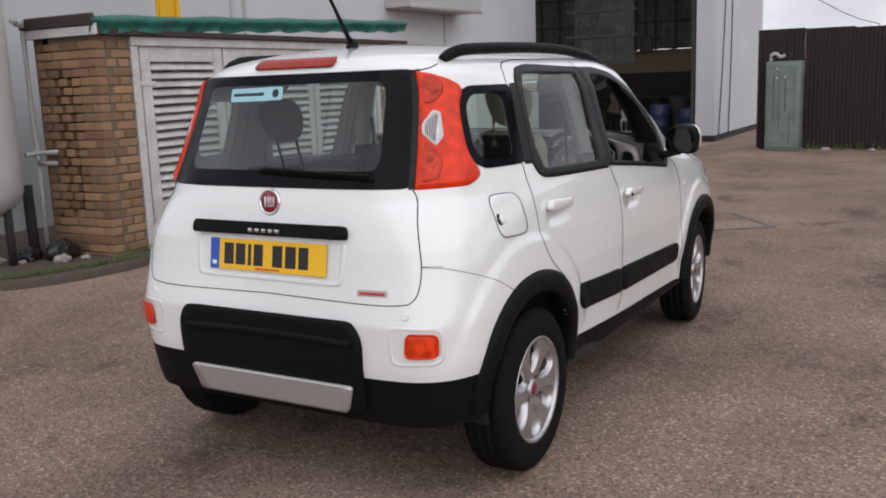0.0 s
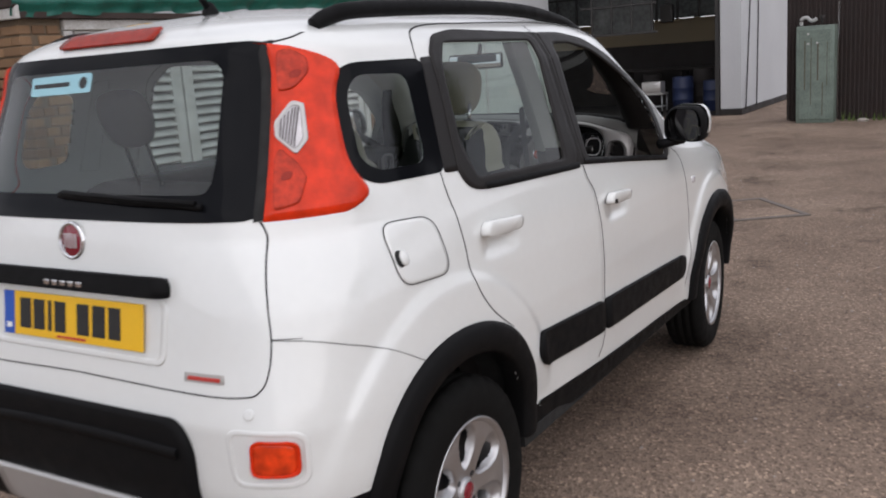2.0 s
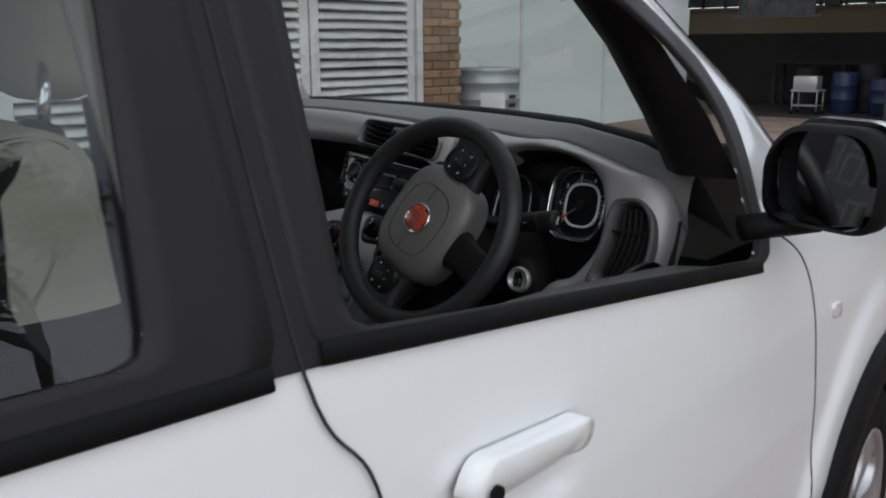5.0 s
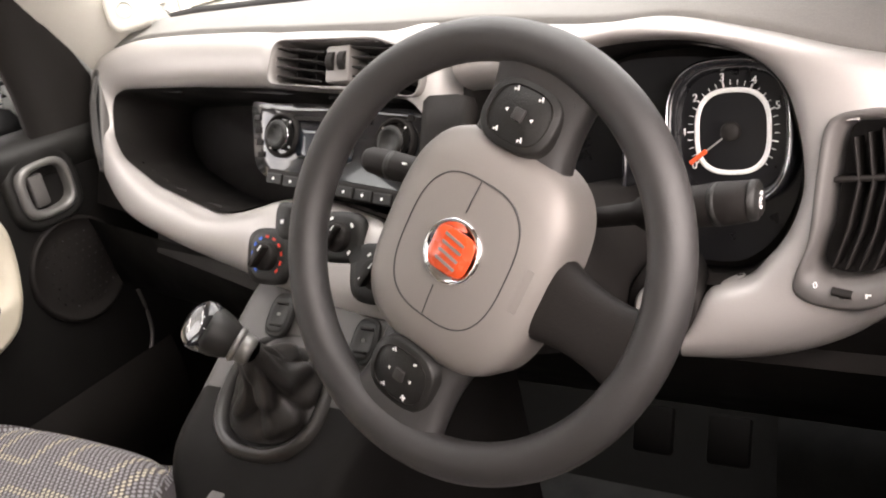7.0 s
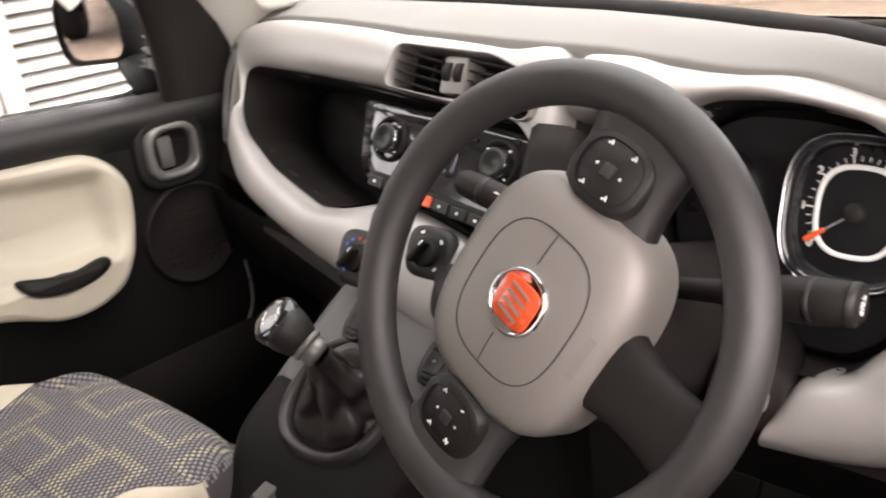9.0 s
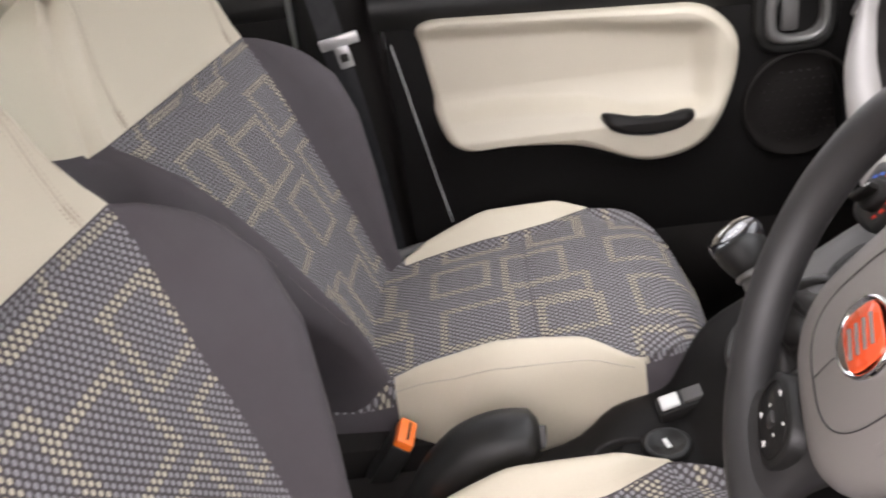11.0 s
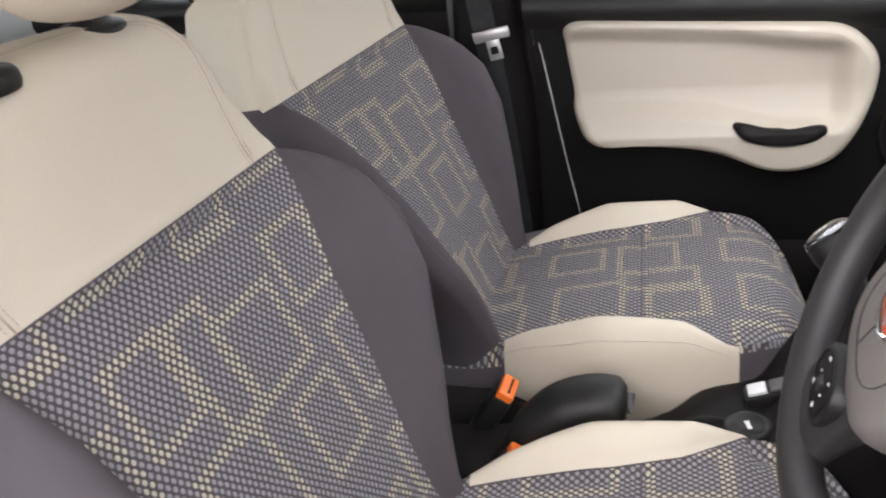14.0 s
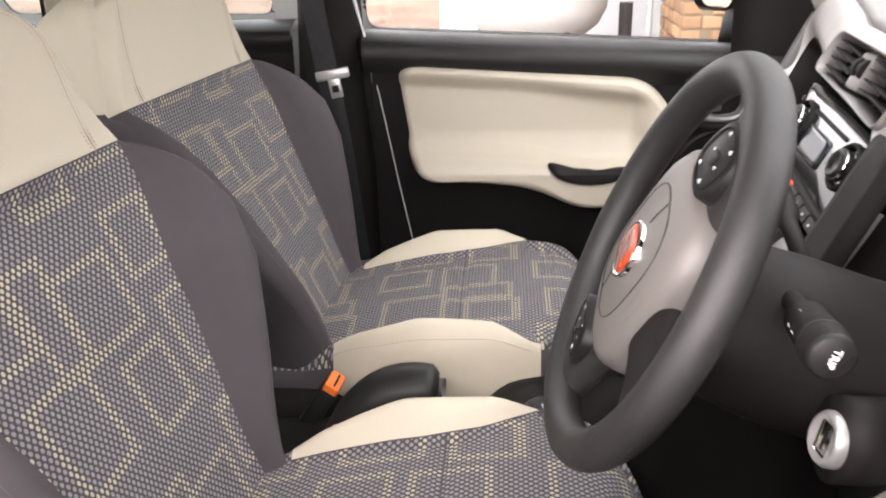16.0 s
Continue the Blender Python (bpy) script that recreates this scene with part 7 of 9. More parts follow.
    for i in range(9):
        for j in range(9):
            y, z = .700 + .0137 * i + (.007 if j % 2 else 0), .717 + .0137 * j
            if math.hypot(y - .755, z - .772) < .066:
                b0 = len(bumps)
                bumps += [on_door(np.array([[y + a, z + b]]), o)[0][0] for a, b, o in ((-.0035, 0, .006), (0, -.0035, .006), (.0035, 0, .006), (0, .0035, .006), (0, 0, .0115))]
                bf += [(b0 + k, b0 + (k + 1) % 4, b0 + 4) for k in range(4)]
    piece("speaker_mesh", bumps, bf, SOFT_BLACK, lining, smooth=False)
    gy, gz = np.meshgrid(np.linspace(.30, .85, 12), np.linspace(.40, .60, 6))
    loft("door_pocket", on_door(np.stack([gy, gz], -1), .05 * np.sin((gz - .40) / .2 * 2.2) + .002)[0], INNER, lining, "black door pocket")
    return lining


door_inside(-1, .0, .632, .98)
DRIVER_SIDE = {door_inside(1, -.36, .672, 1.06).name}

# rear doors and centre pillars, seen behind the front seats
for sx_, dy_ in ((-1, 0.0), (1, -.36)):
    before_ = set(bpy.data.objects)
    rd = PANELS["rear_door", sx_]
    gy, gz = np.meshgrid(np.linspace(-.78 if sx_ < 0 else -.60, -.02, 24), np.linspace(.40, 1.03, 20))
    ln_ = loft("rear_door_lining", np.stack([sx_ * np.full(gy.shape, .655) + 0 * gz, gy + dy_, gz], -1), INNER, rd, "black rear door lining")

    def on_rear_door(yz, off=0.0, s_=1):
        yz = np.asarray(yz, float)
        return np.stack([sx_ * np.broadcast_to(.655 - np.asarray(off), yz[..., 0].shape), yz[..., 0] + dy_, yz[..., 1]], -1), None

    piece("rear_door_pad", *sheet(on_rear_door, rounded([(-.70 if sx_ < 0 else -.56, .99), (-.12, .985), (-.09, .95), (-.10, .80), (-.70 if sx_ < 0 else -.56, .80)], .04), .014, 1, 5, 80, .014, .006), TRIM_BEIGE, ln_, "beige rear door insert")
    loft("door_top_roll", [[(sx_ * (.655 - o), y + dy_, z) for y in np.linspace(-.80 if sx_ < 0 else -.60, -.02, 16)] for o, z in ((0, 1.0), (.014, 1.018), (.012, 1.04), (-.02, 1.052), (-.06, 1.054))], SOFT_BLACK, ln_, "black rear door top")
    rows = []
    for z_, x_, y0_, y1_ in ((.35, .665, -.06, .14), (.60, .663, -.05, .13), (.95, .660, -.02, .11), (1.10, .645, -.01, .105), (1.30, .60, -.03, .08), (1.45, .56, -.05, .06)):
        rows.append([(sx_ * (x_ + .03), y0_ + dy_, z_), (sx_ * (x_ - .012), y0_ + .02 + dy_, z_), (sx_ * (x_ - .02), (y0_ + y1_) / 2 + dy_, z_), (sx_ * (x_ - .012), y1_ - .02 + dy_, z_), (sx_ * (x_ + .03), y1_ + dy_, z_)])
    loft("pillar_lining", rows[:4], INNER, rd, "black lower pillar lining")
    loft("pillar_lining", rows[3:], PILLAR_TRIM, rd, "pale upper pillar lining")
    piece("door_edge", *tube(spline([(sx_ * .610, .080 + dy_, 1.30), (sx_ * .632, .096 + dy_, 1.12), (sx_ * .636, .120 + dy_, 1.01), (sx_ * .630, .142 + dy_, .90), (sx_ * .624, .168 + dy_, .76), (sx_ * .620, .192 + dy_, .64)], 4), .0036, 8, 1.2, radii=[.0055 - .0047 * min(1, k / 8) for k in range(21)]), WHITE, rd, "white painted door edge")
    piece("door_seal", *tube([(sx_ * .660, .105 + dy_, 1.02), (sx_ * .655, .118 + dy_, .90), (sx_ * .648, .138 + dy_, .75), (sx_ * .64, .158 + dy_, .58)], .008, 8), INNER, rd)
    bx_ = sx_ * .580
    strap = [(bx_ - sx_ * .0, .020 + dy_, 1.24), (bx_, .035 + dy_, 1.10), (bx_ + sx_ * .008, .052 + dy_, .97), (bx_ + sx_ * .02, .072 + dy_, .80), (bx_ + sx_ * .05, .09 + dy_, .55)]
    belt_ob = loft("seat_belt", [[(x, y - .018, z - .004), (x - sx_ * .002, y, z), (x, y + .020, z + .004)] for x, y, z in spline(strap, 6)], STRAP, car, "black seat belt with silver tongue")
    tm_ = axes((bx_ - sx_ * .003, .064 + dy_, .972), (0, .85, .15), (0, .25, -1))
    part("belt_tongue", box_bm((-.030, -.010, -.003), (.030, .008, .003), .0028, 2, m=tm_), SILVER, belt_ob, "silver belt tongue")
    part("belt_tongue", box_bm((-.011, .004, -.0022), (.011, .040, .0022), .0018, 2, m=tm_), SILVER, belt_ob)
    part("tongue_window", box_bm((-.006, .018, -.0026), (.006, .030, .0026), m=tm_), INNER, belt_ob)
    if sx_ > 0:
        DRIVER_SIDE |= {o.name for o in set(bpy.data.objects) - before_}

# black corner panel between the passenger window and the pillar
sail_ = [((.775, .975), -.63), ((.775, 1.06), -.625), ((.765, 1.14), -.61), ((.750, 1.22), -.58), ((.74, 1.27), -.55)]
rows = []
for (y_, z_), x_ in sail_:
    k_ = (x_ - .977) / (-.66 - .977)
    w_ = .165 - .30 * (z_ - .975)
    rows.append([(x_ - .02, -.167 + (y_ + .167) * k_ + .004, 1.229 + (z_ - 1.229) * k_), (x_, -.167 + (y_ + .167) * k_, 1.229 + (z_ - 1.229) * k_), (x_ + .002, -.167 + (y_ + w_ * .5 + .167) * k_, 1.229 + (z_ - 1.229) * k_), (x_, -.167 + (y_ + w_ + .167) * k_, 1.229 + (z_ - 1.229) * k_)])
loft("mirror_corner_panel", rows, INNER, PANELS["front_door", -1], "black window corner panel")

# ---- windscreen pillar lining with a tweeter ----
for sx_ in (1, -1):
    rows = []
    for z_, y_, x_ in ((1.06, 1.00 if sx_ < 0 else .80, .60), (1.15, .93 if sx_ < 0 else .74, .585), (1.25, .82 if sx_ < 0 else .66, .565), (1.35, .66 if sx_ < 0 else .54, .545), (1.45, .48, .52)):
        x_ += .01 if sx_ > 0 else -.04
        w_ = float(np.interp(z_, [1.06, 1.15, 1.25, 1.35], [.130, .122, .105, .068]))
        cols_ = ((.06, -.10, 0), (.005, -.05, 0), (-.012, 0, 0), (-.02, .05, .005)) if sx_ < 0 else ((w_, -.12, 0), (.045 + w_ * .35, -.13, 0), (.045, -.13, 0), (.005, -.09, 0), (-.012, -.02, 0), (-.02, .05, .005))
        rows.append([(sx_ * (x_ + a), y_ + b, z_ + c) for a, b, c in cols_])
    # driver's side coloured black for its backlit shade, passenger's left pale
    pl_ = loft("pillar_lining", rows, PILLAR_TRIM if sx_ < 0 else INNER, PANELS["windscreen_pillar", sx_] or car, "plain windscreen pillar lining")
    if sx_ < 0:
        tm_ = axes((-.512, .915, 1.147), (.75, .60, .05), (-.05, .1, 1))
        loft("tweeter", [[tm_ @ Vector((x * t, y * t, z)) for x, y in oval(0, 0, .030, .030, 3.2, 40)] for t, z in ((1.15, -.02), (1.1, .004), (1.0, .010), (.8, .012), (.001, .013))], PILLAR_TRIM, pl_, "pale square tweeter cover", closed=True)
        piece("tweeter_ring", *moved(lathe([(.013, .011), (.013, .0145), (.0115, .0155), (.010, .013)], 32), tm_), LINING, pl_)

# the cabin's fittings sit a little further back and higher than their own drawing
CABIN_SHIFT, DRIVER_DOOR_SHIFT = Vector((0, -.15, .03)), Vector((0, 0, .004))
for ob_ in set(bpy.data.objects) - SHELL_PARTS:
    if ob_.parent in SHELL_PARTS:
        ob_.location += DRIVER_DOOR_SHIFT if ob_.name in DRIVER_SIDE else CABIN_SHIFT

# ---- roof lining, carpet, rear bench ----
rows = []
for z_, k_ in ((1.40, .955), (1.45, .95), (1.49, .94), (1.515, .92), (1.535, .88), (1.55, .80), (1.556, .4), (1.557, .02)):
    ring_ = []
    for a_ in np.linspace(0, 2 * math.pi, 97)[:-1]:
        c_, s_ = math.cos(a_), math.sin(a_)
        n_ = 4.6
        y_ = MID + (float(np.interp(z_, *TR)) + MID if s_ < 0 else float(np.interp(z_, *TF)) - MID) * math.copysign(abs(s_) ** (2 / n_), s_) * k_
        x_ = math.copysign(abs(c_) ** (2 / n_), c_) * float(np.interp(z_, *TW)) * float(taper(y_)) * k_
        ring_.append((x_, y_, z_ - .012))
    rows.append(ring_)
loft("roof_lining", rows[3:], LINING, PANELS["roof"], "pale grey roof lining", closed=True)
fy_ = [(-1.45, .62), (-1.05, .60), (-.95, .36), (-.3, .30), (.3, .29), (.9, .30), (1.15, .50), (1.2, .80)]
loft("floor_carpet", [[(x, y, z) for x in np.linspace(-.66, .66, 14)] for y, z in fy_], CARPET, car, "black floor carpet")
for sx_ in (1, -1):
    loft("side_lining", [[(sx_ * x, y, z) for y in np.linspace(-1.36, -1.0, 8)] for x, z in ((.56, .45), (.60, .8), (.60, 1.06))], INNER, PANELS["rear_quarter", sx_], "black boot side lining")
    loft("footwell_side", [[(sx_ * .67, y, z) for y in np.linspace(.5, 1.2, 8)] for z in (.28, .6, .95)], CARPET, car, "black footwell side")
bench = part("rear_bench", box_bm((-.60, -.98, .38), (.60, -.42, .60), .05, 3), SEAT_GREY, car, "grey cloth rear bench with headrests")
for x0_, x1_ in ((-.60, -.02), (.02, .60)):
    part("bench_back", box_bm((x0_, -.06, 0), (x1_, .06, .56), .045, 3, m=Matrix.Translation((0, -.97, .56)) @ Matrix.Rotation(radians(16), 4, "X")), SEAT_GREY, bench, "grey cloth rear backrest")
    part("bench_panel", box_bm((x0_ + .10, .045, .06), (x1_ - .10, .068, .50), .01, 2, m=Matrix.Translation((0, -.97, .56)) @ Matrix.Rotation(radians(16), 4, "X")), SEAT_GREY, bench)
    xm_ = (x0_ + x1_) / 2
    bh_ = Matrix.Translation((0, -.97, .56)) @ Matrix.Rotation(radians(16), 4, "X")
    rows = []
    for t_ in np.linspace(-math.pi / 2, math.pi / 2, 16):
        k_ = abs(math.cos(t_)) ** .55
        rows.append([bh_ @ Vector((xm_ + x, y, .775 + .088 * math.sin(t_))) for x, y in oval(0, 0, (.100 + .012 * math.sin(t_)) * k_ + .0005, .045 * k_ + .0005, 2.6, 32)])
    rest_ = loft("bench_headrest", rows, SEAT_GREY, bench, "grey cloth rear headrest on two posts", closed=True)
    for dx_ in (-.05, .05):
        piece("headrest_post", *tube([bh_ @ Vector((xm_ + dx_, 0, .54)), bh_ @ Vector((xm_ + dx_, 0, .72))], .006, 10), INNER, rest_)
part("parcel_shelf", box_bm((-.58, -1.50, 1.04), (.58, -1.12, 1.06), .008, 2), INNER, car, "black parcel shelf")
for x_, z_ in ((.22, .47), (.33, .47), (.43, .45)):
    part("pedal", box_bm((-.03, -.008, -.035), (.03, .008, .035), .006, 2, m=Matrix.Translation((x_, .86, z_)) @ Matrix.Rotation(radians(-30), 4, "X")), CONSOLE_BLACK, car, "black rubber pedal")
rm_ = part("rear_view_mirror", box_bm((-.12, -.012, -.032), (.12, .012, .032), .011, 3, m=Matrix.Translation((0, .42, 1.40)) @ Matrix.Rotation(radians(12), 4, "Z")), INNER, car, "black rear-view mirror")
part("mirror_glass", box_bm((-.112, -.0145, -.026), (.112, -.0125, .026), m=Matrix.Translation((0, .42, 1.40)) @ Matrix.Rotation(radians(12), 4, "Z")), MIRROR, rm_)
piece("mirror_stem", *tube([(0, .43, 1.41), (0, .46, 1.44), (0, .47, 1.47)], .009, 10), INNER, rm_)

# ---- yard: ground ----
def asphalt():
    m = bpy.data.materials.new("worn_brown_asphalt")
    m.use_nodes = True
    n, l = m.node_tree.nodes, m.node_tree.links
    b = n["Principled BSDF"]
    b.inputs["Roughness"].default_value, b.inputs["Specular IOR Level"].default_value = 0.9, 0.25
    co = n.new("ShaderNodeTexCoord")

    def noise(scale, detail, rough=0.55):
        q = n.new("ShaderNodeTexNoise")
        q.inputs["Scale"].default_value, q.inputs["Detail"].default_value, q.inputs["Roughness"].default_value = scale, detail, rough
        l.new(co.outputs["Object"], q.inputs["Vector"])
        return q.outputs["Fac"]

    def ramp(fac, stops):
        q = n.new("ShaderNodeValToRGB")
        e = q.color_ramp.elements
        while len(e) < len(stops):
            e.new(0.5)
        for k, (p, c) in enumerate(stops):
            e[k].position, e[k].color = p, (*c, 1)
        l.new(fac, q.inputs["Fac"])
        return q.outputs["Color"]

    def mul(a, c, fac=1.0, mode="MULTIPLY"):
        q = n.new("ShaderNodeMix")
        q.data_type, q.blend_type = "RGBA", mode
        q.inputs["Factor"].default_value = fac
        l.new(a, q.inputs[6])
        l.new(c, q.inputs[7])
        return q.outputs[2]

    base = ramp(noise(0.55, 6, 0.6), [(0.30, (0.155, 0.113, 0.088)), (0.5, (0.248, 0.187, 0.147)), (0.72, (0.335, 0.260, 0.206))])
    vor = n.new("ShaderNodeTexVoronoi")
    vor.inputs["Scale"].default_value = 95
    l.new(co.outputs["Object"], vor.inputs["Vector"])
    sep = n.new("ShaderNodeSeparateColor")
    l.new(vor.outputs["Color"], sep.inputs[0])
    grit = ramp(sep.outputs[0], [(0.0, (0.52, 0.50, 0.49)), (0.42, (0.95, 0.93, 0.92)), (0.88, (1.12, 1.10, 1.08)), (0.97, (1.85, 1.8, 1.72))])
    fine = ramp(noise(240, 3), [(0.3, (0.72, 0.71, 0.70)), (0.7, (1.22, 1.21, 1.20))])
    stain = ramp(noise(1.3, 8, 0.72), [(0.30, (0.36, 0.34, 0.33)), (0.45, (0.93, 0.93, 0.93)), (0.62, (1.0, 1.0, 1.0)), (0.75, (1.14, 1.12, 1.1))])
    crack = n.new("ShaderNodeTexVoronoi")
    crack.feature = "DISTANCE_TO_EDGE"
    crack.inputs["Scale"].default_value = 0.35
    warp = n.new("ShaderNodeMix")
    warp.data_type = "VECTOR"
    warp.inputs["Factor"].default_value = 0.22
    wn_ = n.new("ShaderNodeTexNoise")
    wn_.inputs["Scale"].default_value, wn_.inputs["Detail"].default_value = 1.8, 6
    l.new(co.outputs["Object"], wn_.inputs["Vector"])
    l.new(co.outputs["Object"], warp.inputs[4])
    l.new(wn_.outputs["Color"], warp.inputs[5])
    l.new(warp.outputs[1], crack.inputs["Vector"])
    cr = ramp(crack.outputs["Distance"], [(0.0, (0.62, 0.6, 0.6)), (0.008, (1, 1, 1))])
    col = mul(mul(mul(mul(base, grit), fine), stain), cr, 0.35)
    l.new(col, b.inputs["Base Color"])
    bp = n.new("ShaderNodeBump")
    bp.inputs["Distance"].default_value, bp.inputs["Strength"].default_value = 0.006, 0.7
    add = n.new("ShaderNodeMath")
    l.new(vor.outputs["Distance"], add.inputs[0])
    l.new(noise(60, 5), add.inputs[1])
    l.new(add.outputs[0], bp.inputs["Height"])
    l.new(bp.outputs["Normal"], b.inputs["Normal"])
    return m


ASPHALT = asphalt()
WALL = mat("dirty_white_render", (0.52, 0.53, 0.545), 0.85, var=0.10, scale=0.9, fine=40, bump=0.002)
PAINT_PEEL = mat("peeling_white_paint", (0.60, 0.60, 0.585), 0.65, var=0.14, scale=7, fine=60, bump=0.003, tint=(0.40, 0.38, 0.35))
MORTAR = mat("dirty_mortar", (0.155, 0.117, 0.080), 0.95, var=0.2, scale=14, fine=120, bump=0.004)
TARP = mat("green_tarpaulin", (0.006, 0.105, 0.078), 0.38, var=0.3, scale=5, fine=60)
TARRED = mat("dark_brown_weathered_board", (0.045, 0.030, 0.025), 0.8, var=0.4, scale=9, fine=120, bump=0.003)
FENCE = mat("dark_brown_painted_sheet", (0.021, 0.0125, 0.0105), 0.65, var=0.35, scale=3, fine=40, bump=0.001)
PIPE = mat("weathered_grey_pipe_paint", (0.42, 0.42, 0.41), 0.6, var=0.15, scale=12)
TANK = mat("off_white_tank_paint", (0.43, 0.43, 0.42), 0.5, var=0.05, scale=3)
CONCRETE = mat("stained_concrete", (0.078, 0.060, 0.048), 0.92, var=0.4, scale=4, fine=120, bump=0.004)
GRASS = mat("dull_green_grass", (0.075, 0.115, 0.025), 0.8, var=0.5, scale=30)
BAG = mat("black_refuse_sack", (0.012, 0.012, 0.013), 0.28, var=0.2, scale=30, fine=90, bump=0.004)
RUST = mat("dark_rusty_streak", (0.10, 0.085, 0.06), 0.8, var=0.5, scale=20)
CABINET = mat("faded_green_grey_metal", (0.16, 0.205, 0.175), 0.6, var=0.4, scale=4, fine=60)
DRUM = mat("galvanised_grey_steel", (0.36, 0.375, 0.385), 0.45, metal=0.5, var=0.12, scale=9)
MINT = mat("pale_mint_board", (0.58, 0.62, 0.58), 0.75, var=0.06, scale=3)
# cream and brown are darkened to hold the workshop's indoor shade
CREAM = mat("dimmed_cream_workshop_paint", (0.20, 0.16, 0.10), 0.8, var=0.12, scale=2)
PAINT_SHADE = mat("dark_brown_paint_and_shade", (0.020, 0.016, 0.015), 0.8, var=0.3, scale=3)
FRAME_DARK = mat("dark_window_bars", (0.035, 0.033, 0.032), 0.6, var=0.2)
def dusty_glass():
    """Grimy glazing that lets daylight through as a soft glow."""
    m = mat("dusty_workshop_glass", (0.155, 0.163, 0.16), 0.5, var=0.5, scale=3, fine=14)
    n, l = m.node_tree.nodes, m.node_tree.links
    b = n["Principled BSDF"]
    soft, mx = n.new("ShaderNodeBsdfTranslucent"), n.new("ShaderNodeMixShader")
    l.new(b.inputs["Base Color"].links[0].from_socket, soft.inputs["Color"])
    mx.inputs["Fac"].default_value = 0.7
    l.new(b.outputs[0], mx.inputs[1])
    l.new(soft.outputs[0], mx.inputs[2])
    l.new(mx.outputs[0], n["Material Output"].inputs["Surface"])
    return m


DIRTY_GLASS = dusty_glass()
# blue darkened for the dim workshop
BLUE = mat("dimmed_blue_plastic", (0.016, 0.026, 0.075), 0.5, var=0.2)
YELLOW = mat("yellow_sign_paint", (0.75, 0.42, 0.01), 0.5, var=0.1)
BARK = mat("grey_brown_bark", (0.10, 0.078, 0.06), 0.9, var=0.35, scale=12, fine=60, bump=0.01)
LEAF = mat("dark_green_leaves", (0.040, 0.070, 0.022), 0.6, var=0.45, scale=3)
STONE = mat("pale_pebble", (0.34, 0.30, 0.27), 0.9, var=0.35, scale=9)


def brick_material():
    m = mat("yellow_stock_brick", (0.29, 0.182, 0.108), 0.92, var=0.16, scale=22, fine=180, bump=0.004)
    n, l = m.node_tree.nodes, m.node_tree.links
    b = n["Principled BSDF"]
    old = b.inputs["Base Color"].links[0].from_socket
    info, ramp, mx = n.new("ShaderNodeObjectInfo"), n.new("ShaderNodeValToRGB"), n.new("ShaderNodeMix")
    ramp.color_ramp.elements[0].color, ramp.color_ramp.elements[1].color = (0.62, 0.58, 0.55, 1), (1.15, 1.12, 1.05, 1)
    mx.data_type, mx.blend_type = "RGBA", "MULTIPLY"
    mx.inputs["Factor"].default_value = 1.0
    l.new(info.outputs["Random"], ramp.inputs["Fac"])
    l.new(old, mx.inputs[6])
    l.new(ramp.outputs["Color"], mx.inputs[7])
    l.new(mx.outputs[2], b.inputs["Base Color"])
    return m


BRICK = brick_material()
random.seed(11)

gx = np.array([-400, -120, -40, -16, -8, -4, 0, 4, 8, 16, 40, 120, 400.0])
gn = len(gx)
gv = [(x, y, 0.0) for y in gx for x in gx]
ground = piece("ground", gv, [(j * gn + i, j * gn + i + 1, j * gn + i + gn + 1, j * gn + i + gn) for j in range(gn - 1) for i in range(gn - 1)], ASPHALT, smooth=False)
tagged(ground, "worn brown asphalt yard with grit and stains", "ground", kind="structure")

# loose grit on the asphalt
pv, pf = [], []
for k_ in range(2600):
    x_, y_ = random.uniform(-4, 4), random.uniform(-4.2, 9)
    if abs(x_) < .85 and abs(y_) < 1.8:
        continue
    r_ = random.choice((.003, .004, .005, .006, .009))
    b0 = len(pv)
    for j_ in range(5):
        a_ = j_ * 1.2566 + random.random() * .6
        pv.append((x_ + r_ * math.cos(a_) * random.uniform(.7, 1.3), y_ + r_ * math.sin(a_), 0.0005))
    pv.append((x_, y_, r_ * random.uniform(.5, .9)))
    pf += [(b0 + j_, b0 + (j_ + 1) % 5, b0 + 5) for j_ in range(5)]
tagged(piece("loose_grit", pv, pf, STONE, smooth=False), "pale loose grit scattered over the asphalt", "grit", kind="stuff")

# ---- main building ----
wall_w = part("wall_west", box_bm((-6.9, -.3, 0), (-6.5, 15.5, 7.0)), WALL, smooth=False)
tagged(wall_w, "white rendered workshop wall with vertical joints", "wall", kind="structure")
tagged(part("wall_return", box_bm((-14.0, -.3, 0), (-6.9, .1, 7.0)), WALL, smooth=False), "plain white rendered end wall of the workshop", "wall", kind="structure")
tagged(part("wall_far_west", box_bm((-14.3, -14, 0), (-14.0, -.3, 3.2)), WALL, smooth=False), "plain pale yard wall", "wall", kind="structure")
for y_, w_ in ((5.43, .05), (5.68, .05), (11.22, .04)):
    part("cover_strip", box_bm((-6.5, y_ - w_ / 2, 0), (-6.47, y_ + w_ / 2, 7.0), .006, 1), PIPE, wall_w)
hoodbox = part("wall_canopy", box_bm((-6.5, 9.2, 2.70), (-5.95, 11.7, 3.05), .01, 1), PIPE, smooth=False)
tagged(hoodbox, "grey sheet metal box canopy on the wall", "canopy")
part("canopy_lip", box_bm((-5.97, 9.17, 2.68), (-5.93, 11.73, 2.74), .008, 1), SILVER, hoodbox)
mint = part("wall_board", box_bm((-6.62, 7.2, 0.0), (-6.44, 15.45, 1.9)), MINT, smooth=False)
tagged(mint, "pale mint painted board along the wall", "board", kind="structure")
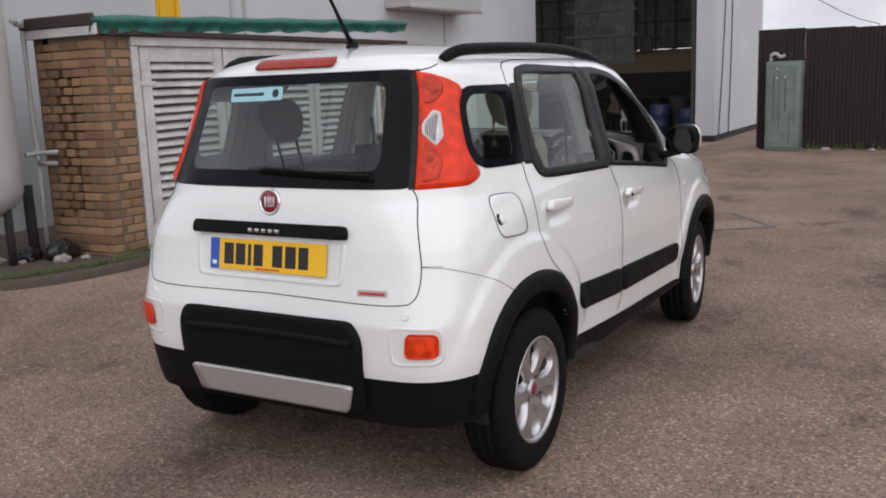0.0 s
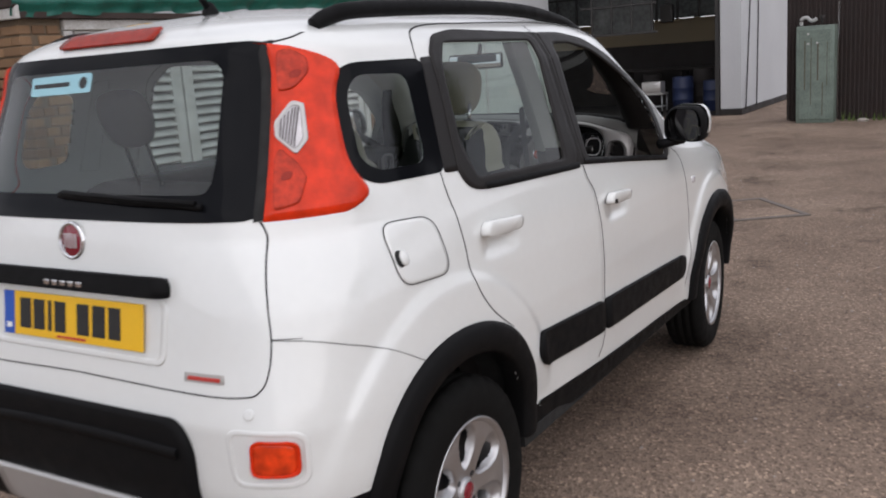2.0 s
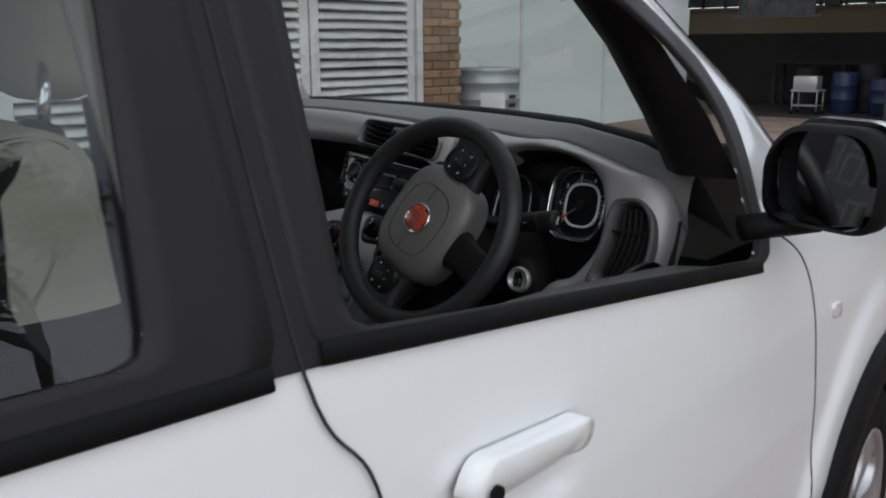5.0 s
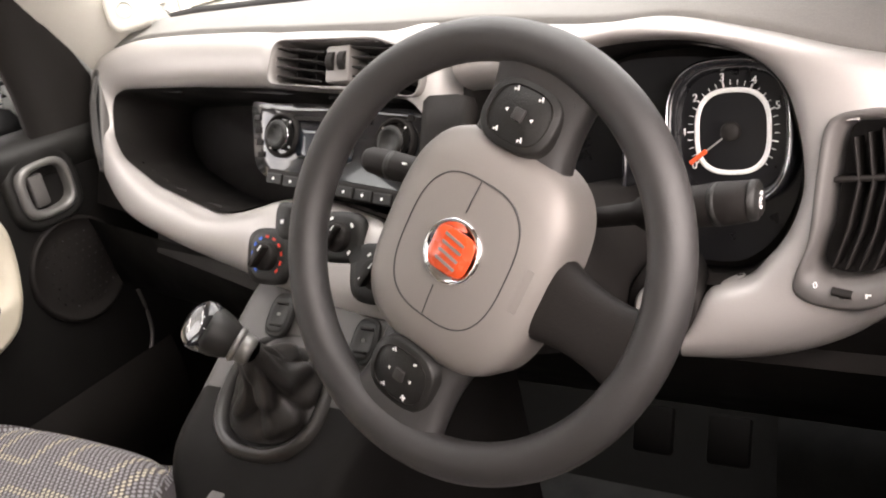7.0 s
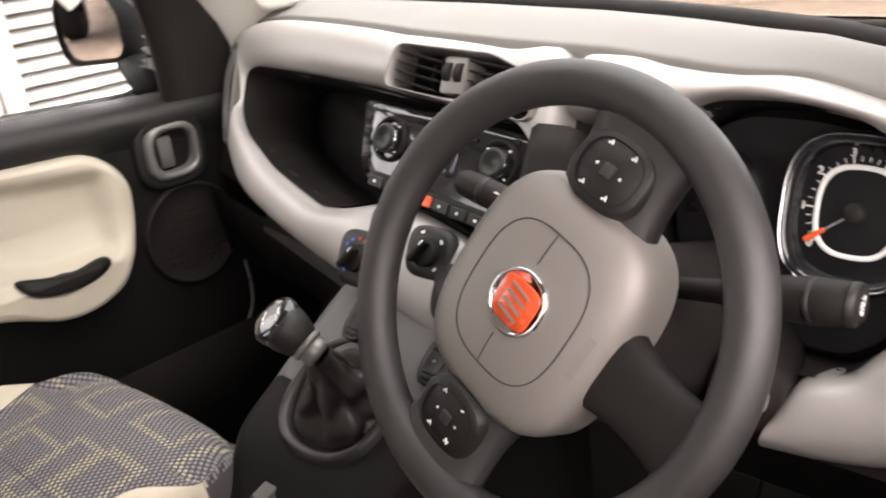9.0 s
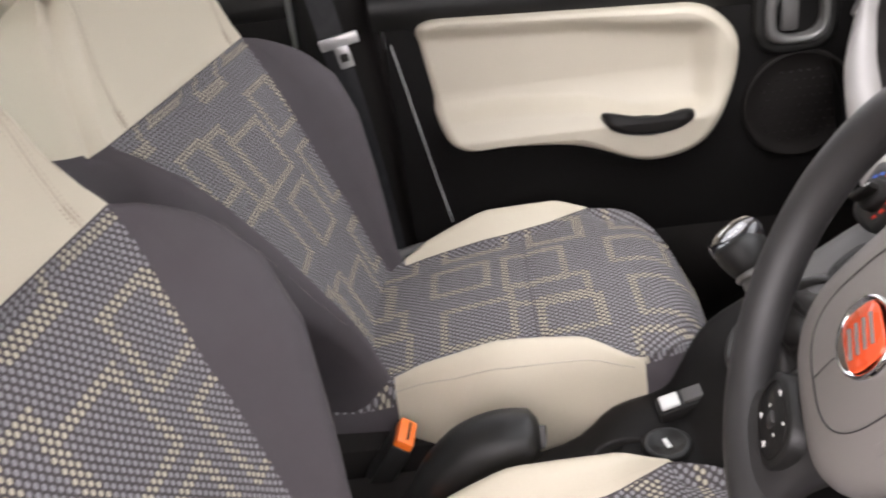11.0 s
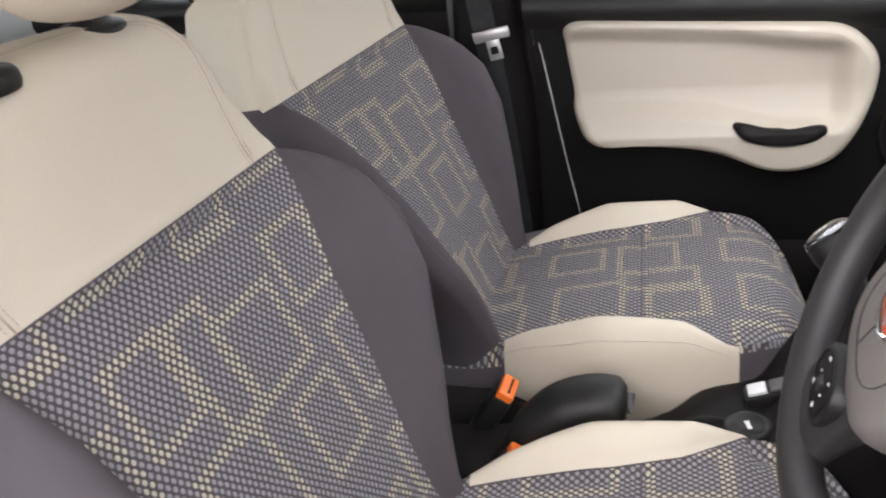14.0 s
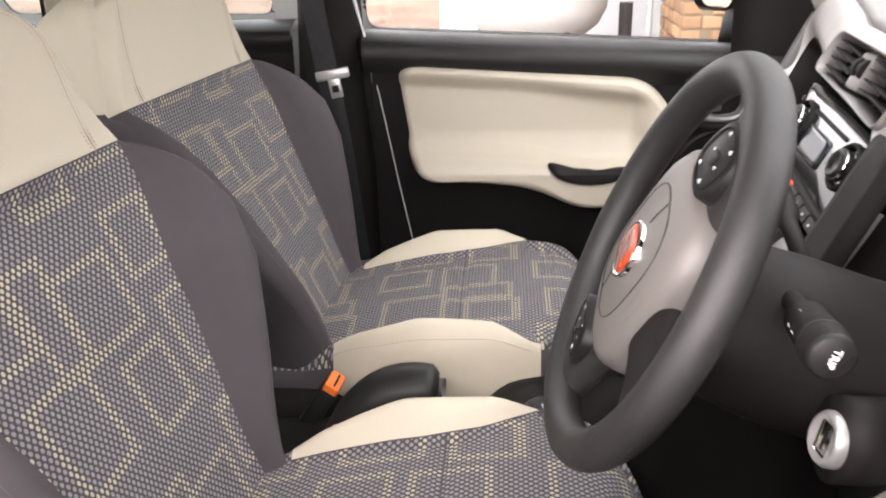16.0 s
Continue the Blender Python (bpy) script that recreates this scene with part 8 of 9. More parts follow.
for y_ in (8.55, 10.1, 12.4):
    part("board_batten", box_bm((-6.44, y_ - .03, 0), (-6.42, y_ + .03, 1.9)), PAINT_PEEL, mint)
# lower edge set just above the view, to keep light out of the workshop
tagged(part("wall_lintel", box_bm((-6.9, 15.5, 3.5), (-2.45, 15.9, 7.0)), WALL, smooth=False), "white wall over the workshop opening", "wall", kind="structure")
pier = part("wall_pier", box_bm((-2.85, 15.5, 0.0), (-2.45, 20.5, 7.0)), WALL, smooth=False)
tagged(pier, "white workshop corner pier with dark plinth", "wall", kind="structure")
part("plinth", box_bm((-2.87, 15.47, 0), (-2.43, 20.5, 0.13), .01, 1), PAINT_SHADE, pier)
for y0_, y1_, z_ in ((16.3, 15.75, 3.8), (16.9, 16.7, 4.2)):
    cab_ = piece("hanging_cable", *tube(spline([(-2.42, y0_, z_), (-2.43, (y0_ + y1_) / 2 + .1, z_ / 2), (-2.42, y1_, .1)], 8), .012, 6), PAINT_SHADE)
    tagged(cab_, "thin dark cable hanging down the white wall", "cable", group="cables on the pier")
# the room is shallow, so its colours carry the shade of a deep one
shop = part("workshop_back_wall", box_bm((-9.5, 20.0, 0), (-2.85, 20.3, 2.05)), PAINT_SHADE, smooth=False)
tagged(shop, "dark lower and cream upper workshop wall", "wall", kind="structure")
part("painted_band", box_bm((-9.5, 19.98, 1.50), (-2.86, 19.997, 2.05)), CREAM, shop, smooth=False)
tagged(part("workshop_upper_wall", box_bm((-9.5, 20.0, 4.3), (-2.85, 20.3, 7)), PAINT_SHADE, smooth=False), "dark upper workshop wall", "wall", kind="structure")
tagged(part("workshop_side_wall", box_bm((-9.7, 15.9, 0), (-9.5, 20.3, 7)), PAINT_SHADE, smooth=False), "dark workshop side wall", "wall", kind="structure")
tagged(part("workshop_ceiling", box_bm((-9.7, 15.5, 7.0), (-2.45, 20.5, 7.2)), PAINT_SHADE, smooth=False), "dark workshop ceiling", "ceiling", kind="structure")
tagged(part("workshop_floor", box_bm((-9.5, 15.5, 0.002), (-2.86, 20.0, 0.012)), PAINT_SHADE, smooth=False), "workshop floor with the indoor shade in its colour", "floor", kind="structure")
win = part("window_1", box_bm((-9.5, 20.05, 4.24), (-2.85, 20.15, 4.30)), FRAME_DARK, smooth=False)
tagged(win, "tall dirty workshop window with dark glazing bars", "window", kind="structure")
part("window_sill", box_bm((-9.5, 19.9, 2.02), (-2.85, 20.15, 2.08)), CREAM, win, smooth=False)
for k_ in range(13):
    x_ = -9.4 + k_ * .54
    part("window_bar", box_bm((x_ - .025, 20.06, 2.08), (x_ + .025, 20.14, 4.24)), FRAME_DARK, win, smooth=False)
    if k_ < 12:
        for j_ in range(3):
            z_ = 2.08 + j_ * .72
            part("pane", box_bm((x_ + .025, 20.095, z_ + .02), (x_ + .515, 20.105, z_ + .70)), DIRTY_GLASS, win, smooth=False)
            part("window_bar", box_bm((x_ + .025, 20.07, z_ + .70), (x_ + .515, 20.13, z_ + .74)), FRAME_DARK, win, smooth=False)
# sliding door frame inside the opening
door_ = part("workshop_door", box_bm((-2.98, 15.60, 0.01), (-2.90, 15.68, 3.9)), FRAME_DARK, smooth=False)
tagged(door_, "open glazed sliding door with dark steel bars", "door", kind="structure")
for x_ in (-5.62, -5.18, -4.74, -4.30):
    part("door_bar", box_bm((x_ - .02, 15.74, 1.75), (x_ + .02, 15.79, 3.9)), FRAME_DARK, door_, smooth=False)
for z_ in (1.72, 2.30, 2.85, 3.40):
    part("door_bar", box_bm((-5.85, 15.735, z_), (-4.2, 15.795, z_ + .05)), FRAME_DARK, door_, smooth=False)
for i_ in range(3):
    for j_ in range(3):
        part("pane", box_bm((-5.60 + .44 * i_, 15.76, 1.77 + .56 * j_), (-5.20 + .44 * i_, 15.768, 2.30 + .55 * j_)), DIRTY_GLASS, door_, smooth=False)

# things inside the workshop
trolley = part("tool_trolley", box_bm((-4.75, 16.2, .42), (-4.25, 16.6, .46), .008, 1), SILVER)
tagged(trolley, "small steel trolley with a silver box", "trolley")
for x_ in (-4.72, -4.28):
    for y_ in (16.23, 16.57):
        piece("leg", *tube([(x_, y_, .06), (x_, y_, .43)], .014, 8), DRUM, trolley)
        piece("wheel", *tube([(x_ - .012, y_, .045), (x_ + .012, y_, .045)], .034, 14), RUBBER, trolley)
part("shelf", box_bm((-4.73, 16.22, .16), (-4.27, 16.58, .18)), DRUM, trolley)
box_ = part("metal_box", box_bm((-4.72, 16.22, .462), (-4.30, 16.55, .70), .02, 2), SILVER)
tagged(box_, "dull silver metal box on the trolley", "box")
for x_, y_, h_, m_, lab_ in ((-4.05, 17.0, .75, BLUE, "blue plastic drum darkened for the dim workshop"), (-3.7, 17.4, .9, PAINT_SHADE, "dark oil drum in the workshop"), (-3.35, 16.9, .65, BLUE, "blue plastic keg darkened for the dim workshop"), (-5.2, 18.4, .8, PAINT_SHADE, "dark oil drum by the back wall")):
    ob_ = piece("barrel", *lathe([(.001, 0), (.20, 0), (.22, .03), (.225, h_ * .33), (.235, h_ * .35), (.225, h_ * .37), (.225, h_ * .66), (.235, h_ * .68), (.225, h_ * .70), (.22, h_ - .03), (.20, h_), (.001, h_ - .01)], 24), m_)
    ob_.matrix_world = Matrix.Translation((x_, y_, .012))
    tagged(ob_, lab_, "barrel", group="barrels in the workshop")
bench_ = part("workbench", box_bm((-6.2, 18.9, .85), (-3.2, 19.6, .92), .01, 1), PAINT_SHADE)
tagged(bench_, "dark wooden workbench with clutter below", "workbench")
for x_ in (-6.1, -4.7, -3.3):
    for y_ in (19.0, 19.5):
        part("leg", box_bm((x_ - .04, y_ - .04, .012), (x_ + .04, y_ + .04, .85)), PAINT_SHADE, bench_, smooth=False)
hoist = piece("hanging_hoist", *tube(spline([(-4.55, 17.5, 7.0), (-4.55, 17.5, 2.7), (-4.50, 17.5, 2.35), (-4.42, 17.5, 2.2)], 6), .03, 8, radii=None), FRAME_DARK)
tagged(hoist, "dark chain hoist hanging in the workshop", "hoist")
part("hoist_block", box_bm((-4.68, 17.4, 1.95), (-4.38, 17.6, 2.35), .05, 2), FRAME_DARK, hoist)

# ---- cabinet and fence ----
cab = part("metal_cabinet", box_bm((-1.03, 13.27, 0), (-.44, 13.62, 1.59), .015, 2), CABINET)
tagged(cab, "faded green metal cabinet by the fence", "cabinet")
for x_, z_, w_, h_ in ((-.90, .55, .018, .80), (-.80, .30, .012, 1.10), (-.70, .70, .022, .60), (-.62, .12, .014, .55), (-.55, .62, .010, .70)):
    part("rust_streak", box_bm((x_, 13.2525, z_), (x_ + w_, 13.2545, z_ + h_), .0005, 1), RUST, cab)
part("cabinet_door", box_bm((-.98, 13.255, .06), (-.49, 13.27, 1.53), .006, 1), CABINET, cab)
for x_, z_ in ((-.84, 1.30), (-.70, 1.31), (-.84, 1.46)):
    part("bolt", cyl_bm(.018, .018, .02, 10, Matrix.Translation((x_, 13.255, z_)) @ Matrix.Rotation(radians(90), 4, "X")), SILVER, cab)
piece("outlet_pipe", *tube(spline([(-.98, 13.45, 1.60), (-.98, 13.45, 1.70), (-.90, 13.45, 1.73), (-.82, 13.45, 1.67), (-.74, 13.45, 1.70)], 5), .03, 10), PIPE, cab)
piece("valve_knob", *tube([(-.66, 13.45, 1.62), (-.66, 13.45, 1.70), (-.66, 13.45, 1.75)], .05, 12, radii=[.02, .02, .055]), FRAME_DARK, cab)
fence = new("fence")
tagged(fence, "dark brown corrugated sheet metal fence", "fence")
sheet_v, sheet_f = [], []
for i_ in range(49):
    x_ = i_ * .017
    d_ = .010 if i_ % 4 in (0, 1) else -.010
    for z_ in (0, 1):
        sheet_v.append((x_, d_, z_ * 2.14))
sheet_f = [(2 * i, 2 * i + 2, 2 * i + 3, 2 * i + 1) for i in range(48)]
sheet_mesh = mesh_of("fence_sheet", sheet_v, sheet_f, FENCE, False)
for k_ in range(24):
    ob_ = new("fence_sheet", sheet_mesh)
    ob_.parent = fence
    ob_.matrix_world = Matrix.Translation((-1.25 + k_ * .816, 13.66 + random.uniform(-.01, .01), random.uniform(-.02, .04)))
for k_ in range(10):
    part("fence_post", box_bm((-1.2 + k_ * 2.1, 13.70, 0), (-1.1 + k_ * 2.1, 13.80, 2.1)), FENCE, fence, smooth=False)
gv_, gf_ = [], []
for k_ in range(900):
    x_, y_ = random.uniform(-.4, 14), 13.60 - abs(random.gauss(0, .10))
    h_, a_ = random.uniform(.04, .17), random.uniform(0, 6.28)
    b0 = len(gv_)
    dx_, dy_ = .012 * math.cos(a_), .012 * math.sin(a_)
    gv_ += [(x_ - dx_, y_ - dy_, 0), (x_ + dx_, y_ + dy_, 0), (x_ + dy_ * 4, y_ + dx_ * 4, h_)]
    gf_.append((b0, b0 + 1, b0 + 2))
tagged(piece("fence_weeds", gv_, gf_, GRASS, smooth=False), "rough green weeds along the fence foot", "weeds", kind="stuff")
for x_, y_, r_ in ((.0, 13.35, .09), (.75, 13.4, .06)):
    ob_ = piece("rubble_stone", *lathe([(.001, 0), (r_, 0), (r_ * 1.05, r_ * .3), (r_ * .6, r_ * .6), (.001, r_ * .65)], 7), STONE, smooth=False)
    ob_.matrix_world = Matrix.Translation((x_, y_, 0))
    tagged(ob_, "pale lump of rubble by the fence", "stone")

# ---- brick store with louvred doors ----
store = part("brick_store", box_bm((-5.02, 1.235, 0), (-4.86, 6.0, 1.93)), MORTAR, smooth=False)
tagged(store, "yellow brick store with peeling white louvred doors", "store")
part("mortar_core", box_bm((-4.44, 1.212, 0), (-4.212, 1.562, 1.93)), MORTAR, store, smooth=False)
part("mortar_core", box_bm((-4.86, 1.212, 1.66), (-4.44, 1.31, 1.93)), MORTAR, store, smooth=False)
part("mortar_core", box_bm((-4.86, 1.212, 0), (-4.44, 1.31, .40)), MORTAR, store, smooth=False)
part("mortar_core", box_bm((-4.86, 1.212, 0), (-4.80, 1.31, 1.93)), MORTAR, store, smooth=False)
part("mortar_core", box_bm((-4.86, 5.47, 0), (-4.212, 5.98, 1.93)), MORTAR, store, smooth=False)
# added dark sheet: stands in for the shaded inside behind the pierced bricks
part("shade_lining", box_bm((-4.84, 1.45, 0), (-4.78, 5.5, 1.93)), PAINT_SHADE, store, smooth=False)
# doors
frame_ = part("door_frame", box_bm((-4.30, 1.575, 1.845), (-4.185, 5.46, 1.925), .006, 1), PAINT_PEEL, store, "peeling white door head")
STILES = ((1.575, 1.655), (1.685, 1.80), (2.60, 2.715), (2.735, 2.85), (4.05, 4.14), (4.16, 4.25), (5.28, 5.37), (5.385, 5.46))
for i_, (a_, b_) in enumerate(STILES):
    part("door_stile", box_bm((-4.275, a_, .03), (-4.215 + (.02 if i_ in (0, 7) else 0), b_, 1.842), .006, 1), PAINT_PEEL, store, "peeling white painted timber")
for a_, b_ in ((1.80, 2.60), (2.85, 4.05), (4.25, 5.28)):
    for z0_, z1_ in ((.03, .17), (1.71, 1.842)):
        part("door_rail", box_bm((-4.27, a_, z0_), (-4.22, b_, z1_), .004, 1), PAINT_PEEL, store)
    z_ = .19
    while z_ < 1.69:
        sag_ = random.uniform(-.006, .006)
        v_ = []
        for t_ in np.linspace(0, 1, 9):
            y_ = a_ + (b_ - a_) * t_
            w_ = sag_ * math.sin(math.pi * t_) + random.uniform(-.002, .002)
            v_.append([(-4.285, y_, z_ + .066 + w_), (-4.277, y_, z_ + .074 + w_), (-4.212, y_, z_ + .012 + w_), (-4.216, y_, z_ - .002 + w_), (-4.224, y_, z_ + .004 + w_)])
        loft("slat", v_, PAINT_PEEL, store, closed=True)
        z_ += .076
# added dark sheet that gives the gaps between the slats their shade
part("shade_backing", box_bm((-4.33, 1.6, .03), (-4.31, 5.44, 1.85)), PAINT_SHADE, store, smooth=False)
part("hinge", box_bm((-4.214, 1.66, 1.50), (-4.205, 1.84, 1.54), .003, 1), PAINT_PEEL, store)
# roof
part("roof_board", box_bm((-5.05, 1.14, 1.925), (-4.12, 1.175, 2.02), .005, 1), PAINT_PEEL, store, "white barge board")
part("roof_felt", box_bm((-5.05, 1.12, 2.0), (-4.12, 1.165, 2.10), .012, 1), TARRED, store, "torn dark roofing felt")
part("roof_deck", box_bm((-5.1, 1.17, 1.93), (-4.14, 6.05, 1.975)), TARRED, store, smooth=False)
rows = []
for s_ in np.linspace(0, 1, 14):
    row_ = []
    for y_ in np.linspace(1.12, 6.03, 130):
        rise_ = (y_ - 1.2) * .030
        fold = .016 * math.sin(y_ * 9 + 3 * math.sin(y_ * 2.1)) + .012 * math.sin(y_ * 23 + s_ * 4 + 2 * math.sin(y_ * 5))
        if s_ < .5:
            t_ = s_ / .5
            row_.append((-5.1 + .95 * t_, y_, 2.085 + rise_ + .012 * math.sin(y_ * 6 + t_ * 5) * t_))
        else:
            t_ = (s_ - .5) / .5
            row_.append((-4.15 + .035 * math.sin(min(1, t_ * 1.4) * math.pi) + fold * (0.4 + t_ * .8), y_, 2.085 + rise_ - .145 * t_ ** 1.1 + .010 * math.sin(y_ * 13) * t_))
    rows.append(row_)
loft("tarpaulin", rows, TARP, store, "creased green tarpaulin over the roof edge")
# tank, pipes and post
tank = piece("storage_tank", *lathe([(.001, .42), (.16, .43), (.30, .48), (.40, .56), (.45, .66), (.455, .80), (.455, 4.2), (.30, 4.4), (.001, 4.45)], 48), TANK)
tank.matrix_world = Matrix.Translation((-5.02, .42, 0))
tagged(tank, "off-white vertical storage tank with domed base", "tank")
# legs take a dark colour for the shade under the tank
for a_ in (0.5, 2.6, 4.7):
    x_, y_ = -5.02 + .34 * math.cos(a_), .42 + .34 * math.sin(a_)
    piece("tank_leg", *tube([(x_, y_, 0), (x_, y_, .60)], .035, 10), PAINT_SHADE, tank)
pipes = piece("pipework", *tube(spline([(-4.75, .85, 2.06), (-5.0, 1.12, 2.06), (-5.02, 1.14, 2.0), (-5.02, 1.14, 1.2), (-5.00, 1.14, .98), (-4.99, 1.13, .88)], 6), .022, 12), PIPE)
tagged(pipes, "grey painted pipes beside the brick store", "pipes")
piece("pipe_branch", *tube([(-4.9, .95, .95), (-5.0, 1.13, .95), (-4.75, 1.15, .96)], .02, 12), PIPE, pipes)
piece("pipe_branch", *tube([(-4.99, 1.13, .86), (-4.78, 1.16, .86)], .02, 12), PIPE, pipes)
for p_ in ((-5.0, 1.12, 2.06), (-5.02, 1.14, .95), (-4.86, .98, 2.06)):
    piece("pipe_joint", *tube([(p_[0], p_[1], p_[2] - .035), (p_[0], p_[1], p_[2] + .035)], .034, 12), PIPE, pipes)
piece("pipe_stand", *tube([(-5.02, 1.14, .0), (-5.0, 1.14, .9)], .018, 10), PIPE, pipes)
post = piece("black_post", *tube([(-4.98, .98, 0), (-5.0, .99, .68)], .045, 10), PAINT_SHADE)
tagged(post, "short black leaning post by the tank", "post")
# kerb, strip of grass, rubbish
kerb = loft("kerb", [[(x - .05, y - .02, 0), (x - .05, y - .02, .07), (x + .01, y - .05, .075), (x + .03, y - .06, .06), (x + .035, y - .065, 0)] for x, y in spline([(-6.4, -1.1), (-5.3, -.5), (-4.25, .10), (-3.98, .45), (-3.88, .85), (-3.86, 1.3), (-3.95, 3), (-4.0, 5.4)], 8)], CONCRETE, None)
tagged(kerb, "low worn concrete kerb by the store", "kerb", kind="structure")
strip = piece("paved_strip", [(-6.5, -1.2, .05), (-5.3, -.5, .062), (-4.28, .12, .064), (-4.0, .47, .064), (-3.92, .85, .064), (-3.9, 1.3, .064), (-4.0, 3, .064), (-4.04, 5.4, .05), (-6.5, 5.4, .05)], [tuple(range(9))], CONCRETE, smooth=False)
tagged(strip, "dirty concrete strip in front of the store", "pavement", kind="structure")
gv_, gf_ = [], []
for k_ in range(1500):
    if k_ < 1000:
        t_ = random.random()
        x_, y_ = -4.25 + .40 * t_ + random.gauss(0, .03), .12 + 1.2 * t_ ** 1.2 + random.gauss(0, .04)
    else:
        x_, y_ = -4.12 + random.gauss(0, .04), random.uniform(1.15, 2.4)
    h_, a_ = random.uniform(.02, .085), random.uniform(0, 6.28)
    b0 = len(gv_)
    dx_, dy_ = .005 * math.cos(a_), .005 * math.sin(a_)
    gv_ += [(x_ - dx_, y_ - dy_, .02), (x_ + dx_, y_ + dy_, .02), (x_ + dy_ * 7, y_ + dx_ * 7, .05 + h_)]
    gf_.append((b0, b0 + 1, b0 + 2))
tagged(piece("kerb_grass", gv_, gf_, GRASS, smooth=False), "tufts of dull grass along the kerb", "grass", kind="stuff")


def lump(name, o, r, squash, material, label, category, seed):
    rnd = random.Random(seed)
    bm = bmesh.new()
    bmesh.ops.create_icosphere(bm, subdivisions=3, radius=1)
    k = [(rnd.uniform(2, 6), rnd.uniform(0, 6), rnd.uniform(.03, .10)) for _ in range(7)]
    for v in bm.verts:
        f = 1 + sum(a * math.sin(w * v.co.x + p) * math.cos(w * v.co.y * 1.3 - p) for w, p, a in k)
        v.co = Vector((v.co.x * r * f, v.co.y * r * f, max(-.5, v.co.z) * r * squash * f))
    bmesh.ops.translate(bm, verts=bm.verts[:], vec=Vector(o) + Vector((0, 0, r * squash * .5)))
    ob = part(name, bm, material)
    tagged(ob, label, category, group="rubbish by the kerb")


lump("refuse_sack", (-4.62, .98, .06), .15, .7, BAG, "crumpled black refuse sack on the ground", "sack", 1)
lump("refuse_sack", (-4.82, .80, .06), .11, .6, BAG, "small torn black sack on the ground", "sack", 2)
for k_, (x_, y_, r_) in enumerate(((-4.46, .86, .07), (-4.95, .60, .05), (-4.36, 1.02, .04), (-4.72, .66, .035))):
    lump("rubble_stone", (x_, y_, .062), r_, .6, STONE, "pale lump of broken rubble", "stone", 5 + k_)
sign = part("yellow_stand", box_bm((-5.7, 3.36, 2.05), (-5.66, 3.42, 2.75)), YELLOW, smooth=False)
tagged(sign, "yellow folding stand on the store roof", "stand")
part("stand_leg", box_bm((-5.7, 3.60, 2.05), (-5.66, 3.66, 2.75)), YELLOW, sign, smooth=False)
part("stand_panel", box_bm((-5.71, 3.34, 2.12), (-5.69, 3.68, 2.62), .004, 1), YELLOW, sign)
part("stand_foot", box_bm((-5.8, 3.34, 0), (-5.6, 3.68, 2.05)), PAINT_SHADE, sign, smooth=False)

# ---- steel drum by the wall ----
prof = [(.001, 0), (.29, 0), (.30, .015)]
for k_ in range(1, 7):
    z_ = k_ * .155
    prof += [(.298, z_ - .02), (.312, z_ - .006), (.312, z_ + .006), (.298, z_ + .02)]
prof += [(.298, 1.02), (.31, 1.05), (.30, 1.07), (.001, 1.05)]
drum = piece("steel_drum", *lathe(prof, 48), DRUM)
drum.matrix_world = Matrix.Translation((-4.15, 6.35, 0))
tagged(drum, "ribbed grey steel drum with a pale label", "drum")
rows = []
for z_ in (.60, .84):
    rows.append([(-4.15 + .3145 * math.cos(a), 6.35 + .3145 * math.sin(a), z_) for a in np.linspace(-1.15, -.40, 12)])
loft("label", rows, PAINT_PEEL, drum, "pale paper label")
for z_, a0_, a1_ in ((.80, -.26, .05), (.72, -.26, .02)):
    loft("print_bar", [[(-4.15 + .3145 * math.cos(a), 6.35 + .3145 * math.sin(a), z_ + d) for a in np.linspace(a0_, a1_, 6)] for d in (-.018, .018)], INK, drum)

# ---- drain frame in the asphalt ----
IRON = mat("worn_iron", (0.16, 0.135, 0.12), 0.7, metal=0.3, var=0.3, scale=20, fine=90)
drain = part("drain_cover", box_bm((-.26, -.42, .001), (.26, .42, .008), .002, 1), ASPHALT)
drain.matrix_world = Matrix.Translation((.12, 4.85, 0)) @ Matrix.Rotation(radians(35), 4, "Z")
tagged(drain, "flat asphalt-filled drain cover with iron rim", "drain cover")
for lo_, hi_ in (((-.32, -.48, 0), (-.27, .48, .012)), ((.27, -.48, 0), (.32, .48, .012)), ((-.27, -.48, 0), (.27, -.43, .012)), ((-.27, .43, 0), (.27, .48, .012))):
    ob_ = part("rim_bar", box_bm(lo_, hi_, .003, 1), IRON)
    ob_.parent = drain

# ---- overhead cable ----
wire = piece("overhead_cable", *tube(spline([(-6, 25, 6.0), (-1.72, 25, 3.40), (-.95, 25, 2.95), (-.2, 25, 2.66), (1.5, 25, 2.35), (14, 25, 3.2)], 8), .012, 6), PAINT_SHADE)
tagged(wire, "thin overhead cable beyond the fence", "cable")
for x_, h_ in ((-6, 6.05), (14, 3.25)):
    pole_ = piece("cable_pole", *tube([(x_, 25, 0), (x_, 25, h_)], .07, 10), BARK)
    tagged(pole_, "plain timber pole carrying the cable", "pole")


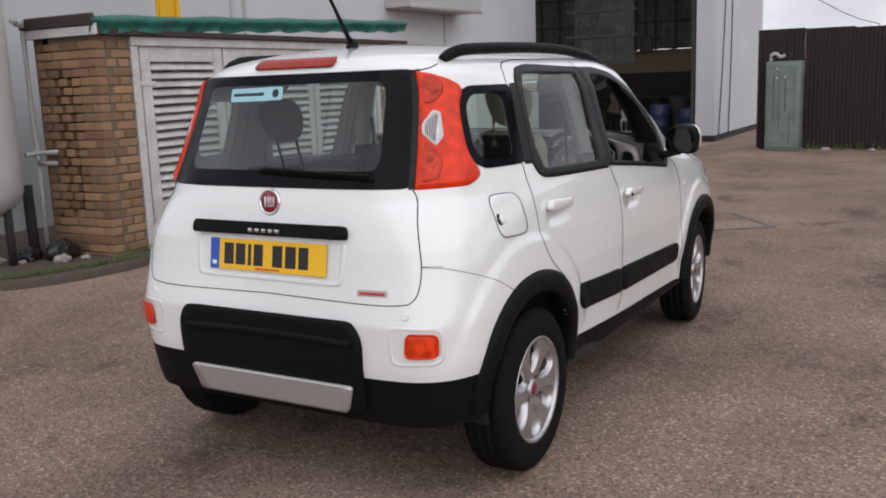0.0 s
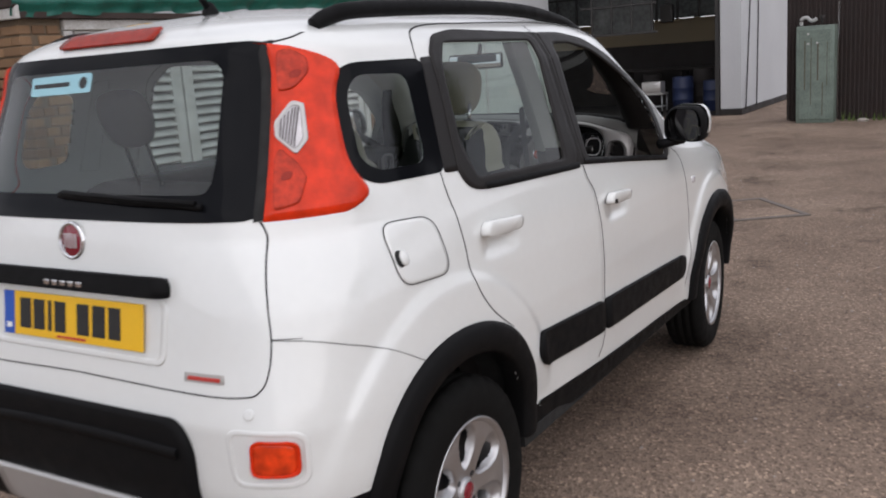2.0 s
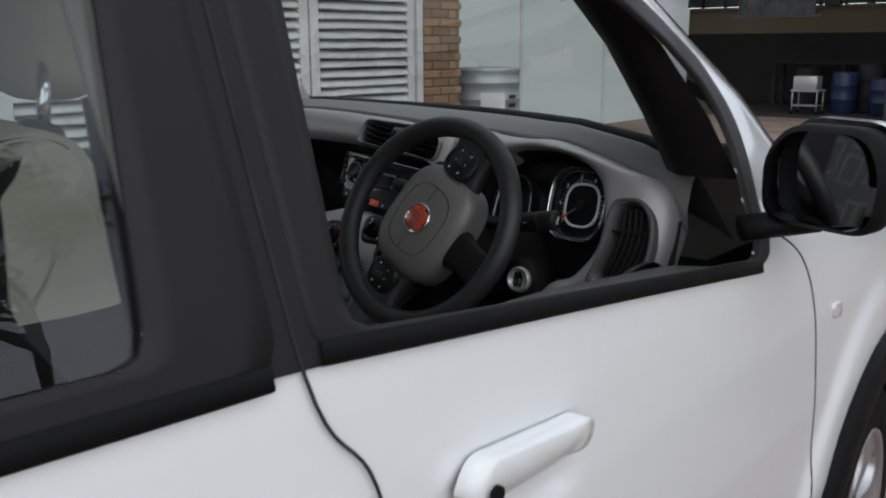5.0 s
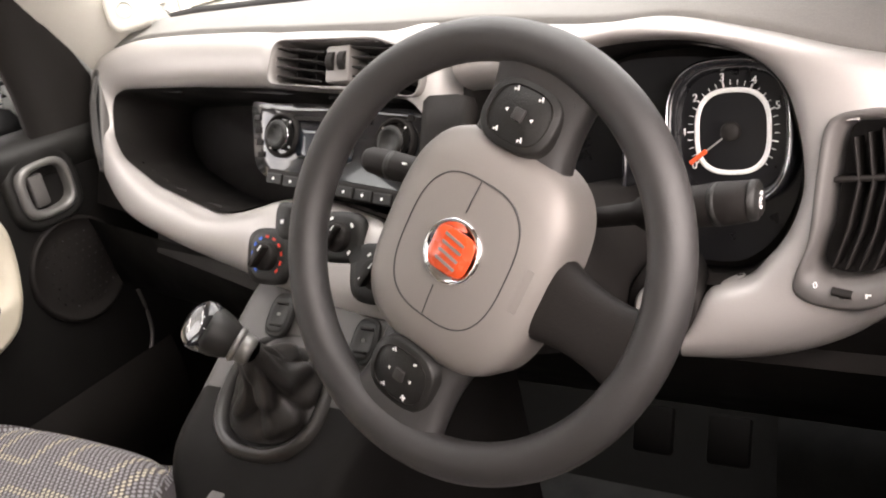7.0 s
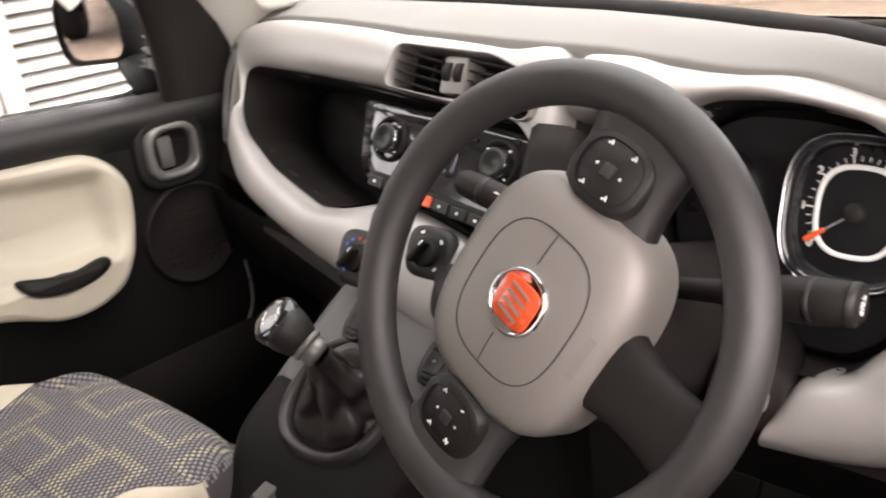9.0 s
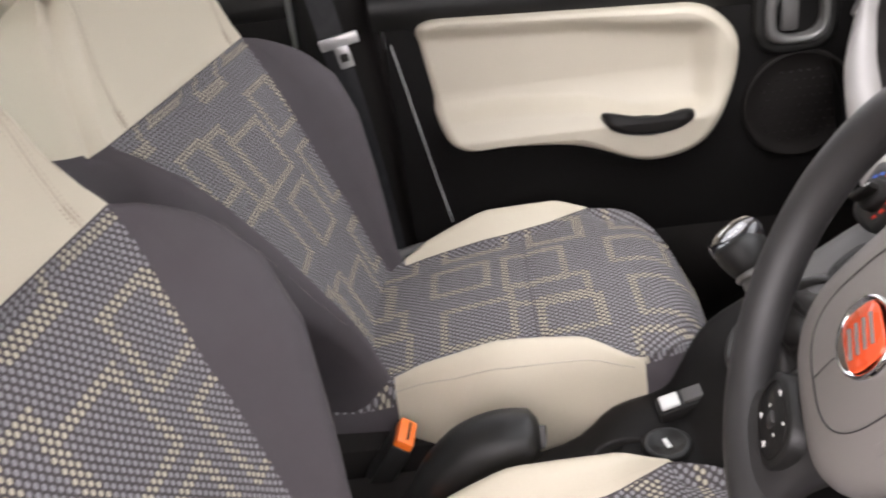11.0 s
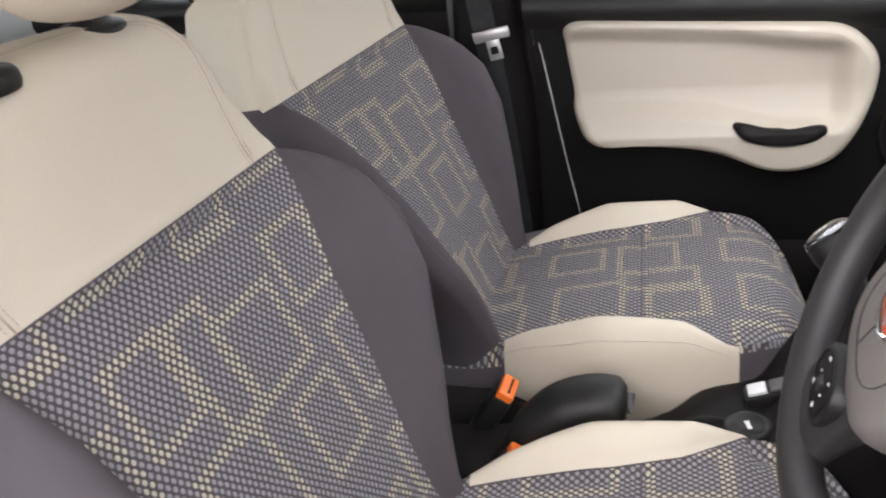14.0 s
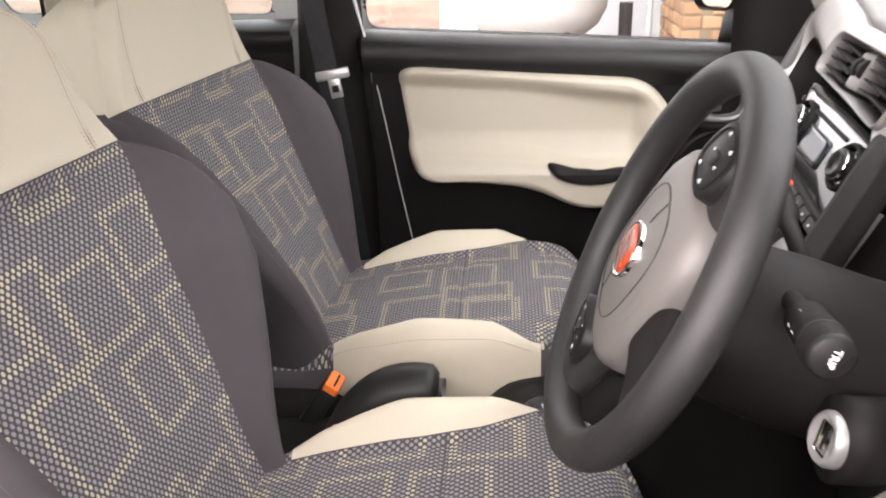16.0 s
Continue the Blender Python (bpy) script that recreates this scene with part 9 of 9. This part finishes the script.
# ---- tree on the open side of the yard ----
def tree(o, height, spread, seed, leaves):
    rnd = random.Random(seed)
    base = new("tree")
    tagged(base, "broad dark green tree with open crown", "tree", group="trees beside the yard")
    o = Vector(o)
    tips, verts, faces = [], [], []

    def limb(a, d, r, length, depth):
        pts, p = [a], a
        for k in range(5):
            d = (d + Vector((rnd.gauss(0, .13), rnd.gauss(0, .13), rnd.gauss(.03, .08)))).normalized()
            p = p + d * length / 5
            pts.append(p)
        rr = [r * (1 - .11 * k) for k in range(6)]
        v, f = tube(pts, r, 7, radii=rr)
        b0 = len(verts)
        verts.extend(v)
        faces.extend([tuple(i + b0 for i in g) for g in f])
        if depth == 0:
            tips.extend(pts[2:])
            return
        for k in range(rnd.choice((3, 4))):
            a_ = rnd.uniform(0, 6.28)
            out = Vector((math.cos(a_), math.sin(a_), rnd.uniform(.15, .8))).normalized()
            limb(pts[rnd.choice((3, 4, 5, 5))], (d * .5 + out).normalized(), r * .52, length * rnd.uniform(.55, .8), depth - 1)

    limb(o, Vector((0, 0, 1)), .16, height * .36, 3)
    piece("trunk", verts, faces, BARK, base)
    lv, lf = [], []
    for k in range(leaves):
        c = rnd.choice(tips) + Vector((rnd.gauss(0, .22), rnd.gauss(0, .22), rnd.gauss(.05, .16))) * spread
        a, b = rnd.uniform(0, 6.28), rnd.uniform(-1, 1)
        u = Vector((math.cos(a), math.sin(a), b * .6)).normalized()
        w = u.cross(Vector((rnd.gauss(0, 1), rnd.gauss(0, 1), 1))).normalized()
        s = rnd.uniform(.045, .10)
        b0 = len(lv)
        lv += [c - u * s, c + w * s * .45, c + u * s, c - w * s * .45]
        lf.append((b0, b0 + 1, b0 + 2, b0 + 3))
    piece("crown", lv, lf, LEAF, base, smooth=False)


tree((7.9, 7.3, 0), 7.6, 1.0, 3, 15000)
tree((11.5, 3.2, 0), 8.5, 1.1, 7, 15000)


# ---- white car parked behind, seen in the door mirror ----
def parked_car(m):
    base = new("parked_car")
    tagged(base, "white small hatchback parked in the yard", "car")
    st = [(-1.85, .50, .62, .80, .80), (-1.78, .62, .34, .95, .95), (-1.4, .74, .30, .98, 1.42), (-.9, .80, .28, .98, 1.50), (-.2, .81, .28, .97, 1.52), (.35, .81, .28, .96, 1.36), (.85, .80, .28, .95, .97), (1.3, .78, .28, .90, .90), (1.65, .70, .30, .80, .80), (1.80, .50, .42, .66, .66)]
    rows = []
    for y, w, z0, zb, zt in [tuple(q) for q in spline(st, 5)]:
        cab_ = max(0, zt - zb)
        xr = w - .22 * min(1, cab_ / .5)
        half_ = [(w * .9, z0), (w, z0 + .12), (w * 1.01, (z0 + zb) / 2), (w * .97, zb), (w * .97 - (w * .97 - xr) * .5, zb + cab_ * .5), (xr, zb + cab_ * .88), (xr * .8, zb + cab_ * .985), (xr * .3, zt)]
        rows.append([m @ Vector((x, y, z)) for x, z in half_] + [m @ Vector((-x, y, z)) for x, z in half_[::-1]])
    nr = len(rows)
    side = lambda i, k: k in (3, 4, 10, 11) and 8 <= i < 30
    scr = lambda i, k: (3 < k < 11) and (26 <= i < 32 or 5 <= i < 9)
    loft("body", rows, WHITE, base, "white painted body", ok=lambda i, k: not (side(i, k) or scr(i, k)), caps=True)
    loft("glazing", rows, GLOSS_BLACK, base, "dark windows", ok=lambda i, k: side(i, k) or scr(i, k))
    for y in (-1.15, 1.15):
        for sx in (1, -1):
            wv, wf = lathe([(.10, -.09), (.27, -.09), (.30, -.06), (.30, .06), (.27, .09), (.10, .09)], 28)
            wh = piece("wheel", [m @ Matrix.Translation((.74 * sx, y, .30)) @ Matrix.Rotation(radians(90), 4, "Y") @ Vector(v) for v in wv], wf, RUBBER, base)
            rv, rf = lathe([(.001, .07), (.08, .075), (.12, .05), (.20, .07), (.205, .085)], 24)
            piece("rim", [m @ Matrix.Translation((.74 * sx, y, .30)) @ Matrix.Rotation(radians(90 * sx), 4, "Y") @ Vector(v) for v in rv], rf, ALLOY, wh)
    for sx in (1, -1):
        part("headlamp", box_bm((-.11, -.05, -.08), (.11, .05, .08), .04, 3, m=m @ Matrix.Translation((.50 * sx, 1.66, .70))), CLEAR_LENS, base)
    part("grille", box_bm((-.35, -.05, -.07), (.35, .05, .07), .03, 2, m=m @ Matrix.Translation((0, 1.74, .42))), BLACK, base)


parked_car(Matrix.Translation((-3.3, -6.6, 0)) @ Matrix.Rotation(radians(-14), 4, "Z"))

# ---- the store's bricks, each a piece of its own ----
BL, BH, BD = .213, .063, .100


def brick_mesh(l_, d_, h_):
    bm = box_bm((-l_ / 2, -d_ / 2, -h_ / 2), (l_ / 2, d_ / 2, h_ / 2), .005, 1)
    me = bpy.data.meshes.new("brick")
    bm.to_mesh(me)
    bm.free()
    me.materials.append(BRICK)
    return me


FULL, HEAD = brick_mesh(BL, BD, BH), brick_mesh(.102, BD, BH)


CUTS = {}


def cut_brick(length):
    """A brick cut to end flush with its wall."""
    cm_ = max(3, round(length * 100))
    if cm_ not in CUTS:
        CUTS[cm_] = brick_mesh(cm_ / 100, BD, BH)
    return CUTS[cm_]


def lay(x, y, z, turned, mesh):
    ob = new("brick", mesh)
    ob.parent = store
    ob.matrix_world = Matrix.Translation((x + random.uniform(-.003, .003), y + random.uniform(-.003, .003), z + random.uniform(-.0015, .0015))) @ Matrix.Rotation(radians((90 if turned else 0) + random.uniform(-.7, .7)), 4, "Z")


for c_ in range(25):
    z_ = .038 + c_ * .0755
    odd_ = c_ % 2
    # end wall, pierced in its middle
    x_ = -4.205
    pierced_ = .40 < z_ < 1.64
    if odd_:
        lay(x_ - .05, 1.25, z_, False, HEAD)
        x_ -= .113
    while x_ > -4.93:
        mid_ = x_ - BL / 2
        if pierced_ and -4.86 < mid_ < -4.44:
            lay(x_ - .055, 1.25, z_, False, HEAD)
            x_ -= .168
        elif x_ - BL < -4.955:
            lay((x_ - 4.955) / 2, 1.25, z_, False, cut_brick(x_ + 4.955))
            break
        else:
            lay(mid_, 1.25, z_, False, FULL)
            x_ -= .225
    # front faces of both piers
    for y0_, n_ in ((1.305, 0), (5.475, 1)):
        if n_ == 0:
            if odd_:
                lay(-4.25, 1.375 + .09, z_, True, FULL)
            else:
                lay(-4.25, 1.36, z_, True, HEAD)
                lay(-4.25, 1.485, z_, True, HEAD)
        else:
            lay(-4.25, y0_ + (.107 if odd_ else .052), z_, True, FULL if odd_ else HEAD)
            lay(-4.25, y0_ + (.335 if odd_ else .222), z_, True, FULL)
            lay(-4.25, y0_ + (.475 if odd_ else .40), z_, True, HEAD)
